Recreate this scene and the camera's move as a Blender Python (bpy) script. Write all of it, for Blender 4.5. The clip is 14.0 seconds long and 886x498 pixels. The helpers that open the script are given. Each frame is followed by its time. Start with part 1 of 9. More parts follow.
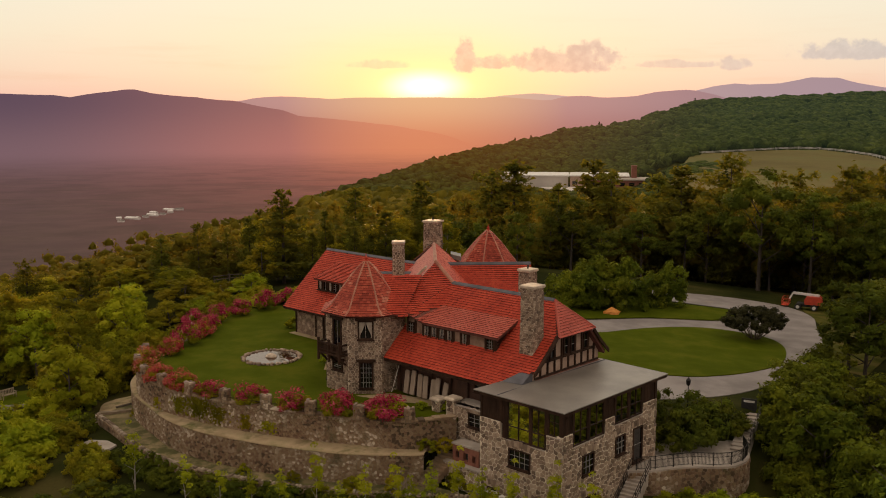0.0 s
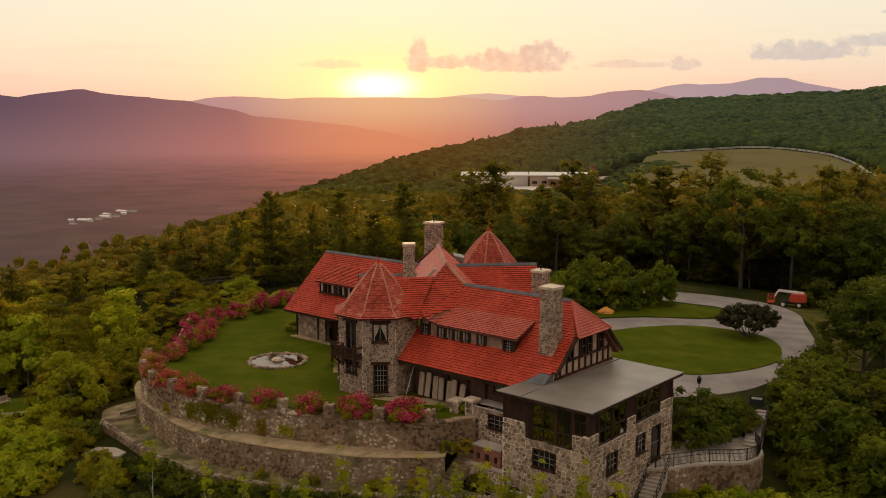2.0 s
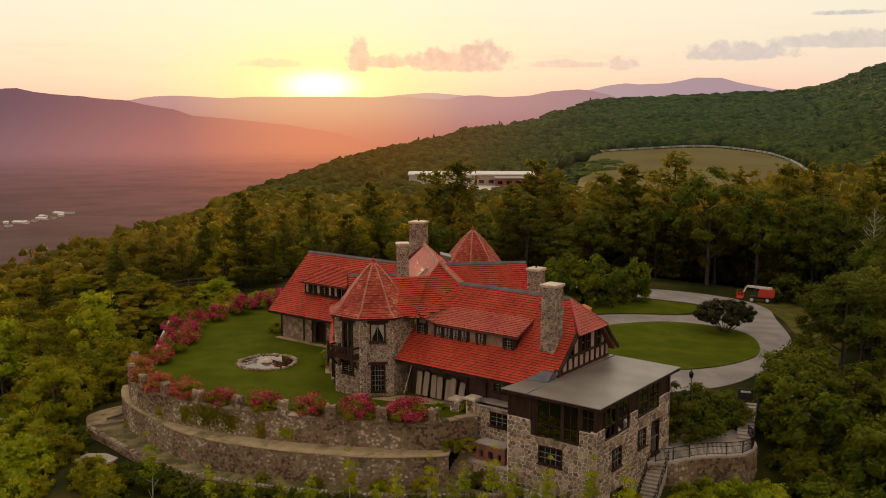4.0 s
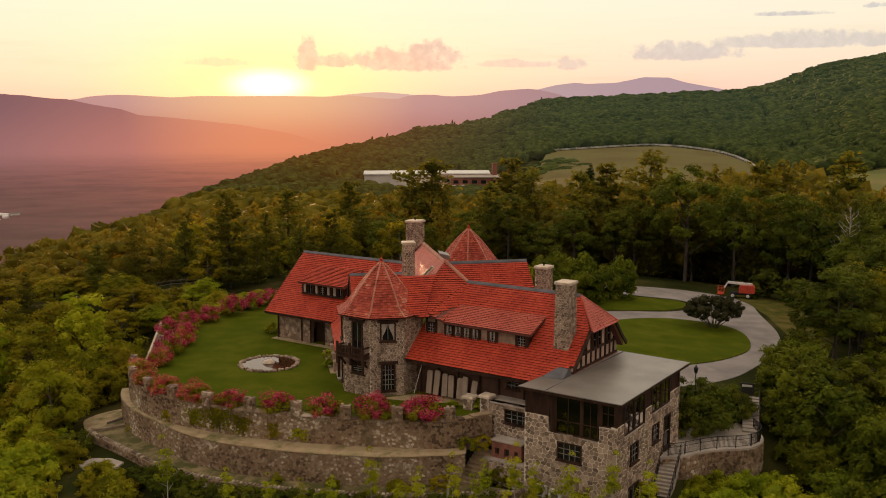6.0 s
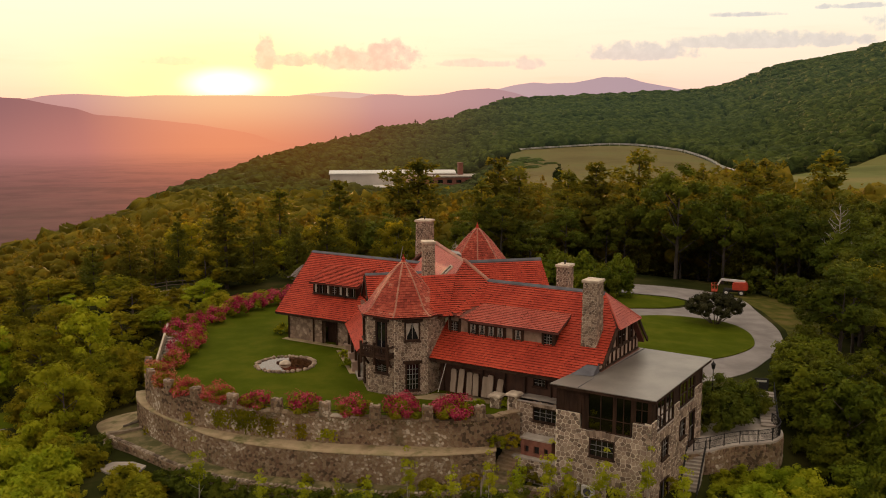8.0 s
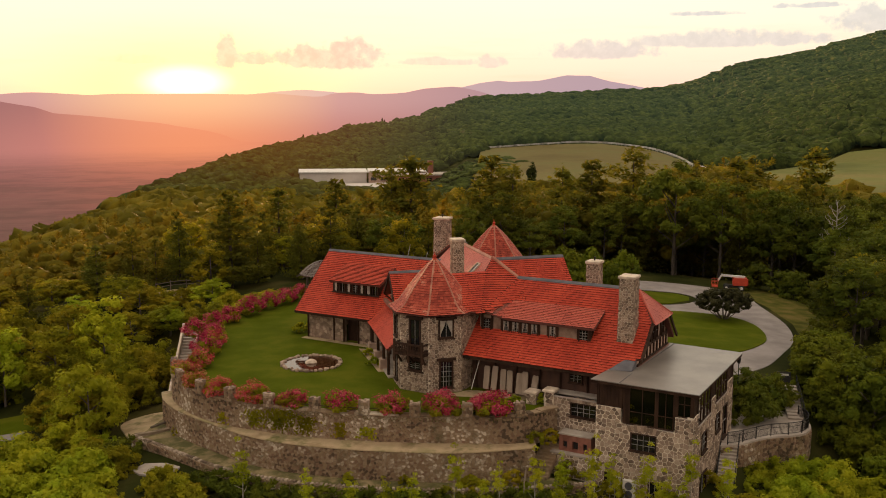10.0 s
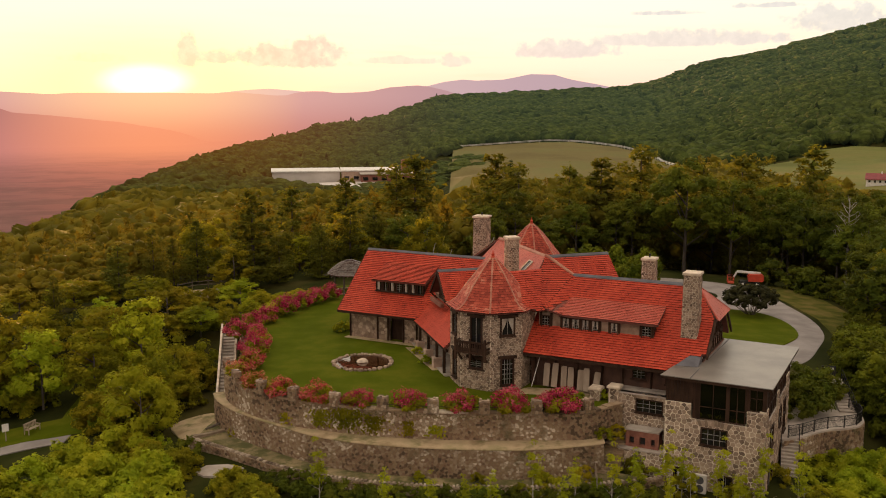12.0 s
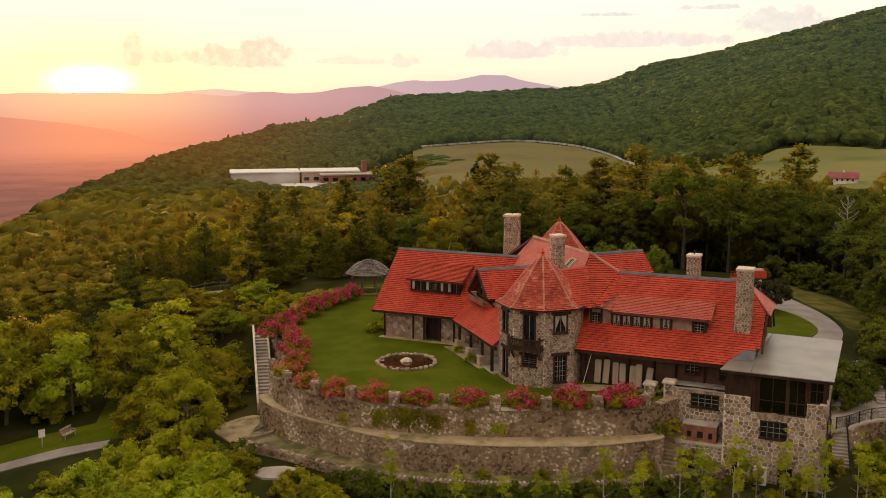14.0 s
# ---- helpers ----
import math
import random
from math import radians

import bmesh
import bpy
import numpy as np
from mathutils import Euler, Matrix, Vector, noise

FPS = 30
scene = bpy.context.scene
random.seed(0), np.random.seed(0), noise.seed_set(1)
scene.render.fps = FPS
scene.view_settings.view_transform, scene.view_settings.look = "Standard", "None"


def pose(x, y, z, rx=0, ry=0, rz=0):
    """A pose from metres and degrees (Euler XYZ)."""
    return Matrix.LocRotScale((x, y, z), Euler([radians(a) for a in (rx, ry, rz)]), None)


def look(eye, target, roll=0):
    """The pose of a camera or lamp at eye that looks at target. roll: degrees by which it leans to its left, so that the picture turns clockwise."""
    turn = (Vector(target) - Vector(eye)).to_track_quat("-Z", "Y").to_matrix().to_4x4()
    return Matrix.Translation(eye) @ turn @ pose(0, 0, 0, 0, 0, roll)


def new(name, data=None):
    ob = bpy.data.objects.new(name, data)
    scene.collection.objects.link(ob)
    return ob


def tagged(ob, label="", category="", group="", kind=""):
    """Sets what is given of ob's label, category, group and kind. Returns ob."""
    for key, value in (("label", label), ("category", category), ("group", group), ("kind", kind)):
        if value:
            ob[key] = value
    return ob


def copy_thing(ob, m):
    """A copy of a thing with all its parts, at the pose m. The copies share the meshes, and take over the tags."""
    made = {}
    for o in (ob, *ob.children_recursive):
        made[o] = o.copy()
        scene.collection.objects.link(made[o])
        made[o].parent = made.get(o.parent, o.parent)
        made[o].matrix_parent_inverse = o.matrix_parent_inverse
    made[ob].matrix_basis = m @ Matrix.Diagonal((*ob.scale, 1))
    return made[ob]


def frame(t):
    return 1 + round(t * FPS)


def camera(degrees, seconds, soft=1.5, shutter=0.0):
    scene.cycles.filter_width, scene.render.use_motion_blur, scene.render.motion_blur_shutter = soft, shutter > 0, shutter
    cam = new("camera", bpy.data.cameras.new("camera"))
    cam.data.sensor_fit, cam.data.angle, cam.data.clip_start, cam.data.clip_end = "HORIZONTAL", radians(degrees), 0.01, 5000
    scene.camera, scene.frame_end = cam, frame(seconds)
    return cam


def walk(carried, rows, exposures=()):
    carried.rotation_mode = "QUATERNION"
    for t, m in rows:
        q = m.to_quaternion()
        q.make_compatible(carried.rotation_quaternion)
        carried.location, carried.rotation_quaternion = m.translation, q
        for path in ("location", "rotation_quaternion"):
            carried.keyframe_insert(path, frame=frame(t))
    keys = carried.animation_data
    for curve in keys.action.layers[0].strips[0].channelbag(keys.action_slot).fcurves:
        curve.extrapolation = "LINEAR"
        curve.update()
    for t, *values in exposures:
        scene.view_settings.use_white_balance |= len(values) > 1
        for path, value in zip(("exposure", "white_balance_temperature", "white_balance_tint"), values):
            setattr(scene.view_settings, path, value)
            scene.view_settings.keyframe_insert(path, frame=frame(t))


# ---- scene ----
cam = camera(49.5, 14.0, soft=1.0)
METRES, EYE, TILT, LEAN, TURN = 40.0, 22.5, -8.6, 0.0, 0.0
ROWS = [
    (0.0, 0.0, 0.0, 0.0, 0.0, 0.0, -0.0),
    (0.5, -0.0294, -0.0007, 0.0013, -0.56, -0.01, 0.1),
    (1.0, -0.0595, -0.0013, 0.0027, -1.16, -0.01, 0.2),
    (1.5, -0.0878, -0.0017, 0.0037, -1.82, -0.02, 0.3),
    (2.0, -0.1172, -0.0017, 0.0045, -2.69, -0.02, 0.43),
    (2.5, -0.145, -0.0012, 0.005, -3.6, -0.03, 0.57),
    (3.0, -0.1731, -0.0001, 0.0052, -4.48, -0.05, 0.7),
    (3.5, -0.1991, 0.0013, 0.0052, -5.32, -0.07, 0.81),
    (6.0, -0.3409, 0.0175, 0.0061, -9.07, -0.19, 1.36),
    (6.5, -0.3742, 0.0221, 0.0067, -9.76, -0.21, 1.44),
    (7.0, -0.4048, 0.0269, 0.0075, -10.34, -0.23, 1.52),
    (9.5, -0.5637, 0.0538, 0.0103, -13.08, -0.4, 1.94),
    (10.0, -0.6004, 0.0619, 0.0114, -13.61, -0.45, 2.03),
    (10.5, -0.6425, 0.0714, 0.0128, -14.17, -0.49, 2.11),
    (11.0, -0.6865, 0.0821, 0.0143, -14.67, -0.53, 2.2),
    (11.5, -0.7356, 0.0944, 0.0158, -15.2, -0.57, 2.3),
    (12.0, -0.7861, 0.1072, 0.0174, -15.74, -0.6, 2.38),
    (12.5, -0.8392, 0.1209, 0.0187, -16.38, -0.61, 2.48),
    (13.0, -0.8878, 0.1349, 0.0203, -17.05, -0.64, 2.57),
    (13.5, -0.9365, 0.1488, 0.0216, -17.94, -0.68, 2.72),
    (14.0, -0.9816, 0.1626, 0.0227, -18.67, -0.7, 2.8),
]
walk(cam, [(t, pose(0, 0, EYE, TILT, LEAN, TURN) @ pose(METRES * x, METRES * y, METRES * z, 90 + pitch, roll, yaw)) for t, x, y, z, yaw, pitch, roll in ROWS],
     exposures=[(0.0, -0.26), (7.0, -0.08), (14.0, 0.22)])

# ---- world and sun ----
SUN = Vector((-0.018, 1.0, 0.0175)).normalized()


class Nodes:
    """A short hand for building a node tree."""

    def __init__(self, tree):
        self.t = tree
        tree.nodes.clear()

    def add(self, kind, ins=(), **props):
        n = self.t.nodes.new(kind)
        if "operation" in props:
            n.operation = props["operation"]
        if "use_clamp" in props:
            n.use_clamp = props["use_clamp"]
        if "data_type" in props:
            n.data_type = props["data_type"]
        if "blend_type" in props:
            n.blend_type = props["blend_type"]
        if "interpolation_type" in props:
            n.interpolation_type = props["interpolation_type"]
        if "feature" in props:
            n.feature = props["feature"]
        for k, v in dict(ins).items():
            if isinstance(v, bpy.types.NodeSocket):
                self.t.links.new(v, n.inputs[k])
            else:
                n.inputs[k].default_value = v
        return n

    def math(self, op, a, b=None, c=None, clamp=False):
        ins = {0: a}
        if b is not None:
            ins[1] = b
        if c is not None:
            ins[2] = c
        return self.add("ShaderNodeMath", ins, operation=op, use_clamp=clamp).outputs[0]

    def step(self, v, lo, hi, a=0.0, b=1.0):
        n = self.add("ShaderNodeMapRange", {0: v, 1: lo, 2: hi, 3: a, 4: b}, interpolation_type="SMOOTHSTEP")
        return n.outputs[0]

    def ramp(self, fac, stops):
        n = self.add("ShaderNodeValToRGB", {0: fac})
        e = n.color_ramp.elements
        while len(e) < len(stops):
            e.new(0.5)
        for el, (p, c) in zip(e, stops):
            el.position, el.color = p, (*c, 1)
        return n.outputs[0]

    def mix(self, fac, a, b, mode="MIX"):
        n = self.add("ShaderNodeMix", {0: fac}, data_type="RGBA", blend_type=mode)
        for i, v in ((6, a), (7, b)):
            if isinstance(v, bpy.types.NodeSocket):
                self.t.links.new(v, n.inputs[i])
            else:
                n.inputs[i].default_value = (*v, 1)
        return n.outputs[2]

    def noise(self, vec, scale, detail=3.0, rough=0.55):
        return self.add("ShaderNodeTexNoise", {"Vector": vec, "Scale": scale, "Detail": detail, "Roughness": rough}).outputs[0]


SKY_STOPS = [(0.0, (0.90, 0.50, 0.44)), (0.026, (1.0, 0.66, 0.53)), (0.05, (1.01, 0.79, 0.62)), (0.085, (1.02, 0.90, 0.70)), (0.14, (1.04, 0.98, 0.80)), (0.3, (1.10, 0.95, 0.76)), (1.0, (1.08, 0.89, 0.70))]
FAR_STOPS = [(0.0, (0.40, 0.27, 0.23)), (0.12, (0.62, 0.46, 0.38)), (0.4, (0.84, 0.66, 0.53)), (1.0, (1.08, 0.89, 0.70))]
# azimuth, height, half width, height of the top, density
CLOUDS = [(0.128, 0.0385, 0.066, 0.020, 0.9), (0.098, 0.040, 0.022, 0.020, 0.9), (0.150, 0.041, 0.020, 0.022, 0.9), (0.022, 0.040, 0.014, 0.026, 0.9), (0.05, 0.039, 0.034, 0.010, 0.85), (0.29, 0.036, 0.016, 0.010, 0.6), (0.235, 0.0375, 0.05, 0.006, 0.55),
          (0.40, 0.046, 0.06, 0.014, 0.66), (-0.065, 0.038, 0.035, 0.007, 0.45), (0.52, 0.056, 0.10, 0.012, 0.62), (0.50, 0.083, 0.035, 0.004, 0.75), (0.60, 0.088, 0.04, 0.004, 0.7), (0.66, 0.07, 0.05, 0.02, 0.62)]
GLOW = [(0.50, 1.8, 0.45, (1.06, 0.88, 0.50)), (0.19, 1.4, 0.85, (1.12, 1.0, 0.40)), (0.085, 1.6, 1.0, (1.3, 1.2, 0.66)), (0.052, 1.4, 1.0, (2.2, 2.1, 1.7))]


def make_world():
    world = bpy.data.worlds.new("sunset_sky")
    scene.world = world
    world.use_nodes = True
    n = Nodes(world.node_tree)
    d = n.add("ShaderNodeTexCoord").outputs["Generated"]
    xyz = n.add("ShaderNodeSeparateXYZ", {0: d}).outputs
    z = xyz[2]
    az = n.math("ARCTAN2", xyz[0], xyz[1])
    sky = n.ramp(n.math("DIVIDE", n.math("ADD", z, 0.02), 1.02, clamp=True), SKY_STOPS)
    # away from the sun the sky turns cooler and dimmer
    dot = n.add("ShaderNodeVectorMath", {0: d, 1: SUN}, operation="DOT_PRODUCT").outputs["Value"]
    ang = n.math("ARCCOSINE", n.math("MINIMUM", dot, 1.0))
    far = n.step(ang, 0.45, 2.6)
    sky = n.mix(far, sky, n.ramp(n.math("DIVIDE", n.math("ADD", z, 0.02), 1.02, clamp=True), FAR_STOPS))
    # soft streaks of high cloud
    sv = n.add("ShaderNodeCombineXYZ", {0: n.math("MULTIPLY", az, 2.2), 1: n.math("MULTIPLY", z, 26.0)}).outputs[0]
    streak = n.step(n.noise(sv, 2.6, 5.0, 0.6), 0.5, 0.72)
    low = n.math("MULTIPLY", streak, n.step(z, 0.11, 0.02))
    sky = n.mix(n.math("MULTIPLY", low, 0.35), sky, (0.93, 0.62, 0.46))
    # glow round the sun
    gx = n.math("SUBTRACT", az, math.atan2(SUN.x, SUN.y))
    gz = n.math("MULTIPLY", n.math("SUBTRACT", z, SUN.z), 2.6)
    behind = n.math("MULTIPLY", n.math("LESS_THAN", dot, 0.0), 10.0)
    wide = n.math("ADD", behind, n.math("SQRT", n.math("ADD", n.math("MULTIPLY", gx, gx), n.math("MULTIPLY", gz, gz))))
    for reach, power, most, col in GLOW:
        g = n.math("POWER", n.math("SUBTRACT", 1.0, n.math("DIVIDE", wide, reach), clamp=True), power)
        sky = n.mix(n.math("MULTIPLY", g, most), sky, col)
    # cumulus bank, as blobs along the horizon with a ragged top and a flat foot
    cv = n.add("ShaderNodeCombineXYZ", {0: az, 1: z}).outputs[0]
    ragged = n.noise(cv, 62.0, 5.0, 0.58)
    clouds = None
    for a0, z0, wide, high, dense in CLOUDS:
        da = n.math("DIVIDE", n.math("SUBTRACT", az, a0), wide)
        dz = n.math("DIVIDE", n.math("SUBTRACT", z, z0), high)
        up = n.math("MULTIPLY", n.math("GREATER_THAN", dz, 0.0), 1.0)
        dz = n.math("MULTIPLY", dz, n.math("ADD", 2.6, n.math("MULTIPLY", up, -1.6)))
        r2 = n.math("ADD", n.math("MULTIPLY", da, da), n.math("MULTIPLY", dz, dz))
        body = n.math("SUBTRACT", n.math("ADD", 1.0, n.math("MULTIPLY", n.math("SUBTRACT", ragged, 0.5), 3.4)), r2)
        m = n.math("MULTIPLY", n.step(body, -0.15, 0.6), dense)
        clouds = m if clouds is None else n.math("MAXIMUM", clouds, m)
    puff = n.step(n.noise(cv, 95.0, 4.0, 0.6), 0.35, 0.68)
    warm = n.mix(puff, (0.56, 0.45, 0.43), (0.72, 0.58, 0.51))
    cool = n.mix(puff, (0.52, 0.51, 0.55), (0.63, 0.60, 0.62))
    sky = n.mix(clouds, sky, n.mix(n.step(az, 0.08, 0.42), warm, cool))
    bg = n.add("ShaderNodeBackground", {0: sky, 1: 1.0})
    nish = n.add("ShaderNodeTexSky")
    nish.sky_type, nish.sun_disc = "NISHITA", False
    nish.sun_elevation, nish.sun_rotation = radians(1.6), math.atan2(SUN.x, SUN.y)
    air = n.add("ShaderNodeBackground", {0: nish.outputs[0], 1: 0.02})
    both = n.add("ShaderNodeAddShader", {0: bg.outputs[0], 1: air.outputs[0]})
    n.add("ShaderNodeOutputWorld", {0: both.outputs[0]})


make_world()

sun = new("sun", bpy.data.lights.new("sun", "SUN"))
sun.data.energy, sun.data.angle, sun.data.color = 5.5, radians(0.6), (1.0, 0.56, 0.26)
sun.matrix_world = look(SUN * 100, (0, 0, 0))

# ---- materials ----
def surface(name, stops, scale=2.0, fine=30.0, rough=0.8, bump=0.3, island=0.0, obj=0.0, metal=0.0, spec=0.5, translucent=0.0, stain=None, stretch=(1, 1, 1), detail=6.0, hue=0.0, trans_col=None, weight=1.0, relief=0.02, crowns=None, haze=None):
    """A principled material: colour stops over coarse noise, varied by piece, with fine grain in colour and relief."""
    m = bpy.data.materials.new(name)
    m.use_nodes = True
    n = Nodes(m.node_tree)
    pos = n.add("ShaderNodeNewGeometry").outputs["Position"]
    if stretch != (1, 1, 1):
        pos = n.add("ShaderNodeVectorMath", {0: pos, 1: stretch}, operation="MULTIPLY").outputs[0]
    coarse = n.noise(pos, scale, detail)
    grain = n.noise(pos, fine, 4.0)
    fac = n.step(coarse, 0.28, 0.72, 0.5 - weight / 2, 0.5 + weight / 2)
    rnd = None
    if island:
        r = n.add("ShaderNodeNewGeometry").outputs["Random Per Island"]
        rnd = n.math("MULTIPLY", n.math("SUBTRACT", r, 0.5), island)
    if obj:
        r = n.math("MULTIPLY", n.math("SUBTRACT", n.add("ShaderNodeObjectInfo").outputs["Random"], 0.5), obj)
        rnd = r if rnd is None else n.math("ADD", rnd, r)
    if rnd is not None:
        fac = n.math("ADD", fac, rnd, clamp=True)
    col = n.ramp(fac, stops)
    col = n.mix(n.step(grain, 0.3, 0.7, 0.0, 0.35), col, (0.5, 0.5, 0.5), "OVERLAY")
    col = n.mix(n.step(grain, 0.45, 0.75, 0.0, 0.25), col, stops[0][1])
    if crowns:
        size, dark, high = crowns
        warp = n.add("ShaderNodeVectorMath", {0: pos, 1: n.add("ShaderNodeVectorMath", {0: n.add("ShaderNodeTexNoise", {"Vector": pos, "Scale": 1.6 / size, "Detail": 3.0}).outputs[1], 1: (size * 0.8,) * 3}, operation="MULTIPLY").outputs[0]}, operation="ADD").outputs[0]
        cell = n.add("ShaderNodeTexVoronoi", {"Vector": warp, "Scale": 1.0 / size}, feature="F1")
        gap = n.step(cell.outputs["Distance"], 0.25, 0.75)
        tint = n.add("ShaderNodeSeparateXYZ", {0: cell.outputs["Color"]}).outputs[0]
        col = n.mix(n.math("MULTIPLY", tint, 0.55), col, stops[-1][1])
        # shade between neighbouring crowns painted into the colour at the cell edges
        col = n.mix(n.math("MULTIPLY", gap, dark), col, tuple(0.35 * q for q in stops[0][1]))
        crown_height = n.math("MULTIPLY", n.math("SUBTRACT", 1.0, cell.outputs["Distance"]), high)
    if hue:
        hs = n.add("ShaderNodeHueSaturation", {"Color": col})
        r2 = n.add("ShaderNodeObjectInfo").outputs["Random"]
        n.t.links.new(n.math("ADD", 0.5 - hue / 2, n.math("MULTIPLY", r2, hue)), hs.inputs["Hue"])
        n.t.links.new(n.math("ADD", 0.75, n.math("MULTIPLY", n.math("FRACT", n.math("MULTIPLY", r2, 7.31)), 0.5)), hs.inputs["Value"])
        col = hs.outputs[0]
    if stain:
        scol, sscale, lo, hi = stain
        col = n.mix(n.step(n.noise(pos, sscale, 5.0, 0.65), lo, hi), col, scol)
    ins = {"Base Color": col, "Roughness": n.math("ADD", rough - 0.08, n.math("MULTIPLY", grain, 0.16), clamp=True), "Metallic": metal, "Specular IOR Level": spec}
    p = n.add("ShaderNodeBsdfPrincipled", ins)
    if bump:
        height = n.math("ADD", grain, n.math("MULTIPLY", coarse, 2.0))
        if crowns:
            height = n.math("ADD", n.math("MULTIPLY", grain, 0.5), crown_height)
        b = n.add("ShaderNodeBump", {"Height": height, "Strength": bump, "Distance": relief})
        n.t.links.new(b.outputs[0], p.inputs["Normal"])
    out = p.outputs[0]
    if translucent:
        tc = col if trans_col is None else n.mix(0.6, col, trans_col)
        t = n.add("ShaderNodeBsdfTranslucent", {0: tc})
        out = n.add("ShaderNodeMixShader", {0: translucent, 1: out, 2: t.outputs[0]}).outputs[0]
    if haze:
        # haze painted on as emission, growing with distance and orange towards the sun
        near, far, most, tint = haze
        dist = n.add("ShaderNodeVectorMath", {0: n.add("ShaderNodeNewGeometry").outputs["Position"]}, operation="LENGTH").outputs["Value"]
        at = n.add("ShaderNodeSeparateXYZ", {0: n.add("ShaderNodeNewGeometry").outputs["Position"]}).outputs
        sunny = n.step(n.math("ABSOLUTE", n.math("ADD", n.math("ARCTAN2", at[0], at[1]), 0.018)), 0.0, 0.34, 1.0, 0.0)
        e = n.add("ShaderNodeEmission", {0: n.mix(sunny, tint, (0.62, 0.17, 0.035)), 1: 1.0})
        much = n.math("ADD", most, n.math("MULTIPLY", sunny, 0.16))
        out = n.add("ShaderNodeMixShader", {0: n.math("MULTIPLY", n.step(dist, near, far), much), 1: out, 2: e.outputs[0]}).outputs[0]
    n.add("ShaderNodeOutputMaterial", {0: out})
    return m


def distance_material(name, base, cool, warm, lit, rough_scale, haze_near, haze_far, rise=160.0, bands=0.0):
    """Far land with evening haze painted in: its own colour, and the glow of the air before it mixed on as emission,
    which grows with distance, towards the sun and down to the misty valley floor.
    """
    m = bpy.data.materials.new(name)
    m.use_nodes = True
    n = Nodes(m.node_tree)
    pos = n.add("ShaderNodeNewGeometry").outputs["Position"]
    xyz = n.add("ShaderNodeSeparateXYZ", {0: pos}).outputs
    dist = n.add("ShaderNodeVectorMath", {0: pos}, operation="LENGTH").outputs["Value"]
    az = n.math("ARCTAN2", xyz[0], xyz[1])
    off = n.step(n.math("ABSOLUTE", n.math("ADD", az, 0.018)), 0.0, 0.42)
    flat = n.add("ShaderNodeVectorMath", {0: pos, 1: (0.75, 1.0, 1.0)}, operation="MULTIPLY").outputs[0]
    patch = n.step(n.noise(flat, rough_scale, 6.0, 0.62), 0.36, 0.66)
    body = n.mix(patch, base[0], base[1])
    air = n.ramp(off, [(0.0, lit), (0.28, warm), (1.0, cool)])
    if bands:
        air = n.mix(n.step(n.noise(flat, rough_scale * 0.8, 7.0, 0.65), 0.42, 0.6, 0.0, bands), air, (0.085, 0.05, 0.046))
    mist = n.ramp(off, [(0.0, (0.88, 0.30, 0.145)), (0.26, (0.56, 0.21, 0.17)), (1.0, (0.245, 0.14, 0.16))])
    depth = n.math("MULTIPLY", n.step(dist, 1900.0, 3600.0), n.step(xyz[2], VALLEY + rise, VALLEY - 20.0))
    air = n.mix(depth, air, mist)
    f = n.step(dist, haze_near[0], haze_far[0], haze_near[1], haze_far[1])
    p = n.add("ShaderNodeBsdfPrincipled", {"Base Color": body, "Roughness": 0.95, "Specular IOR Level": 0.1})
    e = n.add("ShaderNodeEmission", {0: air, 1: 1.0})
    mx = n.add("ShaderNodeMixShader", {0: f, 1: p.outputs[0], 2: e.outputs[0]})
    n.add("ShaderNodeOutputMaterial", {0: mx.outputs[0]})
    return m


def glass_material(name, tint, rough=0.06):
    m = bpy.data.materials.new(name)
    m.use_nodes = True
    n = Nodes(m.node_tree)
    pos = n.add("ShaderNodeNewGeometry").outputs["Position"]
    wob = n.noise(pos, 1.3, 2.0)
    p = n.add("ShaderNodeBsdfPrincipled", {"Base Color": (*tint, 1), "Roughness": rough, "Specular IOR Level": 0.6, "IOR": 1.5})
    b = n.add("ShaderNodeBump", {"Height": wob, "Strength": 0.15, "Distance": 0.05})
    n.t.links.new(b.outputs[0], p.inputs["Normal"])
    n.add("ShaderNodeOutputMaterial", {0: p.outputs[0]})
    return m


VALLEY = -150.0
M = {}
M["tile"] = surface("terracotta_tile", [(0.0, (0.25, 0.027, 0.014)), (0.45, (0.42, 0.048, 0.023)), (0.8, (0.53, 0.074, 0.036)), (1.0, (0.54, 0.13, 0.075))], 0.5, 14, 0.62, 0.2, island=0.34, weight=0.35, spec=0.22)
M["tile_tower"] = surface("streaked_terracotta_tile", [(0.0, (0.19, 0.026, 0.014)), (0.45, (0.33, 0.050, 0.027)), (0.8, (0.44, 0.085, 0.048)), (1.0, (0.50, 0.20, 0.13))], 0.5, 14, 0.62, 0.2, island=0.6, weight=0.5, spec=0.25, stain=((0.40, 0.27, 0.17), 0.5, 0.60, 0.85))
# tile butts coloured dark, standing in for the shadow line under each course
M["tile_edge"] = surface("shadow_dark_tile_edge", [(0.0, (0.035, 0.009, 0.007)), (1.0, (0.08, 0.018, 0.011))], 1.0, 14, 0.9, 0.1, spec=0.1)
M["tile_old"] = surface("weathered_terracotta_tile", [(0.0, (0.27, 0.036, 0.020)), (0.5, (0.42, 0.064, 0.035)), (1.0, (0.51, 0.13, 0.082))], 0.5, 14, 0.5, 0.2, island=0.3, weight=0.4, spec=0.4, stain=((0.42, 0.22, 0.13), 0.3, 0.62, 0.84))
M["underlay"] = surface("roof_underlay", [(0.0, (0.10, 0.035, 0.025)), (1.0, (0.16, 0.05, 0.035))], 1.0, 12, 0.8, 0.1)
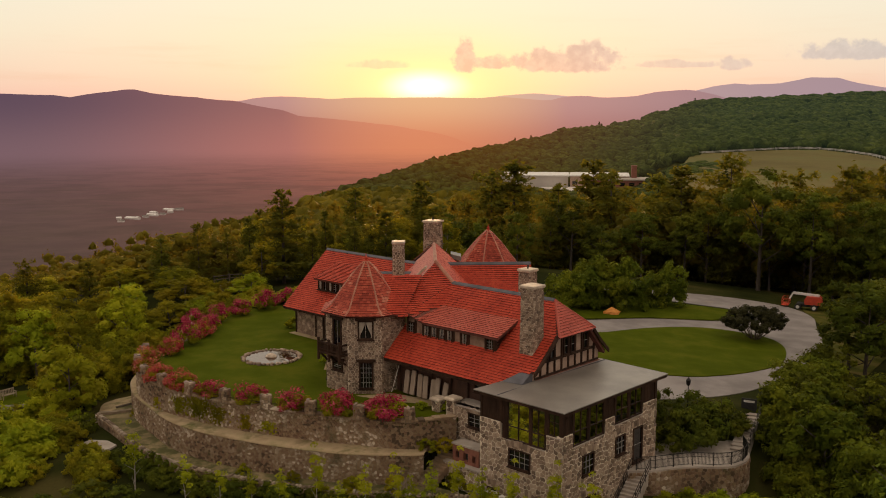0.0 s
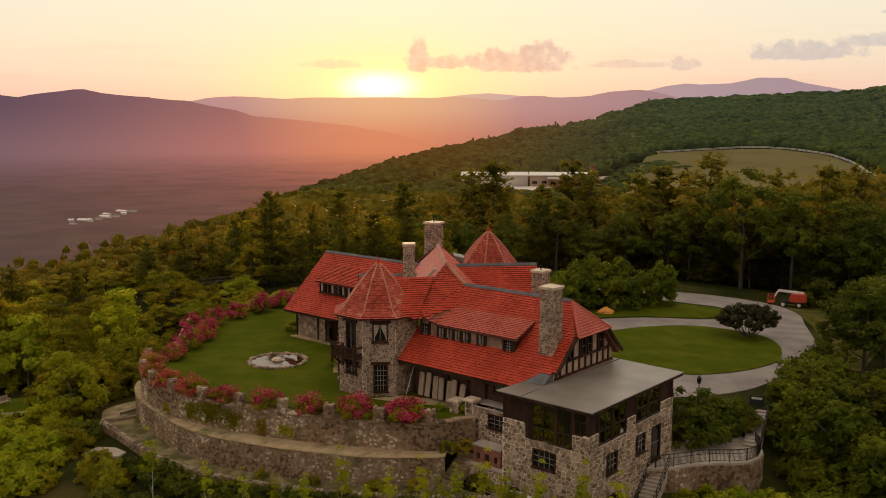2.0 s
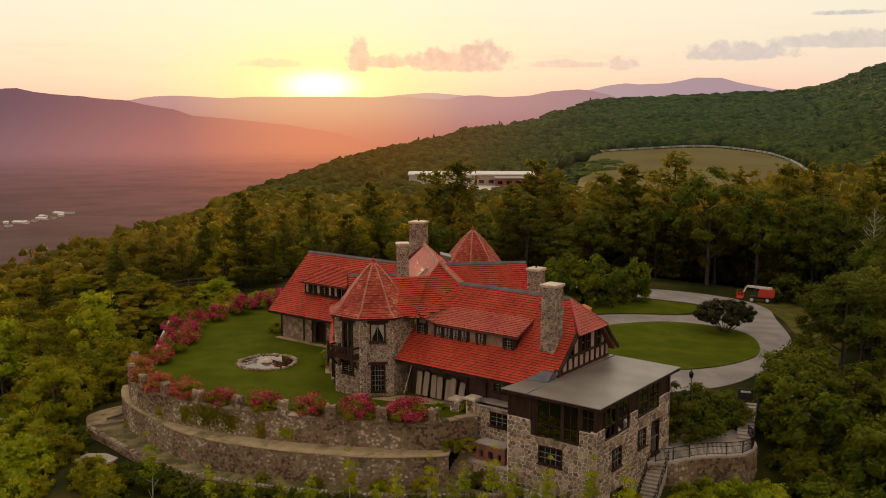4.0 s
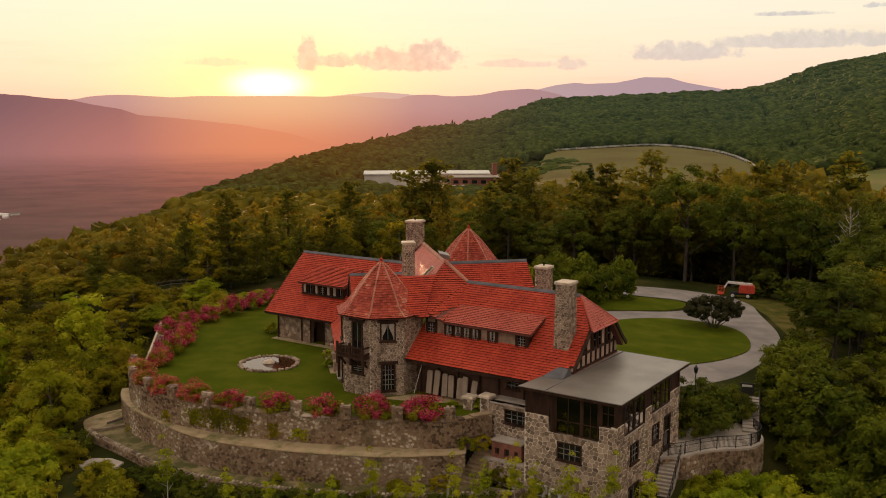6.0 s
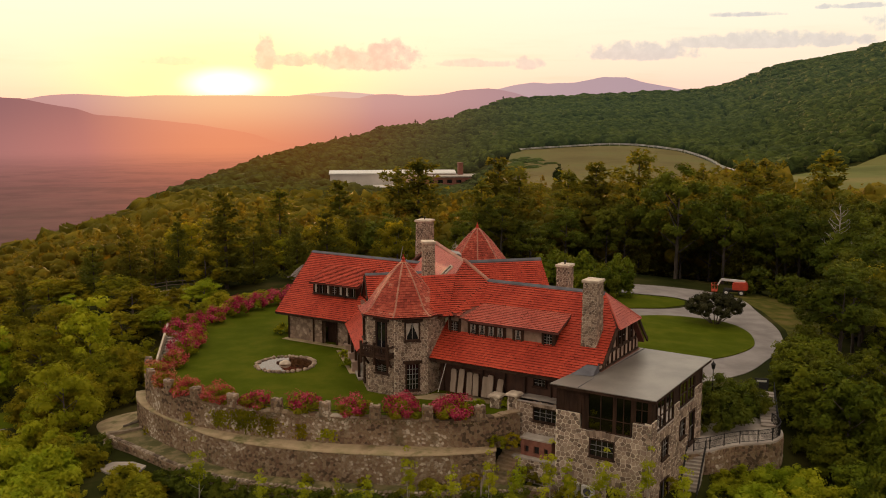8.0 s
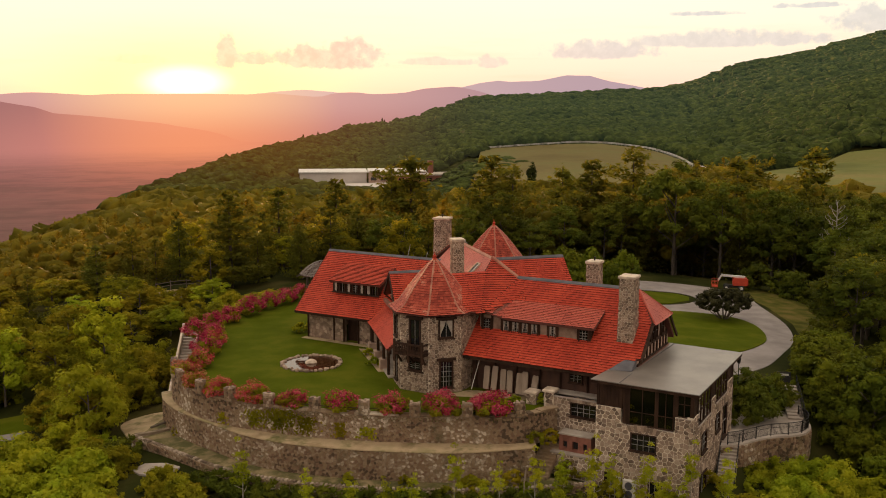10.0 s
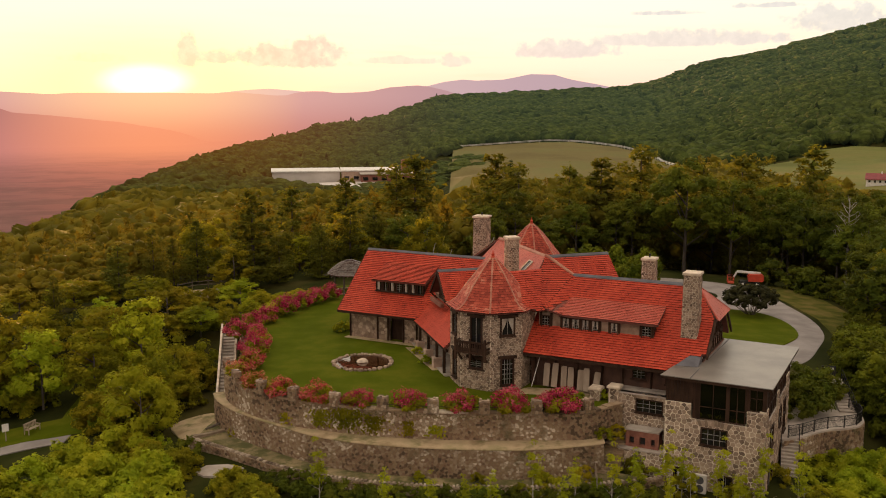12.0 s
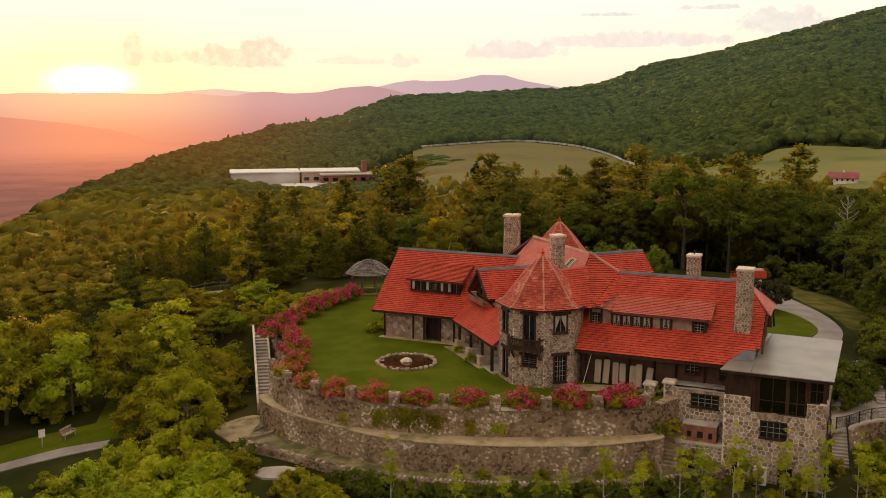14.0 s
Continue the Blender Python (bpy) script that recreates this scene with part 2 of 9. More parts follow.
M["stone"] = surface("rubble_stone", [(0.0, (0.125, 0.088, 0.064)), (0.35, (0.24, 0.175, 0.128)), (0.7, (0.36, 0.27, 0.20)), (1.0, (0.50, 0.40, 0.305))], 1.6, 22, 0.85, 0.5, island=0.85, weight=0.3)
M["stone_piece"] = surface("rubble_stone_piece", [(0.0, (0.125, 0.088, 0.064)), (0.35, (0.24, 0.175, 0.128)), (0.7, (0.36, 0.27, 0.20)), (1.0, (0.50, 0.40, 0.305))], 1.6, 22, 0.85, 0.5, obj=0.85, weight=0.3)
M["stone_dark"] = surface("fieldstone", [(0.0, (0.09, 0.060, 0.036)), (0.25, (0.235, 0.145, 0.09)), (0.5, (0.275, 0.195, 0.115)), (0.75, (0.33, 0.245, 0.165)), (0.92, (0.44, 0.36, 0.27)), (1.0, (0.62, 0.54, 0.43))], 0.35, 18, 0.9, 0.6, island=0.8, weight=0.6, stain=((0.105, 0.088, 0.040), 0.55, 0.55, 0.75))
M["stone_dark_piece"] = surface("fieldstone_piece", [(0.0, (0.09, 0.060, 0.036)), (0.25, (0.235, 0.145, 0.09)), (0.5, (0.275, 0.195, 0.115)), (0.75, (0.33, 0.245, 0.165)), (0.92, (0.44, 0.36, 0.27)), (1.0, (0.62, 0.54, 0.43))], 0.35, 18, 0.9, 0.6, obj=0.8, weight=0.6, stain=((0.105, 0.088, 0.040), 0.55, 0.55, 0.75))
M["mortar"] = surface("pale_mortar", [(0.0, (0.60, 0.53, 0.42)), (1.0, (0.78, 0.70, 0.57))], 1.5, 30, 0.9, 0.2)
M["mortar_dark"] = surface("earthy_joint", [(0.0, (0.13, 0.10, 0.066)), (1.0, (0.30, 0.23, 0.16))], 1.5, 30, 0.9, 0.3)
M["coping"] = surface("brown_brick_coping", [(0.0, (0.12, 0.085, 0.06)), (0.5, (0.24, 0.18, 0.13)), (1.0, (0.44, 0.37, 0.29))], 1.0, 20, 0.85, 0.3, island=0.9)
M["capstone"] = surface("pale_capstone", [(0.0, (0.42, 0.34, 0.26)), (1.0, (0.66, 0.56, 0.44))], 2.0, 25, 0.7, 0.3)
M["timber"] = surface("dark_stained_timber", [(0.0, (0.022, 0.012, 0.008)), (1.0, (0.06, 0.032, 0.02))], 2.0, 40, 0.7, 0.3, stretch=(1, 1, 0.3), spec=0.15)
M["timber_red"] = surface("brown_timber_siding", [(0.0, (0.04, 0.018, 0.011)), (1.0, (0.095, 0.042, 0.024))], 1.5, 30, 0.75, 0.3, stretch=(1, 1, 0.4))
M["panel"] = surface("pale_wall_panels", [(0.0, (0.46, 0.42, 0.38)), (1.0, (0.58, 0.54, 0.50))], 0.06, 0.6, 0.7, 0.0)
M["stucco"] = surface("buff_stucco", [(0.0, (0.32, 0.22, 0.17)), (1.0, (0.46, 0.34, 0.26))], 1.2, 25, 0.9, 0.25)
M["plaster"] = surface("aged_plaster", [(0.0, (0.16, 0.10, 0.07)), (0.5, (0.26, 0.18, 0.13)), (1.0, (0.34, 0.25, 0.19))], 0.9, 18, 0.9, 0.4)
M["slate"] = surface("grey_ridge_flashing", [(0.0, (0.055, 0.055, 0.068)), (1.0, (0.11, 0.11, 0.13))], 1.0, 20, 0.55, 0.1)
M["membrane"] = surface("grey_roof_membrane", [(0.0, (0.15, 0.135, 0.12)), (1.0, (0.23, 0.21, 0.185))], 0.35, 12, 0.36, 0.05, stain=((0.11, 0.10, 0.095), 0.3, 0.55, 0.75))
M["dark_metal"] = surface("black_iron", [(0.0, (0.012, 0.012, 0.013)), (1.0, (0.03, 0.028, 0.027))], 3.0, 40, 0.5, 0.1, metal=0.6)
M["glass"] = glass_material("dark_window_glass", (0.012, 0.012, 0.014))
M["curtain"] = surface("pale_curtain", [(0.0, (0.30, 0.26, 0.22)), (1.0, (0.50, 0.45, 0.38))], 2.0, 20, 0.9, 0.1)
M["leadbar"] = surface("grey_glazing_bar", [(0.0, (0.16, 0.15, 0.14)), (1.0, (0.28, 0.27, 0.25))], 3.0, 20, 0.6, 0.1)
M["grass"] = surface("mown_lawn", [(0.0, (0.054, 0.072, 0.003)), (0.5, (0.068, 0.088, 0.005)), (1.0, (0.092, 0.102, 0.008))], 0.35, 9.0, 0.95, 0.5, stain=((0.19, 0.15, 0.055), 0.16, 0.68, 0.82), spec=0.02)
M["ground"] = surface("rough_ground", [(0.0, (0.016, 0.020, 0.005)), (0.5, (0.032, 0.036, 0.009)), (1.0, (0.065, 0.056, 0.018))], 0.12, 3.0, 0.95, 0.5, spec=0.02)
M["verge"] = surface("rough_dry_verge", [(0.0, (0.045, 0.052, 0.010)), (0.5, (0.085, 0.082, 0.018)), (1.0, (0.135, 0.105, 0.035))], 0.4, 7.0, 0.95, 0.5, spec=0.02)
M["meadow"] = surface("dry_meadow", [(0.0, (0.105, 0.085, 0.025)), (0.5, (0.135, 0.112, 0.036)), (1.0, (0.12, 0.122, 0.035))], 0.02, 0.4, 0.95, 0.2, spec=0.1, stretch=(1, 0.5, 1))
M["path"] = surface("sandy_path", [(0.0, (0.25, 0.185, 0.10)), (0.5, (0.40, 0.305, 0.185)), (1.0, (0.28, 0.235, 0.12))], 0.5, 12, 0.95, 0.3, stain=((0.10, 0.10, 0.025), 0.35, 0.5, 0.7))
M["foot_path"] = surface("grassy_sand_path", [(0.0, (0.13, 0.105, 0.045)), (0.5, (0.24, 0.185, 0.095)), (1.0, (0.34, 0.26, 0.145))], 0.5, 9, 0.95, 0.4, stain=((0.075, 0.075, 0.018), 0.62, 0.36, 0.60))
M["drive"] = surface("worn_asphalt", [(0.0, (0.17, 0.15, 0.145)), (1.0, (0.27, 0.245, 0.235))], 0.35, 10, 0.85, 0.2, stain=((0.30, 0.25, 0.20), 0.2, 0.6, 0.8))
M["concrete"] = surface("pale_concrete", [(0.0, (0.30, 0.26, 0.22)), (1.0, (0.46, 0.41, 0.36))], 0.8, 18, 0.85, 0.2)
M["brick"] = surface("red_brick", [(0.0, (0.16, 0.06, 0.04)), (1.0, (0.27, 0.11, 0.075))], 2.0, 25, 0.85, 0.3, island=0.6)
M["bark"] = surface("grey_bark", [(0.0, (0.06, 0.045, 0.035)), (1.0, (0.15, 0.12, 0.095))], 2.5, 15, 0.9, 0.5, stretch=(1, 1, 0.25))
M["bark_dark"] = surface("dark_brown_bark", [(0.0, (0.030, 0.023, 0.018)), (1.0, (0.085, 0.066, 0.05))], 2.5, 15, 0.9, 0.5, stretch=(1, 1, 0.25))
M["birch"] = surface("pale_birch_bark", [(0.0, (0.22, 0.19, 0.15)), (1.0, (0.48, 0.44, 0.38))], 3.0, 15, 0.85, 0.2, stretch=(1, 1, 2.5))
M["leaf"] = surface("broad_leaves", [(0.0, (0.090, 0.102, 0.006)), (0.5, (0.218, 0.216, 0.011)), (1.0, (0.38, 0.33, 0.018))], 0.3, 4.0, 0.7, 0.7, relief=0.12, island=0.6, weight=0.8, translucent=0.42, hue=0.05, spec=0.05, trans_col=(0.42, 0.33, 0.010))
M["leaf_light"] = surface("light_leaves", [(0.0, (0.17, 0.22, 0.010)), (0.5, (0.32, 0.37, 0.017)), (1.0, (0.45, 0.47, 0.03))], 0.4, 4.0, 0.7, 0.7, relief=0.12, island=0.5, weight=0.8, translucent=0.45, hue=0.04, spec=0.05, trans_col=(0.46, 0.42, 0.012))
M["needle"] = surface("pine_needles", [(0.0, (0.042, 0.052, 0.008)), (0.5, (0.088, 0.096, 0.013)), (1.0, (0.16, 0.15, 0.02))], 0.4, 4.0, 0.7, 0.0, island=0.6, weight=0.7, translucent=0.35, hue=0.03, spec=0.04, trans_col=(0.30, 0.25, 0.016))
M["blossom"] = surface("pink_blossom", [(0.0, (0.19, 0.012, 0.032)), (0.5, (0.40, 0.032, 0.075)), (1.0, (0.60, 0.13, 0.17))], 1.2, 6.0, 0.7, 0.0, island=0.9, translucent=0.25, spec=0.05)
M["blossom_salmon"] = surface("salmon_red_blossom", [(0.0, (0.28, 0.032, 0.030)), (0.5, (0.47, 0.075, 0.065)), (1.0, (0.56, 0.17, 0.13))], 1.2, 6.0, 0.7, 0.0, island=0.9, translucent=0.25, spec=0.05)
M["blossom_faded"] = surface("faded_salmon_blossom", [(0.0, (0.30, 0.065, 0.035)), (0.5, (0.46, 0.12, 0.07)), (1.0, (0.55, 0.24, 0.13))], 1.2, 6.0, 0.7, 0.0, island=0.9, translucent=0.25, spec=0.05)
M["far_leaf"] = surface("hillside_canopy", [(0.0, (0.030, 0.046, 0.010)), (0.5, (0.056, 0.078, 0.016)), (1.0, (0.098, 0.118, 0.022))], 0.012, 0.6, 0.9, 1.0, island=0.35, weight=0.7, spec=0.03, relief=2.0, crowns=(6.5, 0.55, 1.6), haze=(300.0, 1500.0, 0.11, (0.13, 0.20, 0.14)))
M["white"] = surface("white_paint", [(0.0, (0.55, 0.53, 0.50)), (1.0, (0.75, 0.73, 0.70))], 1.0, 10, 0.6, 0.05)
M["orange"] = surface("orange_machine_paint", [(0.0, (0.42, 0.045, 0.022)), (1.0, (0.58, 0.07, 0.03))], 2.0, 15, 0.4, 0.05)
M["rubber"] = surface("black_rubber", [(0.0, (0.012, 0.012, 0.012)), (1.0, (0.03, 0.03, 0.03))], 3.0, 20, 0.8, 0.2)
M["shingle"] = surface("grey_shingle", [(0.0, (0.10, 0.085, 0.075)), (1.0, (0.22, 0.19, 0.17))], 2.0, 15, 0.85, 0.3, island=0.6)
M["weathered"] = surface("weathered_board", [(0.0, (0.26, 0.20, 0.15)), (1.0, (0.42, 0.34, 0.27))], 1.5, 30, 0.85, 0.3, island=0.4, stretch=(1, 1, 0.3))
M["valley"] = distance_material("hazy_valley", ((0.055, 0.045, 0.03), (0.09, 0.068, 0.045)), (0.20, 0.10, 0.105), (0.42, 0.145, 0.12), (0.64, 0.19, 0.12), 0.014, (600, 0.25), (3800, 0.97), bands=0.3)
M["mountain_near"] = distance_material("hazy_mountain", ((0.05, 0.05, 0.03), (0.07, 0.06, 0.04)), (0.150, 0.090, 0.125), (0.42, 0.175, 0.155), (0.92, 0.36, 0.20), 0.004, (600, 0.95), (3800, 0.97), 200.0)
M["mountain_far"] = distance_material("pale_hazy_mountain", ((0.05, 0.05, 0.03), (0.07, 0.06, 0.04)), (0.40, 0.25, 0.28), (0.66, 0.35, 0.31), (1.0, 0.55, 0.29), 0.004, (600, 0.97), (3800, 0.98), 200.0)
M["orange_cover"] = surface("orange_sheet", [(0.0, (0.55, 0.20, 0.03)), (1.0, (0.75, 0.32, 0.06))], 2.0, 15, 0.6, 0.1)
M["barn_roof"] = surface("dark_red_metal_roof", [(0.0, (0.16, 0.025, 0.03)), (1.0, (0.26, 0.045, 0.05))], 0.6, 8, 0.6, 0.05)
M["pool_water"] = glass_material("still_brown_water", (0.05, 0.022, 0.01), 0.04)
M["vase_leaf"] = surface("dark_shrub_leaves", [(0.0, (0.018, 0.020, 0.009)), (1.0, (0.062, 0.060, 0.024))], 1.0, 6.0, 0.7, 0.0, island=0.6, translucent=0.15, spec=0.05)
M["wood_leaf"] = surface("woodland_leaves", [(0.0, (0.064, 0.062, 0.007)), (0.5, (0.142, 0.122, 0.012)), (1.0, (0.26, 0.195, 0.018))], 0.05, 1.4, 0.8, 0.7, relief=0.3, island=0.35, weight=0.9, translucent=0.3, spec=0.04, trans_col=(0.32, 0.18, 0.012))
M["meadow_green"] = surface("green_hay_meadow", [(0.0, (0.095, 0.105, 0.03)), (0.5, (0.14, 0.15, 0.045)), (1.0, (0.16, 0.145, 0.05))], 0.03, 0.4, 0.95, 0.2, spec=0.05, stretch=(1, 0.5, 1))
M["cedar"] = surface("dense_dark_cedar", [(0.0, (0.018, 0.028, 0.008)), (1.0, (0.05, 0.065, 0.016))], 0.5, 3.0, 0.8, 0.0, island=0.5, spec=0.05)
M["dead_wood"] = surface("bleached_dead_wood", [(0.0, (0.20, 0.18, 0.15)), (1.0, (0.40, 0.36, 0.31))], 2.0, 15, 0.9, 0.2)


def clear_glass(name, tint, gloss):
    """Thin window glass: see-through with a mirror sheen."""
    m = bpy.data.materials.new(name)
    m.use_nodes = True
    n = Nodes(m.node_tree)
    fres = n.math("ADD", n.math("MULTIPLY", n.add("ShaderNodeFresnel", {0: 1.5}).outputs[0], 1.6), gloss, clamp=True)
    t = n.add("ShaderNodeBsdfTransparent", {0: (*tint, 1)})
    g = n.add("ShaderNodeBsdfGlossy", {0: (0.9, 0.9, 0.9, 1), 1: 0.03})
    n.add("ShaderNodeOutputMaterial", {0: n.add("ShaderNodeMixShader", {0: fres, 1: t.outputs[0], 2: g.outputs[0]}).outputs[0]})
    return m


M["gallery_glass"] = clear_glass("gallery_glass", (0.19, 0.18, 0.16), 0.03)
# leaf green toned down, standing in for the deep shade behind the drive
M["leaf_deep"] = surface("shade_deep_green_leaves", [(0.0, (0.034, 0.050, 0.006)), (0.5, (0.075, 0.098, 0.010)), (1.0, (0.15, 0.165, 0.015))], 0.3, 4.0, 0.7, 0.7, relief=0.12, island=0.5, weight=0.7, translucent=0.3, hue=0.03, spec=0.05, trans_col=(0.22, 0.18, 0.010))
M["leaf_mid"] = surface("mid_green_leaves", [(0.0, (0.050, 0.070, 0.006)), (0.5, (0.112, 0.140, 0.010)), (1.0, (0.21, 0.23, 0.015))], 0.3, 4.0, 0.7, 0.7, relief=0.12, island=0.5, weight=0.7, translucent=0.3, hue=0.03, spec=0.05, trans_col=(0.22, 0.18, 0.010))
M["hip_tile"] = surface("pale_hip_tile", [(0.0, (0.28, 0.09, 0.055)), (1.0, (0.43, 0.20, 0.125))], 1.0, 14, 0.6, 0.2, island=0.5)
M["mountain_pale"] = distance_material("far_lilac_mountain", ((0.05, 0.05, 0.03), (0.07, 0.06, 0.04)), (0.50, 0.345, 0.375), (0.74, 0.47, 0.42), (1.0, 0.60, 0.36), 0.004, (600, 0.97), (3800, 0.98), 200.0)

# ---- shapes ----
def thing(name, at, label, category, group="", kind="", turn=0.0):
    ob = new(name)
    ob.empty_display_size = 0.3
    ob.matrix_basis = pose(at[0], at[1], at[2], 0, 0, turn)
    return tagged(ob, label, category, group, kind)


def hang(ob, parent, world=True):
    """Makes ob a child. world: its mesh is in world metres; else in the parent's own."""
    ob.parent = parent
    if world:
        m = parent.matrix_basis.copy()
        p = parent.parent
        inv = m.inverted()
        while p is not None:
            inv = inv @ parent.matrix_parent_inverse.inverted() @ p.matrix_basis.inverted()
            parent, p = p, p.parent
        ob.matrix_parent_inverse = inv
    return ob


class Geo:
    """Collects points and faces for one mesh."""

    def __init__(self, m=None):
        self.v, self.f, self.m, self.mark = [], [], m, []

    def add(self, pts, faces):
        k = len(self.v)
        if self.m is not None:
            pts = [tuple(self.m @ Vector(p)) for p in pts]
        self.v.extend(pts)
        self.f.extend([tuple(i + k for i in f) for f in faces])

    def box(self, a, b, m=None):
        (x0, y0, z0), (x1, y1, z1) = a, b
        pts = [(x0, y0, z0), (x1, y0, z0), (x1, y1, z0), (x0, y1, z0), (x0, y0, z1), (x1, y0, z1), (x1, y1, z1), (x0, y1, z1)]
        if m is not None:
            pts = [tuple(m @ Vector(p)) for p in pts]
        self.add(pts, [(0, 3, 2, 1), (4, 5, 6, 7), (0, 1, 5, 4), (1, 2, 6, 5), (2, 3, 7, 6), (3, 0, 4, 7)])

    def beam(self, p, q, w, d, up=(0, 0, 1)):
        """A bar of w x d from p to q."""
        p, q = Vector(p), Vector(q)
        t = (q - p).normalized()
        s = t.cross(Vector(up))
        s = (s if s.length > 1e-4 else t.cross(Vector((1, 0, 0)))).normalized()
        n = s.cross(t)
        pts = [tuple(e + s * a * w / 2 + n * b * d / 2) for e in (p, q) for a, b in ((-1, -1), (1, -1), (1, 1), (-1, 1))]
        self.add(pts, [(0, 1, 2, 3), (7, 6, 5, 4), (0, 4, 5, 1), (1, 5, 6, 2), (2, 6, 7, 3), (3, 7, 4, 0)])

    def prism(self, poly, down):
        """A polygon extruded along down."""
        n, d = len(poly), Vector(down)
        pts = [tuple(Vector(p)) for p in poly] + [tuple(Vector(p) + d) for p in poly]
        self.add(pts, [tuple(range(n)), tuple(range(2 * n - 1, n - 1, -1))] + [(i, n + i, n + (i + 1) % n, (i + 1) % n) for i in range(n)])

    def rings(self, rows, closed=True, cap=True):
        """Rings of equal count, joined by quads."""
        n, pts, faces = len(rows[0]), [], []
        for r in rows:
            pts.extend(r)
        for i in range(len(rows) - 1):
            for j in range(n if closed else n - 1):
                a, b = i * n + j, i * n + (j + 1) % n
                faces.append((a, b, b + n, a + n))
        if cap and closed:
            faces.append(tuple(range(n - 1, -1, -1)))
            faces.append(tuple(range((len(rows) - 1) * n, len(rows) * n)))
        self.add(pts, faces)

    def tube(self, path, radii, n=8):
        rows = []
        for i, p in enumerate(path):
            p = Vector(p)
            a, b = Vector(path[max(i - 1, 0)]), Vector(path[min(i + 1, len(path) - 1)])
            t = (b - a).normalized()
            s = t.cross(Vector((0.31, 0.95, 0.05)))
            if s.length < 0.1:
                s = t.cross(Vector((1, 0, 0)))
            s.normalize()
            u = t.cross(s)
            r = radii[i]
            rows.append([tuple(p + (s * math.cos(k * math.tau / n) + u * math.sin(k * math.tau / n)) * r) for k in range(n)])
        self.rings(rows)

    def make(self, name, mat, parent=None, label="", smooth=False, world=True):
        me = bpy.data.meshes.new(name)
        me.from_pydata(self.v, [], self.f)
        me.materials.append(mat)
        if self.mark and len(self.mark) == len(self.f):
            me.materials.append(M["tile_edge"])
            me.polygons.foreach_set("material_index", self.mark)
        if smooth:
            me.shade_smooth()
        ob = new(name, me)
        if parent is not None:
            hang(ob, parent, world)
        if label:
            ob["label"] = label
        return ob


def part(name, geo, mat, parent, label="", smooth=False, world=True):
    return geo.make(name, mat, parent, label, smooth, world)


def array_mesh(name, verts, faces, mats):
    """A mesh from numpy arrays of points and of triangles or quads."""
    me = bpy.data.meshes.new(name)
    k = faces.shape[1]
    me.vertices.add(len(verts))
    me.vertices.foreach_set("co", np.ascontiguousarray(verts, dtype=np.float32).ravel())
    me.loops.add(faces.size)
    me.loops.foreach_set("vertex_index", np.ascontiguousarray(faces, dtype=np.int32).ravel())
    me.polygons.add(len(faces))
    me.polygons.foreach_set("loop_start", np.arange(0, faces.size, k, dtype=np.int32))
    me.update(calc_edges=True)
    for m in mats:
        me.materials.append(m)
    return me


def clip(poly, nx, ny, c):
    """The part of a 2D polygon where nx*x + ny*y <= c."""
    out = []
    for i, p in enumerate(poly):
        q = poly[(i + 1) % len(poly)]
        a, b = nx * p[0] + ny * p[1] - c, nx * q[0] + ny * q[1] - c
        if a <= 0:
            out.append(p)
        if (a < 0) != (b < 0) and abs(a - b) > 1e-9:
            t = a / (a - b)
            out.append((p[0] + t * (q[0] - p[0]), p[1] + t * (q[1] - p[1])))
    return out


def cells(width, height, size, rng, flat=1.0, holes=(), wob=0.36):
    """Irregular stone shapes that fill a rectangle: a list of 2D polygons. flat: how much longer than high they lie."""
    sx, sy = size * math.sqrt(flat), size / math.sqrt(flat)
    nx, ny = max(1, round(width / sx)), max(1, round(height / sy))
    sx, sy = width / nx, height / ny
    pts = {}
    for j in range(-2, ny + 2):
        for i in range(-2, nx + 2):
            pts[i, j] = ((i + 0.5 + (0.5 if j % 2 else 0.0) * 0.6 + rng.uniform(-0.36, 0.36)) * sx, (j + 0.5 + rng.uniform(-wob, wob)) * sy)
    out = []
    for j in range(ny):
        for i in range(nx):
            x, y = pts[i, j]
            poly = [(x - 2 * sx, y - 2 * sy), (x + 2 * sx, y - 2 * sy), (x + 2 * sx, y + 2 * sy), (x - 2 * sx, y + 2 * sy)]
            for dj in (-2, -1, 0, 1, 2):
                for di in (-2, -1, 0, 1, 2):
                    if di or dj:
                        if (i + di, j + dj) in pts:
                            u, v = pts[i + di, j + dj]
                            a, b = u - x, v - y
                            poly = clip(poly, a, b, (u * u + v * v - x * x - y * y) / 2)
            for nx_, ny_, c in ((-1, 0, 0), (1, 0, width), (0, -1, 0), (0, 1, height)):
                poly = clip(poly, nx_, ny_, c) if poly else poly
            for x0, y0, x1, y1 in holes:
                if not poly:
                    break
                if max(p[0] for p in poly) <= x0 or min(p[0] for p in poly) >= x1 or max(p[1] for p in poly) <= y0 or min(p[1] for p in poly) >= y1:
                    continue
                gap = [(x0 - x, (1, 0, x0)), (x - x1, (-1, 0, -x1)), (y0 - y, (0, 1, y0)), (y - y1, (0, -1, -y1))]
                best = max(gap)
                poly = clip(poly, *best[1]) if best[0] > -0.12 else []
            if len(poly) >= 3:
                out.append(poly)
    return out


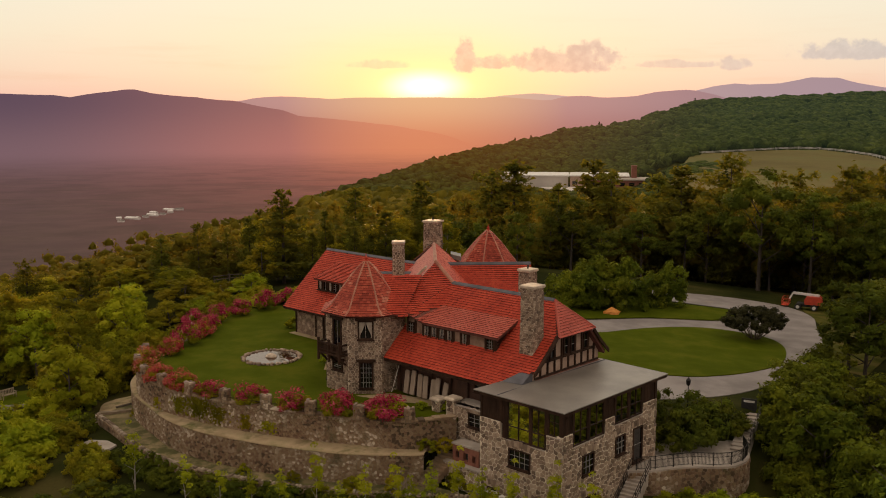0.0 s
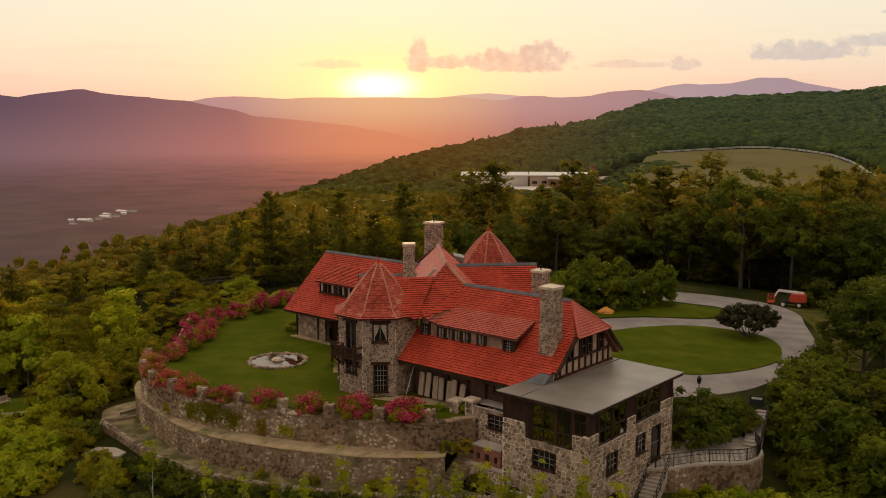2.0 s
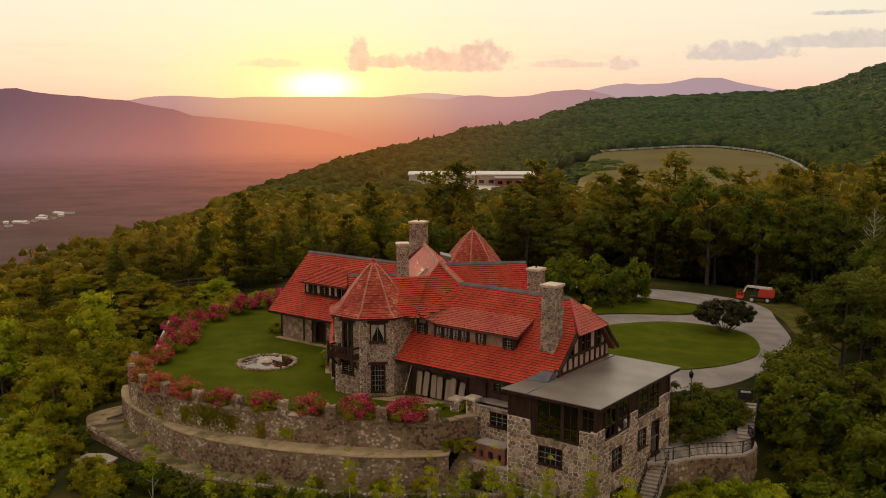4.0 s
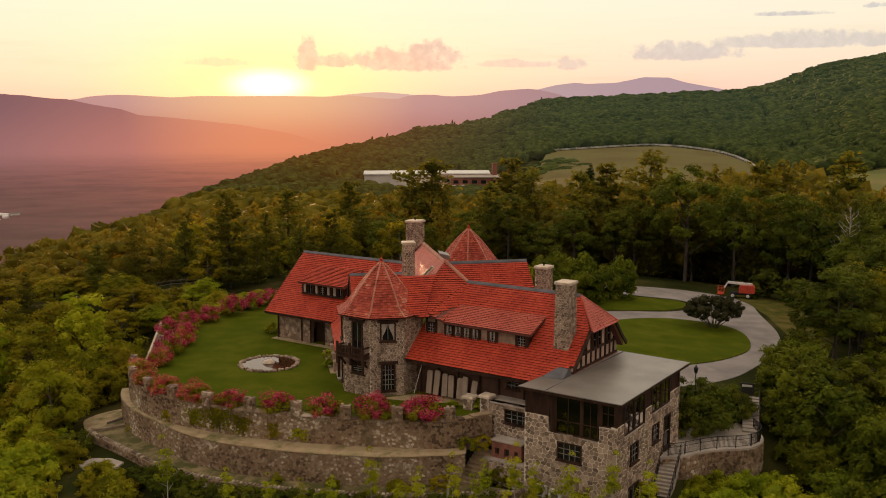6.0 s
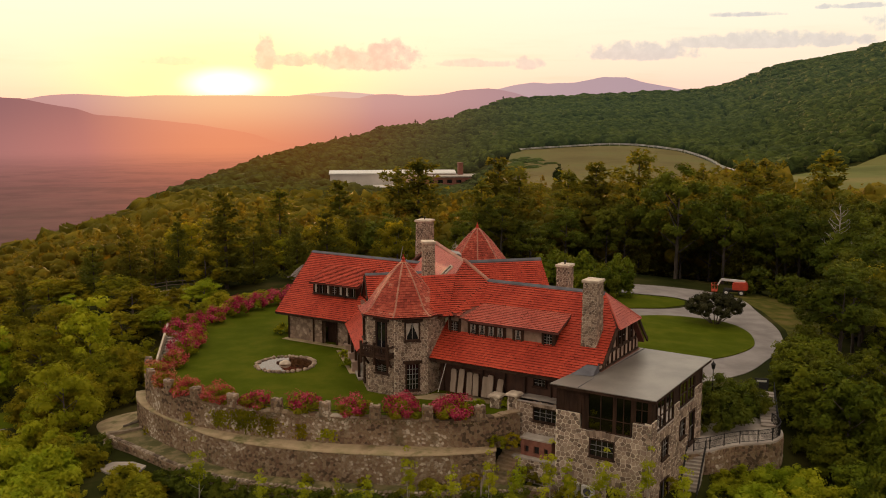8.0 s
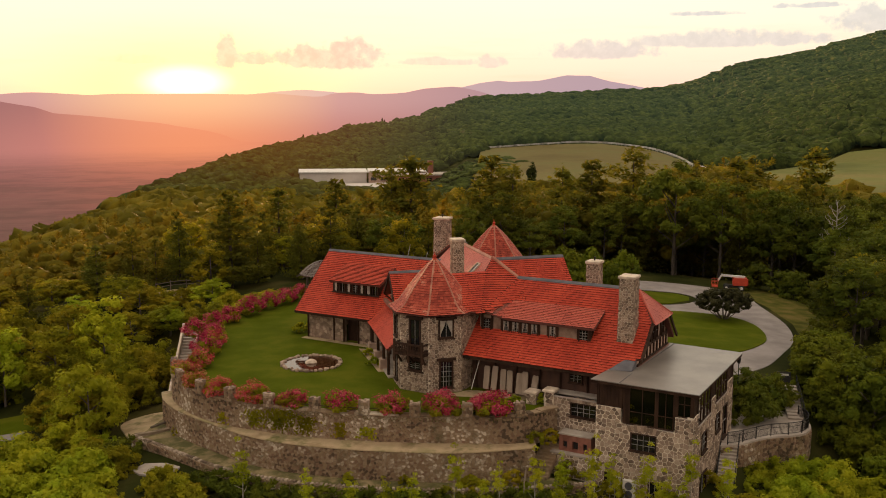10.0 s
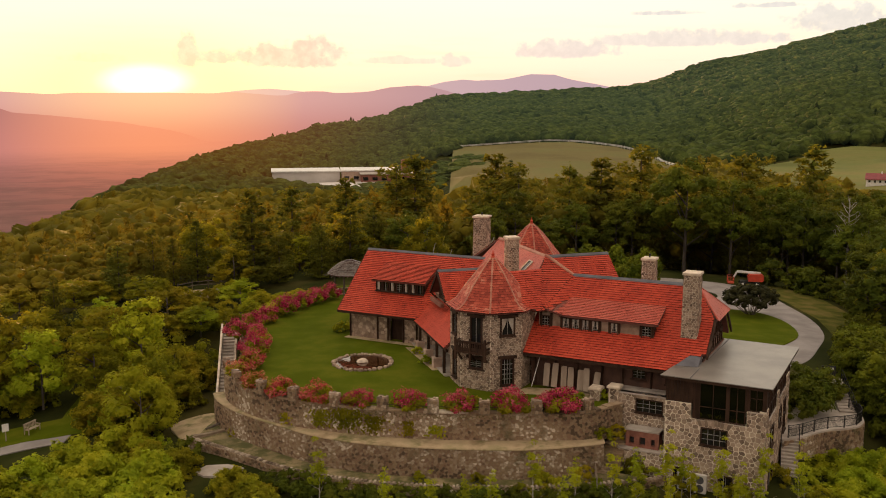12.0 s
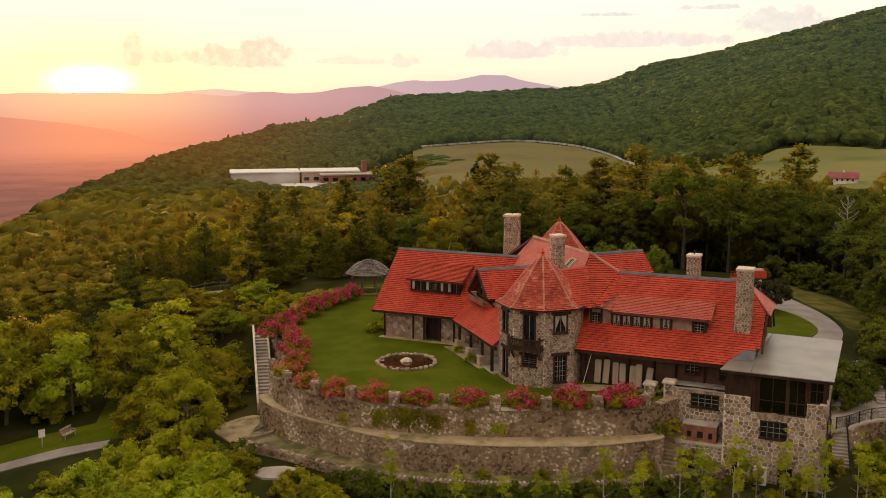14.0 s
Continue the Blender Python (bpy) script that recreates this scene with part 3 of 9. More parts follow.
def stones(polys, place, rng, parent, mat_joined, mat_piece, gap=0.02, depth=0.06, pieces=0, name="stone"):
    """Stones of the given 2D outlines. place(s, t, d) gives the point at s along, t up and d out of the wall. The first pieces become objects of their own."""
    geo = Geo()
    single = set(rng.sample(range(len(polys)), min(pieces, len(polys)))) if pieces else set()
    for k, poly in enumerate(polys):
        cx, cy = sum(p[0] for p in poly) / len(poly), sum(p[1] for p in poly) / len(poly)
        size = max(max(math.hypot(p[0] - cx, p[1] - cy) for p in poly), 0.05)
        sh = max(0.3, 1 - gap / size)
        top = sh * rng.uniform(0.84, 0.95)
        dep = depth * rng.uniform(0.6, 1.25)
        ti, tj = rng.uniform(-0.12, 0.12), rng.uniform(-0.12, 0.12)
        rows = []
        for s, d in ((sh, -0.02), (top, dep)):
            rows.append([tuple(place(cx + (x - cx) * s, cy + (y - cy) * s, d + (x - cx) * ti + (y - cy) * tj if d > 0 else d)) for x, y in poly])
        if k in single:
            g = Geo()
            g.rings(rows)
            part(name, g, mat_piece, parent)
        else:
            n, k0 = len(poly), len(geo.v)
            geo.rings(rows)
    if geo.v:
        ob = part(name + "work", geo, mat_joined, parent)
        ob["kind"] = "stuff"


def plane_axes(poly):
    """Origin, level axis, upslope axis and normal of a planar 3D polygon."""
    p = [Vector(q) for q in poly]
    nrm = Vector((0, 0, 0))
    for i in range(len(p)):
        nrm += p[i].cross(p[(i + 1) % len(p)])
    nrm.normalize()
    if nrm.z < 0:
        nrm = -nrm
    a = Vector((0, 0, 1)).cross(nrm).normalized()
    b = nrm.cross(a)
    return min(p, key=lambda q: q.z), a, b, nrm


def tile_rows(geo, poly, rng, width=0.27, step=0.225, lift=0.075):
    """Lapped roof tiles over a planar 3D polygon."""
    o, a, b, n = plane_axes(poly)
    flat = [((Vector(q) - o).dot(a), (Vector(q) - o).dot(b)) for q in poly]
    top = max(q[1] for q in flat)
    row, t = 0, 0.0
    while t < top - 0.04:
        mid = t + step * 0.45
        xs = []
        for i, p in enumerate(flat):
            q = flat[(i + 1) % len(flat)]
            if (p[1] <= mid) != (q[1] <= mid):
                xs.append(p[0] + (mid - p[1]) / (q[1] - p[1]) * (q[0] - p[0]))
        xs.sort()
        for x0, x1 in zip(xs[::2], xs[1::2]):
            x = x0 - rng.random() * width * 0.5 - (width / 2 if row % 2 else 0)
            while x < x1:
                w0, w1 = max(x, x0), min(x + width - 0.006, x1)
                x += width * rng.uniform(0.94, 1.06)
                if w1 - w0 < 0.04:
                    continue
                h0 = lift * rng.uniform(0.9, 1.15)
                y0, y1 = t - 0.02 + rng.uniform(-0.006, 0.006), min(t + step + 0.03, top)
                pts = []
                for u, v, h in ((w0, y0, 0.0), (w1, y0, 0.0), (w1, y1, 0.004), (w0, y1, 0.004), (w0, y0, h0), (w1, y0, h0 * rng.uniform(0.9, 1.1)), (w1, y1, 0.012), (w0, y1, 0.012)):
                    pts.append(tuple(o + a * u + b * v + n * (h + 0.01)))
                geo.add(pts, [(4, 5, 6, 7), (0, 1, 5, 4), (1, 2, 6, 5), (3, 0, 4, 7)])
                # front and side edges take the shadow-dark colour
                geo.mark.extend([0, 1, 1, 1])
        t += step
        row += 1


def roof_plane(parent, poly, rng, mat=None, tiled=True, thick=0.16, name="roof_slope", label="", lift=0.075):
    """A roof slope: a slab with tiles on it."""
    g = Geo()
    o, _, _, n = plane_axes(poly)
    p = [Vector(q) - n * (Vector(q) - o).dot(n) for q in poly]
    poly = [tuple(q) for q in p]
    order = poly if sum(((p[i] - p[0]).cross(p[(i + 1) % len(p)] - p[0]) for i in range(len(p))), Vector((0, 0, 0))).z > 0 else poly[::-1]
    g.prism([tuple(Vector(q) - n * 0.01) for q in order], -n * thick)
    slab = part(name, g, M["underlay"], parent, label)
    if tiled:
        t = Geo()
        tile_rows(t, order, rng, lift=lift)
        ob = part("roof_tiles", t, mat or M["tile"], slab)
        ob["kind"] = "stuff"
    return slab


def smooth01(x):
    x = min(max(x, 0.0), 1.0)
    return x * x * (3 - 2 * x)


def lerp_table(rows, x):
    """Linear interpolation in rows of (x, values...)."""
    if x <= rows[0][0]:
        return rows[0][1:]
    for a, b in zip(rows, rows[1:]):
        if x <= b[0]:
            t = (x - a[0]) / (b[0] - a[0])
            return tuple(p + (q - p) * t for p, q in zip(a[1:], b[1:]))
    return rows[-1][1:]


def curve_points(knots, step):
    """Points evenly spaced along a smooth curve through knots (2D)."""
    k = [Vector((*p[:2], 0)) for p in knots]
    dense = []
    for i in range(len(k) - 1):
        p0, p1, p2, p3 = k[max(i - 1, 0)], k[i], k[i + 1], k[min(i + 2, len(k) - 1)]
        for j in range(24):
            t = j / 24
            dense.append(0.5 * ((2 * p1) + (p2 - p0) * t + (2 * p0 - 5 * p1 + 4 * p2 - p3) * t * t + (3 * p1 - p0 - 3 * p2 + p3) * t ** 3))
    dense.append(k[-1])
    dist = [0.0]
    for a, b in zip(dense, dense[1:]):
        dist.append(dist[-1] + (b - a).length)
    n = max(2, round(dist[-1] / step))
    out, i = [], 0
    for j in range(n + 1):
        s = dist[-1] * j / n
        while i < len(dist) - 2 and dist[i + 1] < s:
            i += 1
        t = (s - dist[i]) / max(dist[i + 1] - dist[i], 1e-9)
        p = dense[i].lerp(dense[i + 1], min(t, 1))
        out.append((p.x, p.y))
    return out, dist[-1]

# ---- ground ----
PLATEAU = [(-1, 68.2), (-6, 69.0), (-13, 71.6), (-20, 75.2), (-24.5, 80), (-25, 86), (-25.4, 97), (-26, 103), (-24.5, 111), (-20, 118), (-12, 126), (5, 134), (40, 138),
           (54, 128), (50, 108), (44, 96), (37, 86), (28, 78), (23, 74), (17, 71.5), (13, 69), (8, 66), (4, 68)]
# azimuth from the first eye; two places on the way (distance, height), and the crest (distance, height of its ground)
HILLS = [(-180, 300, -16, 800, -40, 1500, -60), (-75, 110, -10, 130, -13, 150, -16), (-40, 105, -8, 125, -11, 150, -15), (-25, 110, -7, 160, -13, 240, -24), (-18, 120, -6, 190, -14, 300, -29),
         (-10.8, 130, -5, 250, -18, 430, -34), (-3.2, 200, -12, 400, -27, 720, -36), (2.2, 290, -24, 780, -44, 968, -27.8), (4, 300, -26, 780, -45, 1050, -25), (8, 350, -33, 790, -44, 1300, -16), (11.5, 350, -32, 790, -43, 1500, -5), (14, 320, -24, 870, -22, 1750, 10),
         (20, 330, -23, 880, -17, 2200, 34), (25, 320, -21, 880, -17, 2500, 41), (26.5, 312, -20, 825, -17, 2540, 46), (28, 303, -18.5, 770, -17, 2590, 66), (29.5, 296, -17, 700, -16, 2680, 97), (31, 290, -15, 620, -15, 2800, 119),
         (34, 282, -13, 545, -12, 2952, 150), (35.5, 282, -12, 525, -11, 3026, 176), (37, 290, -11, 540, -10, 3100, 200), (39, 300, -10, 560, -8, 3200, 229),
         (44, 430, -8, 800, 0, 3300, 311), (60, 500, -8, 900, 10, 3300, 357), (90, 500, -10, 900, 0, 3000, 200), (130, 400, -14, 900, -20, 2000, 0), (180, 300, -16, 800, -40, 1500, -60)]



def outside(x, y, poly=PLATEAU):
    """Signed distance to the plateau's edge, positive outside."""
    inside, best = False, 1e9
    n = len(poly)
    for i in range(n):
        x0, y0 = poly[i]
        x1, y1 = poly[(i + 1) % n]
        dx, dy = x1 - x0, y1 - y0
        t = min(max(((x - x0) * dx + (y - y0) * dy) / (dx * dx + dy * dy), 0.0), 1.0)
        best = min(best, (x - x0 - t * dx) ** 2 + (y - y0 - t * dy) ** 2)
        if (y0 > y) != (y1 > y) and x < x0 + (y - y0) / (y1 - y0) * dx:
            inside = not inside
    return -math.sqrt(best) if inside else math.sqrt(best)


def hills(x, y):
    r, az = math.hypot(x, y), math.degrees(math.atan2(x, y))
    r1, z1, r2, z2, r3, z3 = lerp_table(HILLS, az)
    knots = [(60.0, -2.5), (r1, z1), (r2, z2), (r3, z3), (r3 * 1.5 + 60, max(z3 - 0.25 * r3, VALLEY)), (r3 * 2.2 + 500, VALLEY), (9000, VALLEY)]
    for a, b in zip(knots, knots[1:]):
        if r <= b[0]:
            t = max(0.0, (r - a[0]) / (b[0] - a[0]))
            t = t * (1.4 - 0.4 * t) if b is knots[3] and az > 12 else t
            z = a[1] + (b[1] - a[1]) * t
            break
    else:
        z = VALLEY
    if r > 900:
        z += (noise.noise((x / 210, y / 210, 0.3)) * 10 + noise.noise((x / 80, y / 80, 1.3)) * 3) * smooth01((r - 900) / 500) * (1 if z > VALLEY + 5 else 0.25)
    return z


def ground_z(x, y):
    r = math.hypot(x, y - 80)
    far = smooth01((r - 55) / 75)
    z = hills(x, y) if far > 0 else 0.0
    if far < 1:
        d = outside(x, y)
        edge = 72 + 43 * smooth01((5 - x) / 35)
        front = 1 - smooth01((y - edge + 8) / 16)
        drop = -1.2 - 0.06 * max(d - 2, 0) - front * (3.75 + 0.07 * max(d, 0))
        flat = -1.2 - 0.07 * min(max(0.0, x - 14), 40)
        drop += flat + 1.2
        near = flat if d < -1.2 else flat + (drop - flat) * smooth01((d + 1.2) / (1.4 if front > 0.5 else 5.0))
        near += 0.12 * noise.noise((x * 0.2, y * 0.2, 0)) * smooth01(d / 4)
        z = near + (z - near) * far
    return z


MEADOWS = [[(216, 838), (270, 835), (322, 817), (326, 740), (312, 674), (288, 600), (264, 537), (246, 465), (150, 400), (95, 440)],
           [(190, 330), (215, 380), (262, 460), (330, 480), (420, 420), (330, 330), (230, 270)]]


def build_ground():
    radii = [0.0] + [1.2 * i for i in range(1, 60)]
    while radii[-1] < 4850:
        radii.append(radii[-1] * 1.055)
    turns = 264
    verts, faces, mats = [(0.0, 80.0, ground_z(0, 80))], [], []
    for r in radii[1:]:
        for k in range(turns):
            a = k * math.tau / turns
            x, y = r * math.sin(a), 80 + r * math.cos(a)
            low = 4.0 if x > 90 and 260 < y < 840 and min(outside(x, y, q) for q in MEADOWS) < -3 else 0.0
            verts.append((x, y, ground_z(x, y) - low))
    for k in range(turns):
        faces.append((0, 1 + (k + 1) % turns, 1 + k))
        mats.append(0)
    for i in range(len(radii) - 2):
        for k in range(turns):
            a, b = 1 + i * turns + k, 1 + i * turns + (k + 1) % turns
            faces.append((a, b, b + turns, a + turns))
            low = min(verts[a][2], verts[b + turns][2])
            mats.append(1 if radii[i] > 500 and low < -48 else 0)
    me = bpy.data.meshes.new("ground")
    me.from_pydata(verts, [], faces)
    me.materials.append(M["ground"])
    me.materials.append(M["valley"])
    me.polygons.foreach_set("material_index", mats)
    me.shade_smooth()
    tagged(new("ground", me), "wooded hilltop ground falling away to a hazy valley", "ground", kind="structure")


build_ground()


def draped(name, outline, mat, label, category, lift=0.05, kind="structure", step=2.0, flat=None):
    """A sheet on the ground inside an outline, cut from a grid, with soft thickness at its rim."""
    bm = bmesh.new()
    face = bm.faces.new([bm.verts.new((x, y, 0)) for x, y in outline])
    xs, ys = [p[0] for p in outline], [p[1] for p in outline]
    for axis, lo, hi in ((Vector((1, 0, 0)), min(xs), max(xs)), (Vector((0, 1, 0)), min(ys), max(ys))):
        k = lo + step
        while k < hi:
            bmesh.ops.bisect_plane(bm, geom=bm.verts[:] + bm.edges[:] + bm.faces[:], plane_co=axis * k, plane_no=axis)
            k += step
    for v in bm.verts:
        v.co.z = (ground_z(v.co.x, v.co.y) if flat is None else flat) + lift
    rim = [e for e in bm.edges if e.is_boundary]
    low = bmesh.ops.extrude_edge_only(bm, edges=rim)["geom"]
    for v in low:
        if isinstance(v, bmesh.types.BMVert):
            v.co.z -= lift + 0.3
    bmesh.ops.recalc_face_normals(bm, faces=bm.faces[:])
    me = bpy.data.meshes.new(name)
    bm.to_mesh(me)
    bm.free()
    me.materials.append(mat)
    return tagged(new(name, me), label, category, kind=kind)


def oval(cx, cy, rx, ry, n=56, a0=0.0, a1=math.tau, turn=0.0):
    out = []
    for k in range(n):
        a = a0 + (a1 - a0) * k / (n if abs(a1 - a0 - math.tau) < 1e-6 else n - 1)
        x, y = rx * math.cos(a), ry * math.sin(a)
        out.append((cx + x * math.cos(turn) - y * math.sin(turn), cy + x * math.sin(turn) + y * math.cos(turn)))
    return out


# lawn of the walled garden, over the retaining wall
WALL = [(1.0, 68.3), (-2.42, 67.1), (-6.17, 67.92), (-9.87, 68.95), (-13.44, 70.25), (-16.9, 71.8), (-20.15, 73.84), (-23.0, 76.0), (-25.2, 78.5), (-26.7, 81.3), (-27.5, 84.0), (-27.6, 86.6)]
LEDGE = [(-1.4, 66.35), (-2.56, 66.2), (-7.5, 66.6), (-13.0, 68.4), (-16.9, 70.2), (-18.8, 71.3), (-20.9, 72.9), (-22.4, 74.5), (-24.1, 76.8), (-26.0, 79.5), (-27.4, 82.0), (-28.3, 84.6), (-28.5, 86.6)]
wall_line = curve_points(WALL, 0.5)[0]
garden = [p for p in wall_line] + [(-25.4, 92), (-25.2, 98), (-25.6, 102), (-24.2, 110), (-20.5, 116.5), (-14, 121), (-6, 122), (2, 110), (4, 90), (3, 75)]
draped("lawn", garden, M["grass"], "mown green lawn with a few worn patches inside the wall", "lawn", lift=0.0, flat=-0.5, step=4.0)
drive_line = curve_points([(13, 103.5), (16.7, 104.8), (23.7, 107.6), (31.3, 108.6), (35.5, 111), (37, 114), (36, 116.6), (33, 117.8), (27, 119.6), (18, 120.5), (18, 126), (28, 125.8), (36, 125.3), (41, 123.6), (44.5, 120.5), (45.2, 115), (43.4, 109), (40.2, 98.5), (36, 90.5), (31, 84.8), (25.3, 79.3), (19, 76.3), (13, 75.5), (9, 79), (7.5, 88), (8.5, 97), (13, 103.5)], 1.5)[0][:-1]
draped("drive", drive_line, M["drive"], "pale worn asphalt drive looping round an oval lawn", "driveway", lift=0.05)
oval_line = curve_points([(17.3, 98.9), (22.6, 102.4), (28, 104.3), (32, 103.6), (35.3, 101.0), (35.3, 96.3), (32.7, 90.4), (28.7, 86.6), (24.9, 84.4), (21.3, 83.4), (15, 84.2), (11, 87.5), (10.5, 93), (13, 96.8), (17.3, 98.9)], 1.0)[0][:-1]
draped("oval_lawn", oval_line, M["grass"], "oval island of mown grass inside the drive", "lawn", lift=0.14)
draped("verge_lawn", [(13, 104.4), (16.7, 105.6), (23.7, 108.4), (31.2, 109.3), (35, 111.6), (36.2, 114), (35.4, 116), (32.6, 117.2), (26.5, 118.9), (14, 119.8), (11, 112)], M["grass"], "strip of mown grass between two roads", "lawn", lift=0.05)
draped("roadside_verge", [(44.2, 109), (41.2, 98.5), (37, 90.2), (40, 88), (47, 98), (51, 110), (52, 120), (47, 124), (45.6, 119)], M["verge"], "rough grass verge along the drive", "lawn", lift=0.04)
draped("meadow", MEADOWS[0], M["meadow"], "dry brown hay meadow on the hillside", "meadow", lift=0.8, step=20)
draped("meadow", MEADOWS[1], M["meadow_green"], "pale green hay meadow beyond the trees", "meadow", lift=0.8, step=20)


def ridge_line(name, rows, dist, mat, label, rough, seed):
    """A far mountain ridge: rows of azimuth and height in degrees as seen from the hilltop."""
    g = Geo()
    az0, az1 = rows[0][0], rows[-1][0]
    n = 220
    tops, mids, feet = [], [], []
    for k in range(n + 1):
        az = az0 + (az1 - az0) * k / n
        el = lerp_table(rows, az)[0]
        el += rough * (noise.noise((az * 0.9, seed, 0)) + 0.5 * noise.noise((az * 2.6, seed, 3)) + 0.22 * noise.noise((az * 8.0, seed, 5)))
        a = math.radians(az)
        for out, d, z in ((tops, dist, 22.5 + dist * math.tan(math.radians(el))), (mids, dist - 160, 0.5 * (22.5 + dist * math.tan(math.radians(el)) + VALLEY - 5)), (feet, dist - 420, VALLEY - 5)):
            out.append((-14 + d * math.sin(a), d * math.cos(a), z))
    back = [(x * 1.02, y * 1.02, VALLEY - 5) for x, y, z in tops]
    g.rings([feet, mids, tops, back], closed=False)
    ob = g.make(name, mat, smooth=True)
    return tagged(ob, label, "mountain", kind="structure")


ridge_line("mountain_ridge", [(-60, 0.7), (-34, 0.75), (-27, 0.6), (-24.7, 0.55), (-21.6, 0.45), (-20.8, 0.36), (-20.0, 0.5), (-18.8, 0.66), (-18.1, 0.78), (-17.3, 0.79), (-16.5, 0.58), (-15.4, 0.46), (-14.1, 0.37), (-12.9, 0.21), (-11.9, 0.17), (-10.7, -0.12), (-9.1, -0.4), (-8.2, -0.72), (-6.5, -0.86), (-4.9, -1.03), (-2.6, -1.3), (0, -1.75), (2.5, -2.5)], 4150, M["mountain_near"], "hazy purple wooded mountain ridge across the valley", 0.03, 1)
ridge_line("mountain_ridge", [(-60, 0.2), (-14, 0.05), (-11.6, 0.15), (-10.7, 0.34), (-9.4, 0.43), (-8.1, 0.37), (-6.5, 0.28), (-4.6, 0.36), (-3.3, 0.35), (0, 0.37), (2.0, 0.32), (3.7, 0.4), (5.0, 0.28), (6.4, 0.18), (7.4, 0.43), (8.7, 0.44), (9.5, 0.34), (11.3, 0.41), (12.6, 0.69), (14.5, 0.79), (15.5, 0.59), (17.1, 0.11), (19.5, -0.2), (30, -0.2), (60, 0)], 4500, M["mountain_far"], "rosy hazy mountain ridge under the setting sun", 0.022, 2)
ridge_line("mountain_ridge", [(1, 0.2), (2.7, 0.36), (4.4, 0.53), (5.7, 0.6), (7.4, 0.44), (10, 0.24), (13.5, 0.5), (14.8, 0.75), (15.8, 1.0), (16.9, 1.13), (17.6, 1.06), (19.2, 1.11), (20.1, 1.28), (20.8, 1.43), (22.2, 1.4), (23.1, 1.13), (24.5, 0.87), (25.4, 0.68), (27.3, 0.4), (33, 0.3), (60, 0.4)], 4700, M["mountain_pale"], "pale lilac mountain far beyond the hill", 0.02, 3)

# ---- the mansion ----
def H(u, v, z):
    """House axes: u along the wings towards the terrace, v away from the garden."""
    return (0.7314 * u + 0.6820 * v, 70 - 0.6820 * u + 0.7314 * v, z)


U, V = Vector((0.7314, -0.6820, 0)), Vector((0.6820, 0.7314, 0))
rng = random.Random(4)
mansion = thing("mansion", (-2, 80, -0.5), "rambling stone and half-timbered mansion with red tile roofs", "house")


def hpoly(pts):
    return [H(*p) for p in pts]


def wall_slab(name, a, b, z0, z1, thick, mat, parent, holes=(), label=""):
    """An upright wall from a to b (plan points), thickness to the left of that way, with openings (s0, z0, s1, z1)."""
    a, b = Vector((*a[:2], 0)), Vector((*b[:2], 0))
    t = (b - a).normalized()
    n = Vector((-t.y, t.x, 0))
    length = (b - a).length
    ss = sorted({0.0, length, *[h[0] for h in holes], *[h[2] for h in holes]})
    zs = sorted({z0, z1, *[h[1] for h in holes], *[h[3] for h in holes]})
    g = Geo()
    for s0, s1 in zip(ss, ss[1:]):
        for q0, q1 in zip(zs, zs[1:]):
            if any(h[0] <= s0 + 1e-6 and h[2] >= s1 - 1e-6 and h[1] <= q0 + 1e-6 and h[3] >= q1 - 1e-6 for h in holes):
                continue
            p = a + t * s0
            q = a + t * s1
            pts = [p, q, q + n * thick, p + n * thick]
            g.prism([(w.x, w.y, q1) for w in pts], (0, 0, q0 - q1))
    ob = part(name, g, mat, parent, label)
    bm = bmesh.new()
    bm.from_mesh(ob.data)
    bmesh.ops.remove_doubles(bm, verts=bm.verts[:], dist=0.001)
    bm.to_mesh(ob.data)
    bm.free()
    return ob


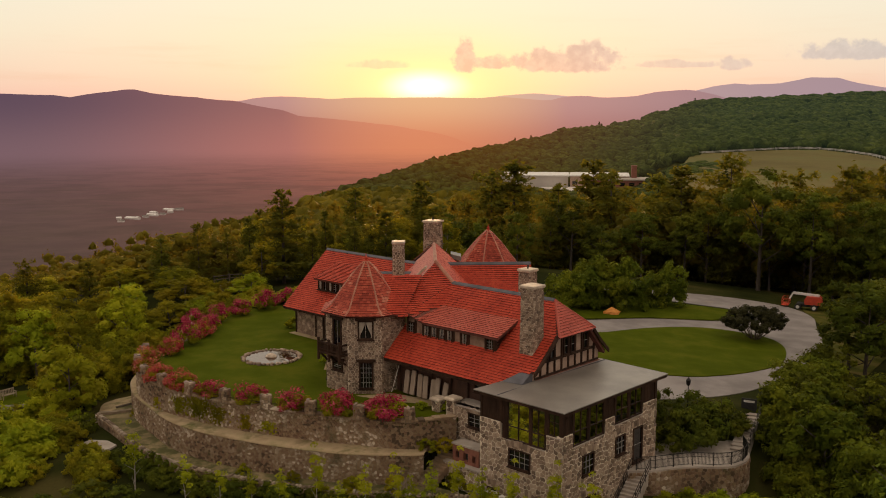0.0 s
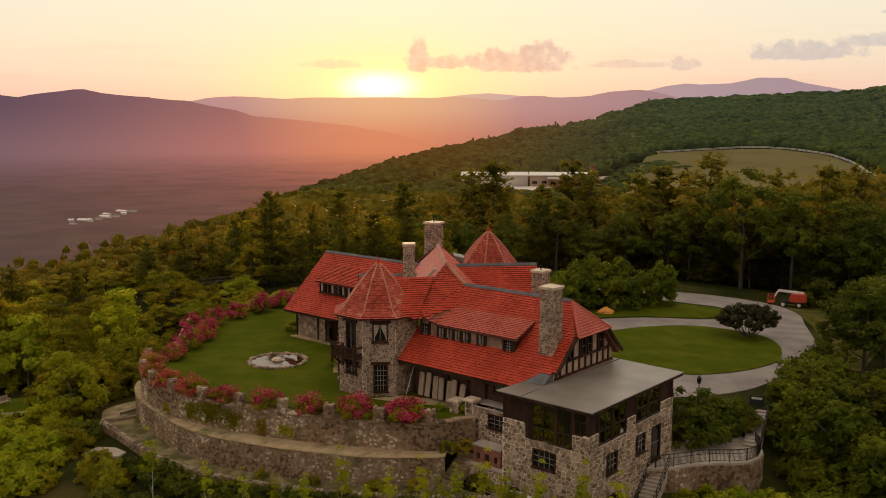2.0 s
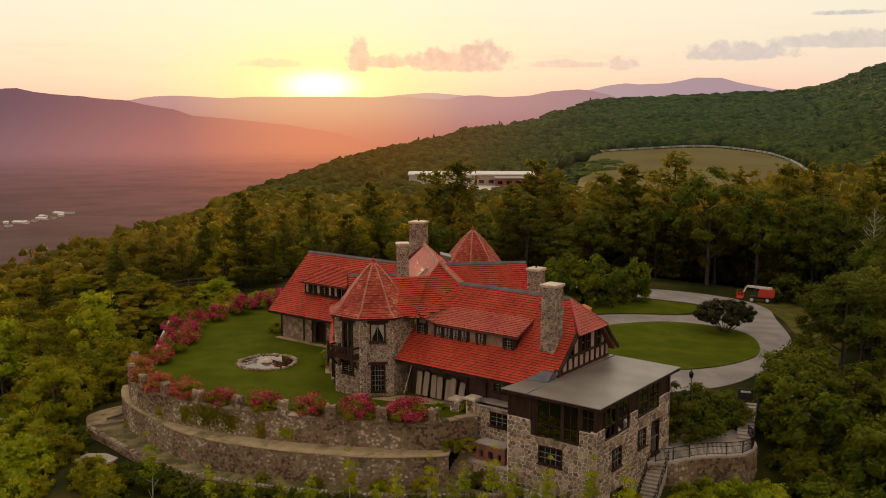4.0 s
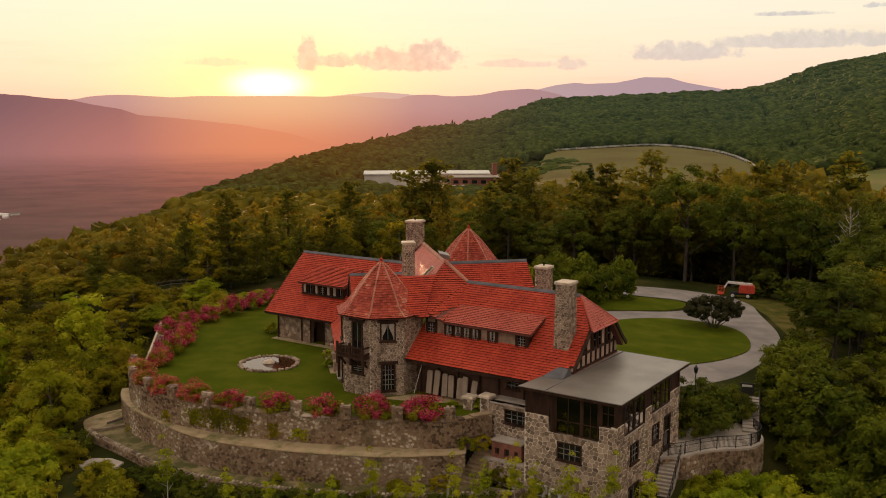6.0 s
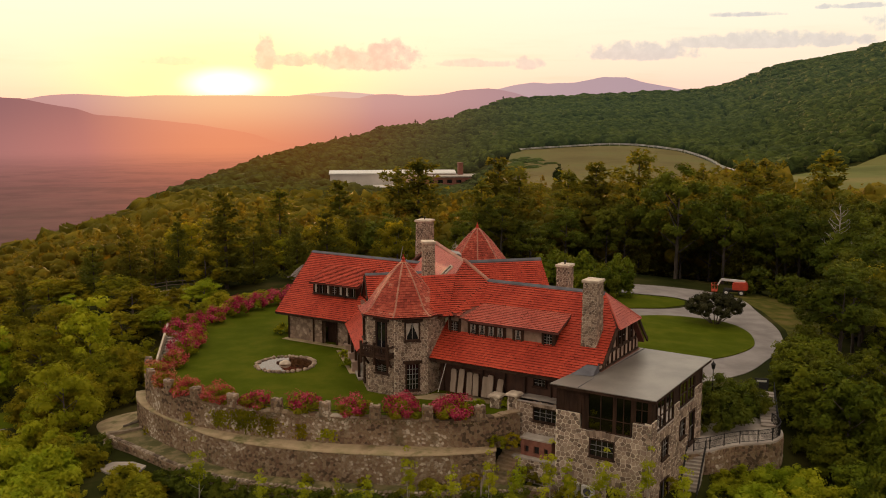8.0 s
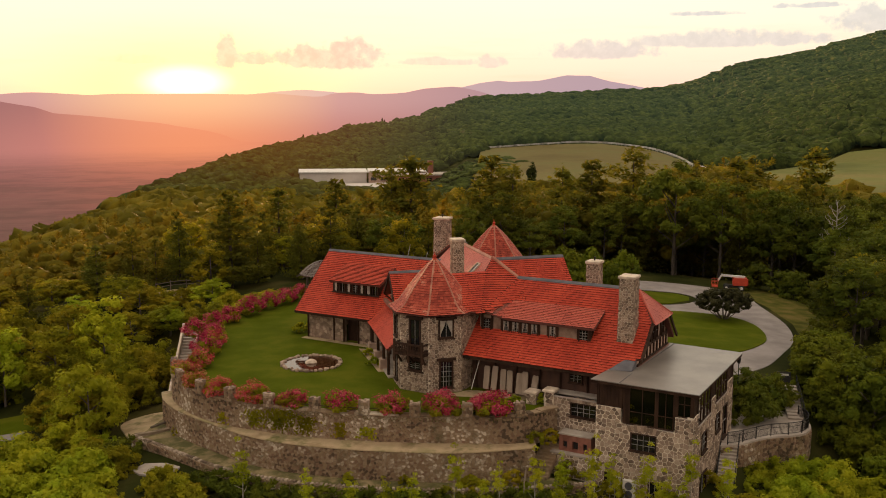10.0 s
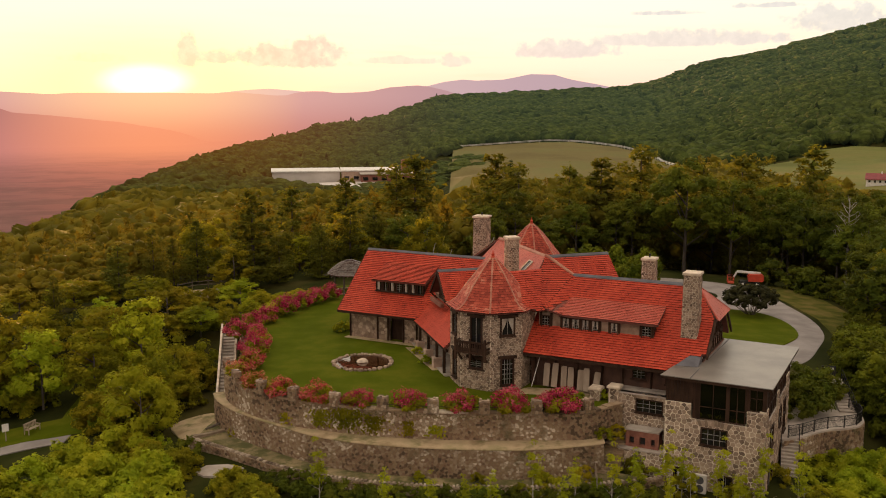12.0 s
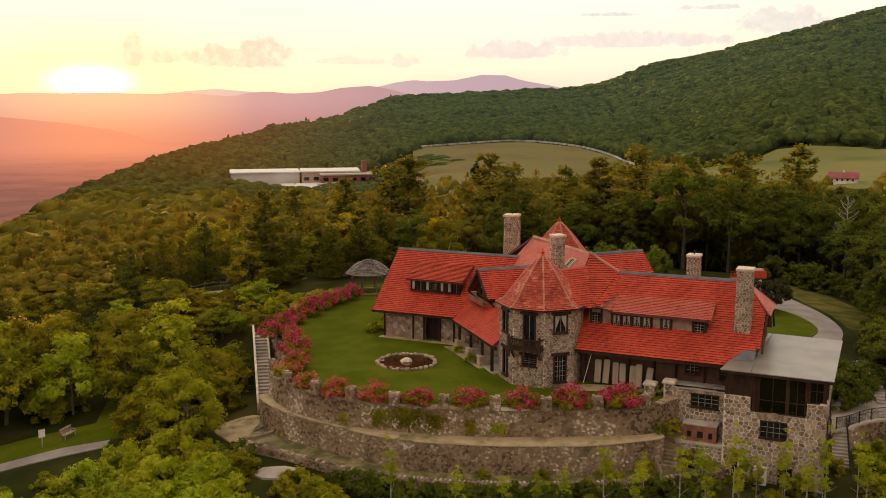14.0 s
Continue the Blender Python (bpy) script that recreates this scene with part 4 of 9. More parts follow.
def window(parent, a, t, n, s, z, w, h, cols=2, rows=3, curtain=False, frame=0.09, name="window", bars="leadbar", depth=0.1):
    """A window in an upright wall. a: plan origin of the wall, t: way along it, n: outward; s, z: middle and sill."""
    a, t, n = Vector((*a[:2], 0)), Vector(t), Vector(n)
    m = Matrix(((t.x, n.x, 0, a.x + t.x * s), (t.y, n.y, 0, a.y + t.y * s), (0, 0, 1, z), (0, 0, 0, 1)))
    g = Geo(m)
    for x0, z0, x1, z1 in ((-w / 2, 0, -w / 2 + frame, h), (w / 2 - frame, 0, w / 2, h), (-w / 2 + frame, 0, w / 2 - frame, frame), (-w / 2 + frame, h - frame, w / 2 - frame, h)):
        g.box((x0, -0.08, z0), (x1, depth * 0.8, z1))
    ob = part(name, g, M["timber"], parent)
    g = Geo(m)
    g.box((-w / 2 + frame * 0.6, -0.10, frame * 0.6), (w / 2 - frame * 0.6, -0.02, h - frame * 0.6))
    part("pane", g, M["glass"], ob)
    iw, ih = w - 2 * frame, h - 2 * frame
    for i in range(1, cols):
        x = -iw / 2 + iw * i / cols
        g = Geo(m)
        g.box((x - 0.018, -0.02, frame), (x + 0.018, 0.02, h - frame))
        part("glazing_bar", g, M[bars], ob)
    for j in range(1, rows):
        q = frame + ih * j / rows
        g = Geo(m)
        g.box((-iw / 2, -0.018, q - 0.015), (iw / 2, 0.017, q + 0.015))
        part("glazing_bar", g, M[bars], ob)
    g = Geo(m)
    g.box((-w / 2 - 0.08, -0.02, -0.07), (w / 2 + 0.08, depth + 0.08, 0.0))
    part("sill", g, M["timber"], ob)
    if curtain:
        g = Geo(m)
        for sgn in (-1, 1):
            pts = []
            for k in range(7):
                f = k / 6
                z_ = frame + ih * (1 - f)
                inner = 0.04 + (iw / 2 - 0.06) * min(1.0, f * 1.25) ** 1.5
                pts.append((sgn * iw / 2, -0.012, z_, sgn * inner * 0.9))
            for p, q in zip(pts, pts[1:]):
                g.add([(p[0], -0.012, p[2]), (p[3], -0.012, p[2]), (q[3], -0.012, q[2]), (q[0], -0.012, q[2])], [(0, 1, 2, 3)])
        part("curtain", g, M["curtain"], ob, "pale tied-back curtain")
    return ob


def ridge_cap(parent, p, q, mat="slate", w=0.42, h=0.10):
    g = Geo()
    p, q = Vector(p), Vector(q)
    t = (q - p).normalized()
    s = t.cross(Vector((0, 0, 1))).normalized() * w / 2
    up = Vector((0, 0, 1))
    row = []
    for e in (p, q):
        row.append([tuple(e - s - up * w * 0.42), tuple(e - s * 0.9 - up * (w * 0.42 - h)), tuple(e + up * h), tuple(e + s * 0.9 - up * (w * 0.42 - h)), tuple(e + s - up * w * 0.42)])
    g.rings(row)
    return part("ridge_cap", g, M[mat], parent)


def hip_tiles(parent, p, q, mat="tile_old", pitch=0.3, r=0.12):
    """A row of half-round hip tiles."""
    g = Geo()
    p, q = Vector(p), Vector(q)
    n = max(1, int((q - p).length / pitch))
    t = (q - p).normalized()
    s = t.cross(Vector((0, 0, 1))).normalized()
    u = s.cross(t)
    for k in range(n):
        e0, e1 = p.lerp(q, k / n), p.lerp(q, (k + 1.12) / n)
        rows = []
        for e, rr in ((e0, r * 1.12), (e1, r * 0.9)):
            rows.append([tuple(e + s * math.cos(a) * rr + u * (math.sin(a) * rr * 0.75 - 0.02)) for a in [math.pi * i / 4 for i in range(5)]])
        g.rings(rows, closed=False)
    ob = part("hip_tiles", g, M[mat], parent)
    ob["kind"] = "stuff"


def chimney(parent, c, wu, wv, z0, z1, turn, taper=0.88, flare=0.0, pots=False):
    """A rubble stone chimney with a pale cap."""
    top, cap = z1 - 0.22, z1
    core = Geo(pose(c[0], c[1], 0, 0, 0, turn))
    k0 = 0.94
    core.rings([[(-wu / 2 * k0 * s, -wv / 2 * k0 * s, z), (wu / 2 * k0 * s, -wv / 2 * k0 * s, z), (wu / 2 * k0 * s, wv / 2 * k0 * s, z), (-wu / 2 * k0 * s, wv / 2 * k0 * s, z)] for z, s in ((z0, 1.0), (top, taper))])
    ob = part("chimney", core, M["mortar"], parent)
    m = pose(c[0], c[1], 0, 0, 0, turn)
    h = top - z0
    for k in range(4):
        w = wu if k % 2 == 0 else wv
        d = wv if k % 2 == 0 else wu
        rot = pose(0, 0, 0, 0, 0, 90 * k)

        def place(s, t, o, w=w, d=d, rot=rot):
            f = 1 - (1 - taper) * t / h
            return m @ rot @ Vector(((s - w / 2) * f, -(d / 2) * f * 0.97 - o, z0 + t))

        stones(cells(w, h, 0.22, rng, 1.5), place, rng, ob, M["stone"], M["stone_piece"], gap=0.02, depth=0.035)
    g = Geo(m)
    f = taper
    g.rings([[(-wu / 2 * s, -wv / 2 * s, z), (wu / 2 * s, -wv / 2 * s, z), (wu / 2 * s, wv / 2 * s, z), (-wu / 2 * s, wv / 2 * s, z)] for z, s in ((top - 0.02, f * 1.02), (top + 0.03, f * 1.16), (cap - 0.03, f * 1.16), (cap, f * 1.1))])
    part("cap", g, M["capstone"], ob, "pale stone cap")
    if pots:
        g = Geo(m)
        g.tube([(0, 0, cap), (0, 0, cap + 0.12), (0.02, 0, cap + 0.3)], [0.07, 0.06, 0.09], 8)
        part("flue", g, M["dark_metal"], ob)
    return ob


# right wing: long slope to the garden, half-hipped gable over the terrace
EU, EV, EZ = 7.55, 0.15, 2.45
RV, RZ = 6.15, 7.95
slope = (RZ - EZ) / (RV - EV)


def zr(v):
    return EZ + slope * (v - EV)


HV0, HV1 = 3.9, 8.45
roof_plane(mansion, hpoly([(-6.6, EV, EZ), (5.6, EV, EZ), (6.4, 1.1, zr(1.1)), (7.55, 1.5, zr(1.5)), (EU, HV0, zr(HV0)), (5.75, RV, RZ), (-6.6, RV, RZ)]), rng, name="roof_slope", label="long red tile roof slope")
roof_plane(mansion, hpoly([(-6.6, RV, RZ), (5.75, RV, RZ), (EU, HV1, RZ - 2.1), (EU, 10.3, RZ - 4.4), (-6.6, 10.3, RZ - 4.4)]), rng, tiled=True)
roof_plane(mansion, hpoly([(5.75, RV, RZ), (7.85, HV0 - 0.1, zr(HV0) - 0.1), (7.85, HV1 + 0.1, RZ - 2.2)]), rng, name="half_hip", mat=M["tile_old"])
ridge_cap(mansion, H(-5.0, RV, RZ + 0.05), H(5.75, RV, RZ + 0.05))
hip_tiles(mansion, H(7.85, HV0, zr(HV0)), H(5.75, RV, RZ + 0.04), r=0.09)
hip_tiles(mansion, H(7.85, HV1, RZ - 2.1), H(5.75, RV, RZ + 0.04), r=0.09)
# eave board and gutter
g = Geo()
g.beam(H(-6.6, EV + 0.05, EZ - 0.16), H(5.6, EV + 0.05, EZ - 0.16), 0.10, 0.2)
part("eave_board", g, M["timber"], mansion)
# barge boards with a turned-up foot
for sgn, v0, v1, zz in ((1, 1.2, HV0, zr), (-1, 10.6, HV1, None)):
    g = Geo()
    rows_ = []
    for k in range(7):
        f = k / 6
        v = v0 + (v1 - v0) * f
        z = zr(v) - 0.1 if zz else (RZ - 2.15) - (v - HV1) * 1.07 - 0.1
        z += 0.22 * (1 - f) ** 3
        rows_.append([H(EU + 0.06, v, z - 0.17), H(EU + 0.2, v, z - 0.17), H(EU + 0.2, v, z + 0.15), H(EU + 0.06, v, z + 0.15)])
    g.rings(rows_)
    part("barge_board", g, M["timber"], mansion, "dark carved barge board")

# walls of the right wing
gw = Geo()
gw.prism(hpoly([(7.1, 1.6, 2.4), (7.1, 10.0, 2.4), (7.1, 10.0, 3.7), (7.1, HV1, 5.7), (7.1, HV0, 5.7), (7.1, 1.6, 3.5)]), tuple(-U * 0.25))
gable = part("gable_wall", gw, M["stucco"], mansion, "half-timbered gable wall")
x = 7.13
for v in (2.6, 3.45, 4.3, 5.15, 6.0, 6.85, 7.7, 8.55, 9.3):
    top = min(5.75, zr(v) - 0.12 if v < 6 else RZ - 1.07 * (v - RV) - 0.25)
    g = Geo()
    g.beam(H(x, v, 2.7), H(x, v, top), 0.17, 0.12, up=tuple(V))
    part("timber", g, M["timber"], gable)
for z, v0, v1 in ((3.0, 1.9, 9.9), (4.05, 3.0, 9.4), (5.55, HV0, HV1)):
    g = Geo()
    g.beam(H(x + 0.02, v0, z), H(x + 0.02, v1, z), 0.13, 0.18)
    part("timber", g, M["timber"], gable)
for v in (3.9, 5.6, 6.45, 8.1):
    window(gable, H(7.19, 0, 0), V, U, v, 4.12, 0.62, 1.35, 1, 2, name="window")
g = Geo()
g.prism(hpoly([(7.16, 1.9, 2.78), (7.16, 10, 2.78), (7.16, 10, 2.95), (7.16, 1.9, 2.95)]), tuple(U * 0.12))
part("flashing", g, M["brick"], gable, "rust red base flashing")

front_wall = wall_slab("ground_floor_wall", H(-6.4, 1.45, 0), H(7.0, 1.45, 0), -0.6, 3.4, 0.3, M["timber_red"], mansion,
                       holes=[(8.4, 1.15, 9.5, 2.0), (11.0, 1.0, 12.4, 2.0)], label="dark brown ground floor wall under the eave")
window(mansion, H(-6.4, 1.38, 0), U, -V, 8.95, 1.15, 1.1, 0.85, 3, 3)
window(mansion, H(-6.4, 1.38, 0), U, -V, 11.7, 1.0, 1.4, 1.0, 3, 3)
for s in (0.4, 2.1, 4.0, 6.0, 7.7, 9.9):
    g = Geo()
    g.beam(H(-6.4 + s, 1.38, -0.4), H(-6.4 + s, 1.38, 2.9), 0.16, 0.12)
    part("wall_post", g, M["timber"], front_wall)
wall_slab("end_wall", H(7.0, 1.5, 0), H(7.0, 10.0, 0), -1.5, 2.8, 0.3, M["plaster"], mansion)
wall_slab("back_wall", H(7.0, 9.9, 0), H(-8, 9.9, 0), -1.5, 4.2, 0.3, M["plaster"], mansion)

# long shed dormer
DV, DZ0 = 2.2, 4.0
dl, dr = -6.1, 3.4


def dormer_eave(u):
    return 5.42 + 0.5 * smooth01((-3.2 - u) / 2.9) ** 1.3


dorm = wall_slab("dormer_wall", H(dl, DV, 0), H(dr, DV, 0), 3.6, 5.5, 0.2, M["plaster"], mansion, label="half-timbered dormer wall")
bays = [-5.9, -5.0, -4.15, -3.35, -2.5, -1.7, -0.9, -0.15, 0.65, 2.35, 3.3]
for u in bays:
    g = Geo()
    g.beam(H(u, DV - 0.03, 3.85), H(u, DV - 0.03, dormer_eave(u)), 0.16, 0.12, up=tuple(V))
    part("timber", g, M["timber"], dorm)
for u0, z in ((dl, 4.08), (dl + 1.8, 5.32)):
    g = Geo()
    g.beam(H(u0, DV - 0.04, z), H(dr, DV - 0.04, z), 0.14, 0.16)
    part("timber", g, M["timber"], dorm)
for k, (b0, b1) in enumerate(zip(bays, bays[1:])):
    if k in (0, 2, 3, 4, 5, 7, 9):
        window(dorm, H(0, DV - 0.07, 0), U, -V, (b0 + b1) / 2, 4.2, (b1 - b0) - 0.14, 1.02, 3, 4, frame=0.07, curtain=k in (2, 3, 4, 5, 7), bars="leadbar")
# cheek on the terrace end
g = Geo()
g.prism(hpoly([(dr, DV, zr(DV) - 0.1), (dr, DV, 5.45), (dr, 4.5, 6.35), (dr, 4.5, zr(4.5) - 0.1)]), tuple(-U * 0.15))
cheek = part("dormer_cheek", g, M["timber"], dorm)
dorm_roof = Geo()
strips = 14
tiles = Geo()
for k in range(strips):
    u0, u1 = -6.3 + (3.75 + 6.3) * k / strips, -6.3 + (3.75 + 6.3) * (k + 1) / strips
    t0, t1 = 4.75, 4.75
    q = hpoly([(u0, 1.88, dormer_eave(u0)), (u1, 1.88, dormer_eave(u1)), (u1, t1, 6.52), (u0, t0, 6.52)])
    tile_rows(tiles, q, rng, lift=0.05)
rows_ = []
for k in range(strips + 1):
    u0 = -6.3 + (3.75 + 6.3) * k / strips
    ze = dormer_eave(u0) - 0.02
    rows_.append([H(u0, 1.88, ze - 0.14), H(u0, 1.88, ze), H(u0, 4.75, 6.5), H(u0, 4.75, 6.36)])
dorm_roof.rings(rows_)
ob = part("dormer_roof", dorm_roof, M["underlay"], mansion, "long shed dormer roof of red tiles")
part("roof_tiles", tiles, M["tile_old"], ob)["kind"] = "stuff"

chimney(mansion, H(6.02, 3.0, 0), 1.25, 1.35, 3.6, 9.6, -43, 0.9)
g = Geo(pose(*H(6.02, 2.75, 0), 0, 0, -43))
g.rings([[(-0.78, -0.75, z), (0.78, -0.75, z), (0.78, 0.75, z), (-0.78, 0.75, z)] for z in (3.4, 4.05)] + [[(-0.66, -0.6, 4.3), (0.66, -0.6, 4.3), (0.66, 0.6, 4.3), (-0.66, 0.6, 4.3)]])
part("chimney_base", g, M["brick"], mansion, "rust red stepped chimney base")
chimney(mansion, H(1.15, 8.7, 0), 1.1, 1.2, 4.5, 9.5, -43, 0.92, pots=True)

# central block: ridge running away, hipped to the front
N_, F_ = Vector((-0.6, 80.3, 9.25)), Vector((-0.85, 91.6, 9.25))
P_, L_ = Vector((-1.75, 78.75, 8.2)), Vector((-5.6, 77.75, 8.35))
Q_ = Vector((0.85, 77.6, 7.95))
A_, B_, T_ = Vector((-6.3, 75.3, 5.9)), Vector((-3.2, 74.9, 5.7)), Vector((0.12, 76.05, 6.35))
for tri in ((A_, B_, P_, L_), (B_, T_, Q_), (B_, Q_, P_), (P_, Q_, N_)):
    roof_plane(mansion, [tuple(v) for v in tri], rng, label="red tile roof behind the tower")
roof_plane(mansion, [(-0.6, 80.3, 9.25), (-0.85, 91.6, 9.25), (-6.3, 91.6, 3.9), (-6.3, 79.5, 3.9), (-1.9, 78.95, 8.1)], rng, mat=M["tile_old"], lift=0.02)
roof_plane(mansion, [(-0.6, 80.3, 9.25), (0.95, 77.7, 7.9), (5.3, 80.0, 3.9), (5.3, 91.6, 3.7), (-0.85, 91.6, 9.25)], rng)
roof_plane(mansion, [(-0.85, 91.6, 9.25), (-6.3, 95.5, 4.2), (5.0, 95.5, 4.2)], rng)
hip_tiles(mansion, tuple(Q_), tuple(N_ + Vector((0, 0, 0.05))), mat="hip_tile", r=0.19)
ridge_cap(mansion, tuple(N_ + Vector((0, 0, 0.02))), tuple(F_ + Vector((0, 0, 0.02))), "hip_tile", w=0.36, h=0.08)
# lead saddle behind the ridge
g = Geo()
g.prism([(0.75, 91.9, 8.1), (1.75, 91.9, 7.85), (1.75, 92.9, 8.0), (0.75, 92.9, 8.25)], (0, 0, -0.4))
part("lead_saddle", g, M["membrane"], mansion, "pale lead saddle beside the back tower")
ridge_cap(mansion, tuple(L_), tuple(P_), "tile_old", w=0.24, h=0.05)
# rooflight on the slope beside the chimney
g = Geo()
sl = Vector((-1.0, 0, -0.98)).normalized()
c0 = Vector((-1.35, 81.6, 8.55))
for a, b, c, d in ((-0.45, 0, 0.45, 0.1), (-0.45, 1.3, 0.45, 1.4), (-0.45, 0.1, -0.35, 1.3), (0.35, 0.1, 0.45, 1.3)):
    pts = [c0 + Vector((0, x, 0)) + sl * s for x, s in ((a, b), (c, b), (c, d), (a, d))]
    g.prism([tuple(p + Vector((-0.07, 0, 0.07)) * 1.6) for p in pts], (0.1, 0, -0.1))
light = part("rooflight", g, M["capstone"], mansion, "pale framed rooflight in the tiles")
g = Geo()
g.prism([tuple(c0 + Vector((0, x, 0)) + sl * s + Vector((-0.06, 0, 0.06))) for x, s in ((-0.36, 0.1), (0.36, 0.1), (0.36, 1.3), (-0.36, 1.3))], (0.04, 0, -0.04))
part("pane", g, M["glass"], light)
chimney(mansion, (-3.76, 80.2), 0.98, 1.05, 6.0, 11.05, 0, 0.97)
chimney(mansion, (-1.02, 96.6), 1.6, 1.6, 2.5, 10.85, -38, 0.84, pots=True)

# back wing
roof_plane(mansion, [(-0.8, 85.6, 8.2), (7.95, 86.0, 8.2), (8.4, 80.6, 2.9), (-0.8, 80.2, 2.9)], rng)
roof_plane(mansion, [(-0.8, 85.6, 8.2), (7.95, 86.0, 8.2), (8.0, 91.0, 3.2), (-0.8, 91.0, 3.2)], rng, tiled=False)
ridge_cap(mansion, (-0.8, 85.6, 8.25), (7.95, 86.0, 8.25))
wall_slab("back_wing_wall", (7.6, 81.2), (7.6, 90.4), -1.2, 4.0, 0.3, M["plaster"], mansion)
g = Geo()
g.prism([(7.55, 81.2, 3.8), (7.55, 90.4, 3.8), (7.55, 85.9, 8.0)], (-0.25, 0, 0))
part("gable_wall", g, M["stucco"], mansion)

# left wing
LU0, LU1, LV0, LRV, LZ0, LRZ = -29.2, -20.6, 7.6, 13.5, 2.2, 7.4


def zl(v):
    return LZ0 + (LRZ - LZ0) * (v - LV0) / (LRV - LV0)


roof_plane(mansion, hpoly([(LU0, LV0, LZ0), (LU1, LV0, LZ0), (-16.2, 10.2, zl(10.2)), (-12.5, 12.8, zl(12.8)), (-12.5, LRV, LRZ), (LU0, LRV, LRZ)]), rng, label="red tile roof of the garden wing")
roof_plane(mansion, hpoly([(LU0, LRV, LRZ), (-12.5, LRV, LRZ), (-12.5, 19.3, 2.3), (LU0, 19.3, 2.3)]), rng, tiled=False)
ridge_cap(mansion, H(LU0, LRV, LRZ + 0.05), H(-12.5, LRV, LRZ + 0.05))
lw_wall = wall_slab("garden_wing_wall", H(-28.4, 8.55, 0), H(-18.5, 8.55, 0), -0.8, 2.9, 0.35, M["plaster"], mansion, holes=[(4.4, -0.8, 6.0, 1.75)], label="rough plastered stone wall")


def wing_stones():
    org = Vector((*H(-28.4, 8.55, 0)[:2], -0.8))

    def place(q, z, o):
        return org + U * q - V * o + Vector((0, 0, z))

    stones(cells(9.9, 3.0, 0.36, rng, 1.4, [(4.3, 0.0, 6.1, 2.65)]), place, rng, lw_wall, M["stone"], M["stone_piece"], gap=0.03, depth=0.03, pieces=40)


wing_stones()
g = Geo()
g.prism(hpoly([(-28.3, 8.6, -0.8), (-28.3, 18.4, -0.8), (-28.3, 18.4, 2.6), (-28.3, LRV, 7.1), (-28.3, 8.6, 2.7)]), tuple(U * 0.3))
part("gable_wall", g, M["plaster"], mansion)
g = Geo()
g.prism(hpoly([(-24.1, 9.3, -0.7), (-22.3, 9.3, -0.7), (-22.3, 9.3, 1.9), (-24.1, 9.3, 1.9)]), tuple(V * 0.08))
part("garden_door", g, M["timber"], lw_wall, "dark recessed garden door")
for s in (-24.05, -22.35, -25.2, -20.9, -28.3):
    g = Geo()
    g.beam(H(s, 8.48, -0.6), H(s, 8.48, 2.45), 0.17, 0.14)
    part("wall_post", g, M["timber"], lw_wall)
g = Geo()
g.beam(H(-28.4, 8.48, 2.55), H(-18.6, 8.48, 2.55), 0.14, 0.2)
part("wall_plate", g, M["timber"], lw_wall)
g = Geo()
g.beam(H(LU0, LV0 + 0.06, LZ0 - 0.13), H(LU1, LV0 + 0.06, LZ0 - 0.13), 0.1, 0.18)
g.beam(H(LU0 - 0.02, LV0, LZ0 - 0.12), H(LU0 - 0.02, LRV, LRZ - 0.12), 0.1, 0.26)
part("eave_board", g, M["timber"], mansion)
# its dormer
d2 = wall_slab("dormer_wall", H(-26.0, 9.6, 0), H(-20.7, 9.6, 0), 3.6, 5.2, 0.2, M["timber"], mansion)
for k in range(7):
    s = 0.38 + k * 0.76
    window(d2, H(-26.0, 9.53, 0), U, -V, s, 4.12, 0.62, 0.95, 2, 4 if k == 3 else 1, frame=0.06)
    if k in (0, 2, 4, 5):
        g = Geo()
        mm = Vector(H(-26.0, 9.6, 0)) + U * (s - 0.16)
        g.prism([tuple(mm + U * x + Vector((0, 0, z)) + V * 0.01 - V * 0.085) for x, z in ((0, 4.22), (0.26, 4.22), (0.26, 5.0), (0, 5.0))], tuple(V * 0.01))
        part("blind", g, M["curtain"], d2, "pale half-drawn blind")
g = Geo()
g.prism(hpoly([(-20.7, 9.6, zl(9.6) - 0.1), (-20.7, 9.6, 5.25), (-20.7, 12.2, 6.25), (-20.7, 12.2, zl(12.2) - 0.1)]), tuple(-U * 0.15))
part("dormer_cheek", g, M["timber"], d2)
roof_plane(mansion, hpoly([(-26.3, 9.25, 5.2), (-20.4, 9.25, 5.2), (-20.4, 12.4, 6.5), (-26.3, 12.4, 6.5)]), rng, name="dormer_roof")

# porch between the garden wing and the tower
EDGE0, EDGE1 = Vector((-9.85, 89.7, 2.1)), Vector((-10.0, 79.2, 2.0))
roof_plane(mansion, [tuple(EDGE0), tuple(EDGE1), (-7.2, 79.2, 4.4), (-7.2, 89.0, 4.4), (-6.3, 92.5, 5.0)], rng, label="low red tile porch roof")
wall_slab("porch_wall", (-7.6, 92.0), (-7.6, 79.5), -0.8, 4.4, 0.3, M["plaster"], mansion)
for y in (88.2, 85.2, 82.4, 80.1):
    g = Geo()
    g.beam((-9.75, y, -0.4), (-9.75, y, 2.0), 0.22, 0.22)
    part("porch_post", g, M["timber"], mansion)
g = Geo()
g.beam((-9.75, 90.0, 1.85), (-9.75, 79.2, 1.75), 0.2, 0.22)
part("porch_beam", g, M["timber"], mansion)
for y in (88.2, 85.2, 82.4):
    g = Geo()
    g.rings([[(-9.75 - r, y - r, z), (-9.75 + r, y - r, z), (-9.75 + r, y + r, z), (-9.75 - r, y + r, z)] for r, z in ((0.38, -0.7), (0.35, 0.3), (0.4, 0.32), (0.38, 0.42))])
    part("porch_pier", g, M["stucco"], mansion, "squat stone porch pier")
g = Geo()
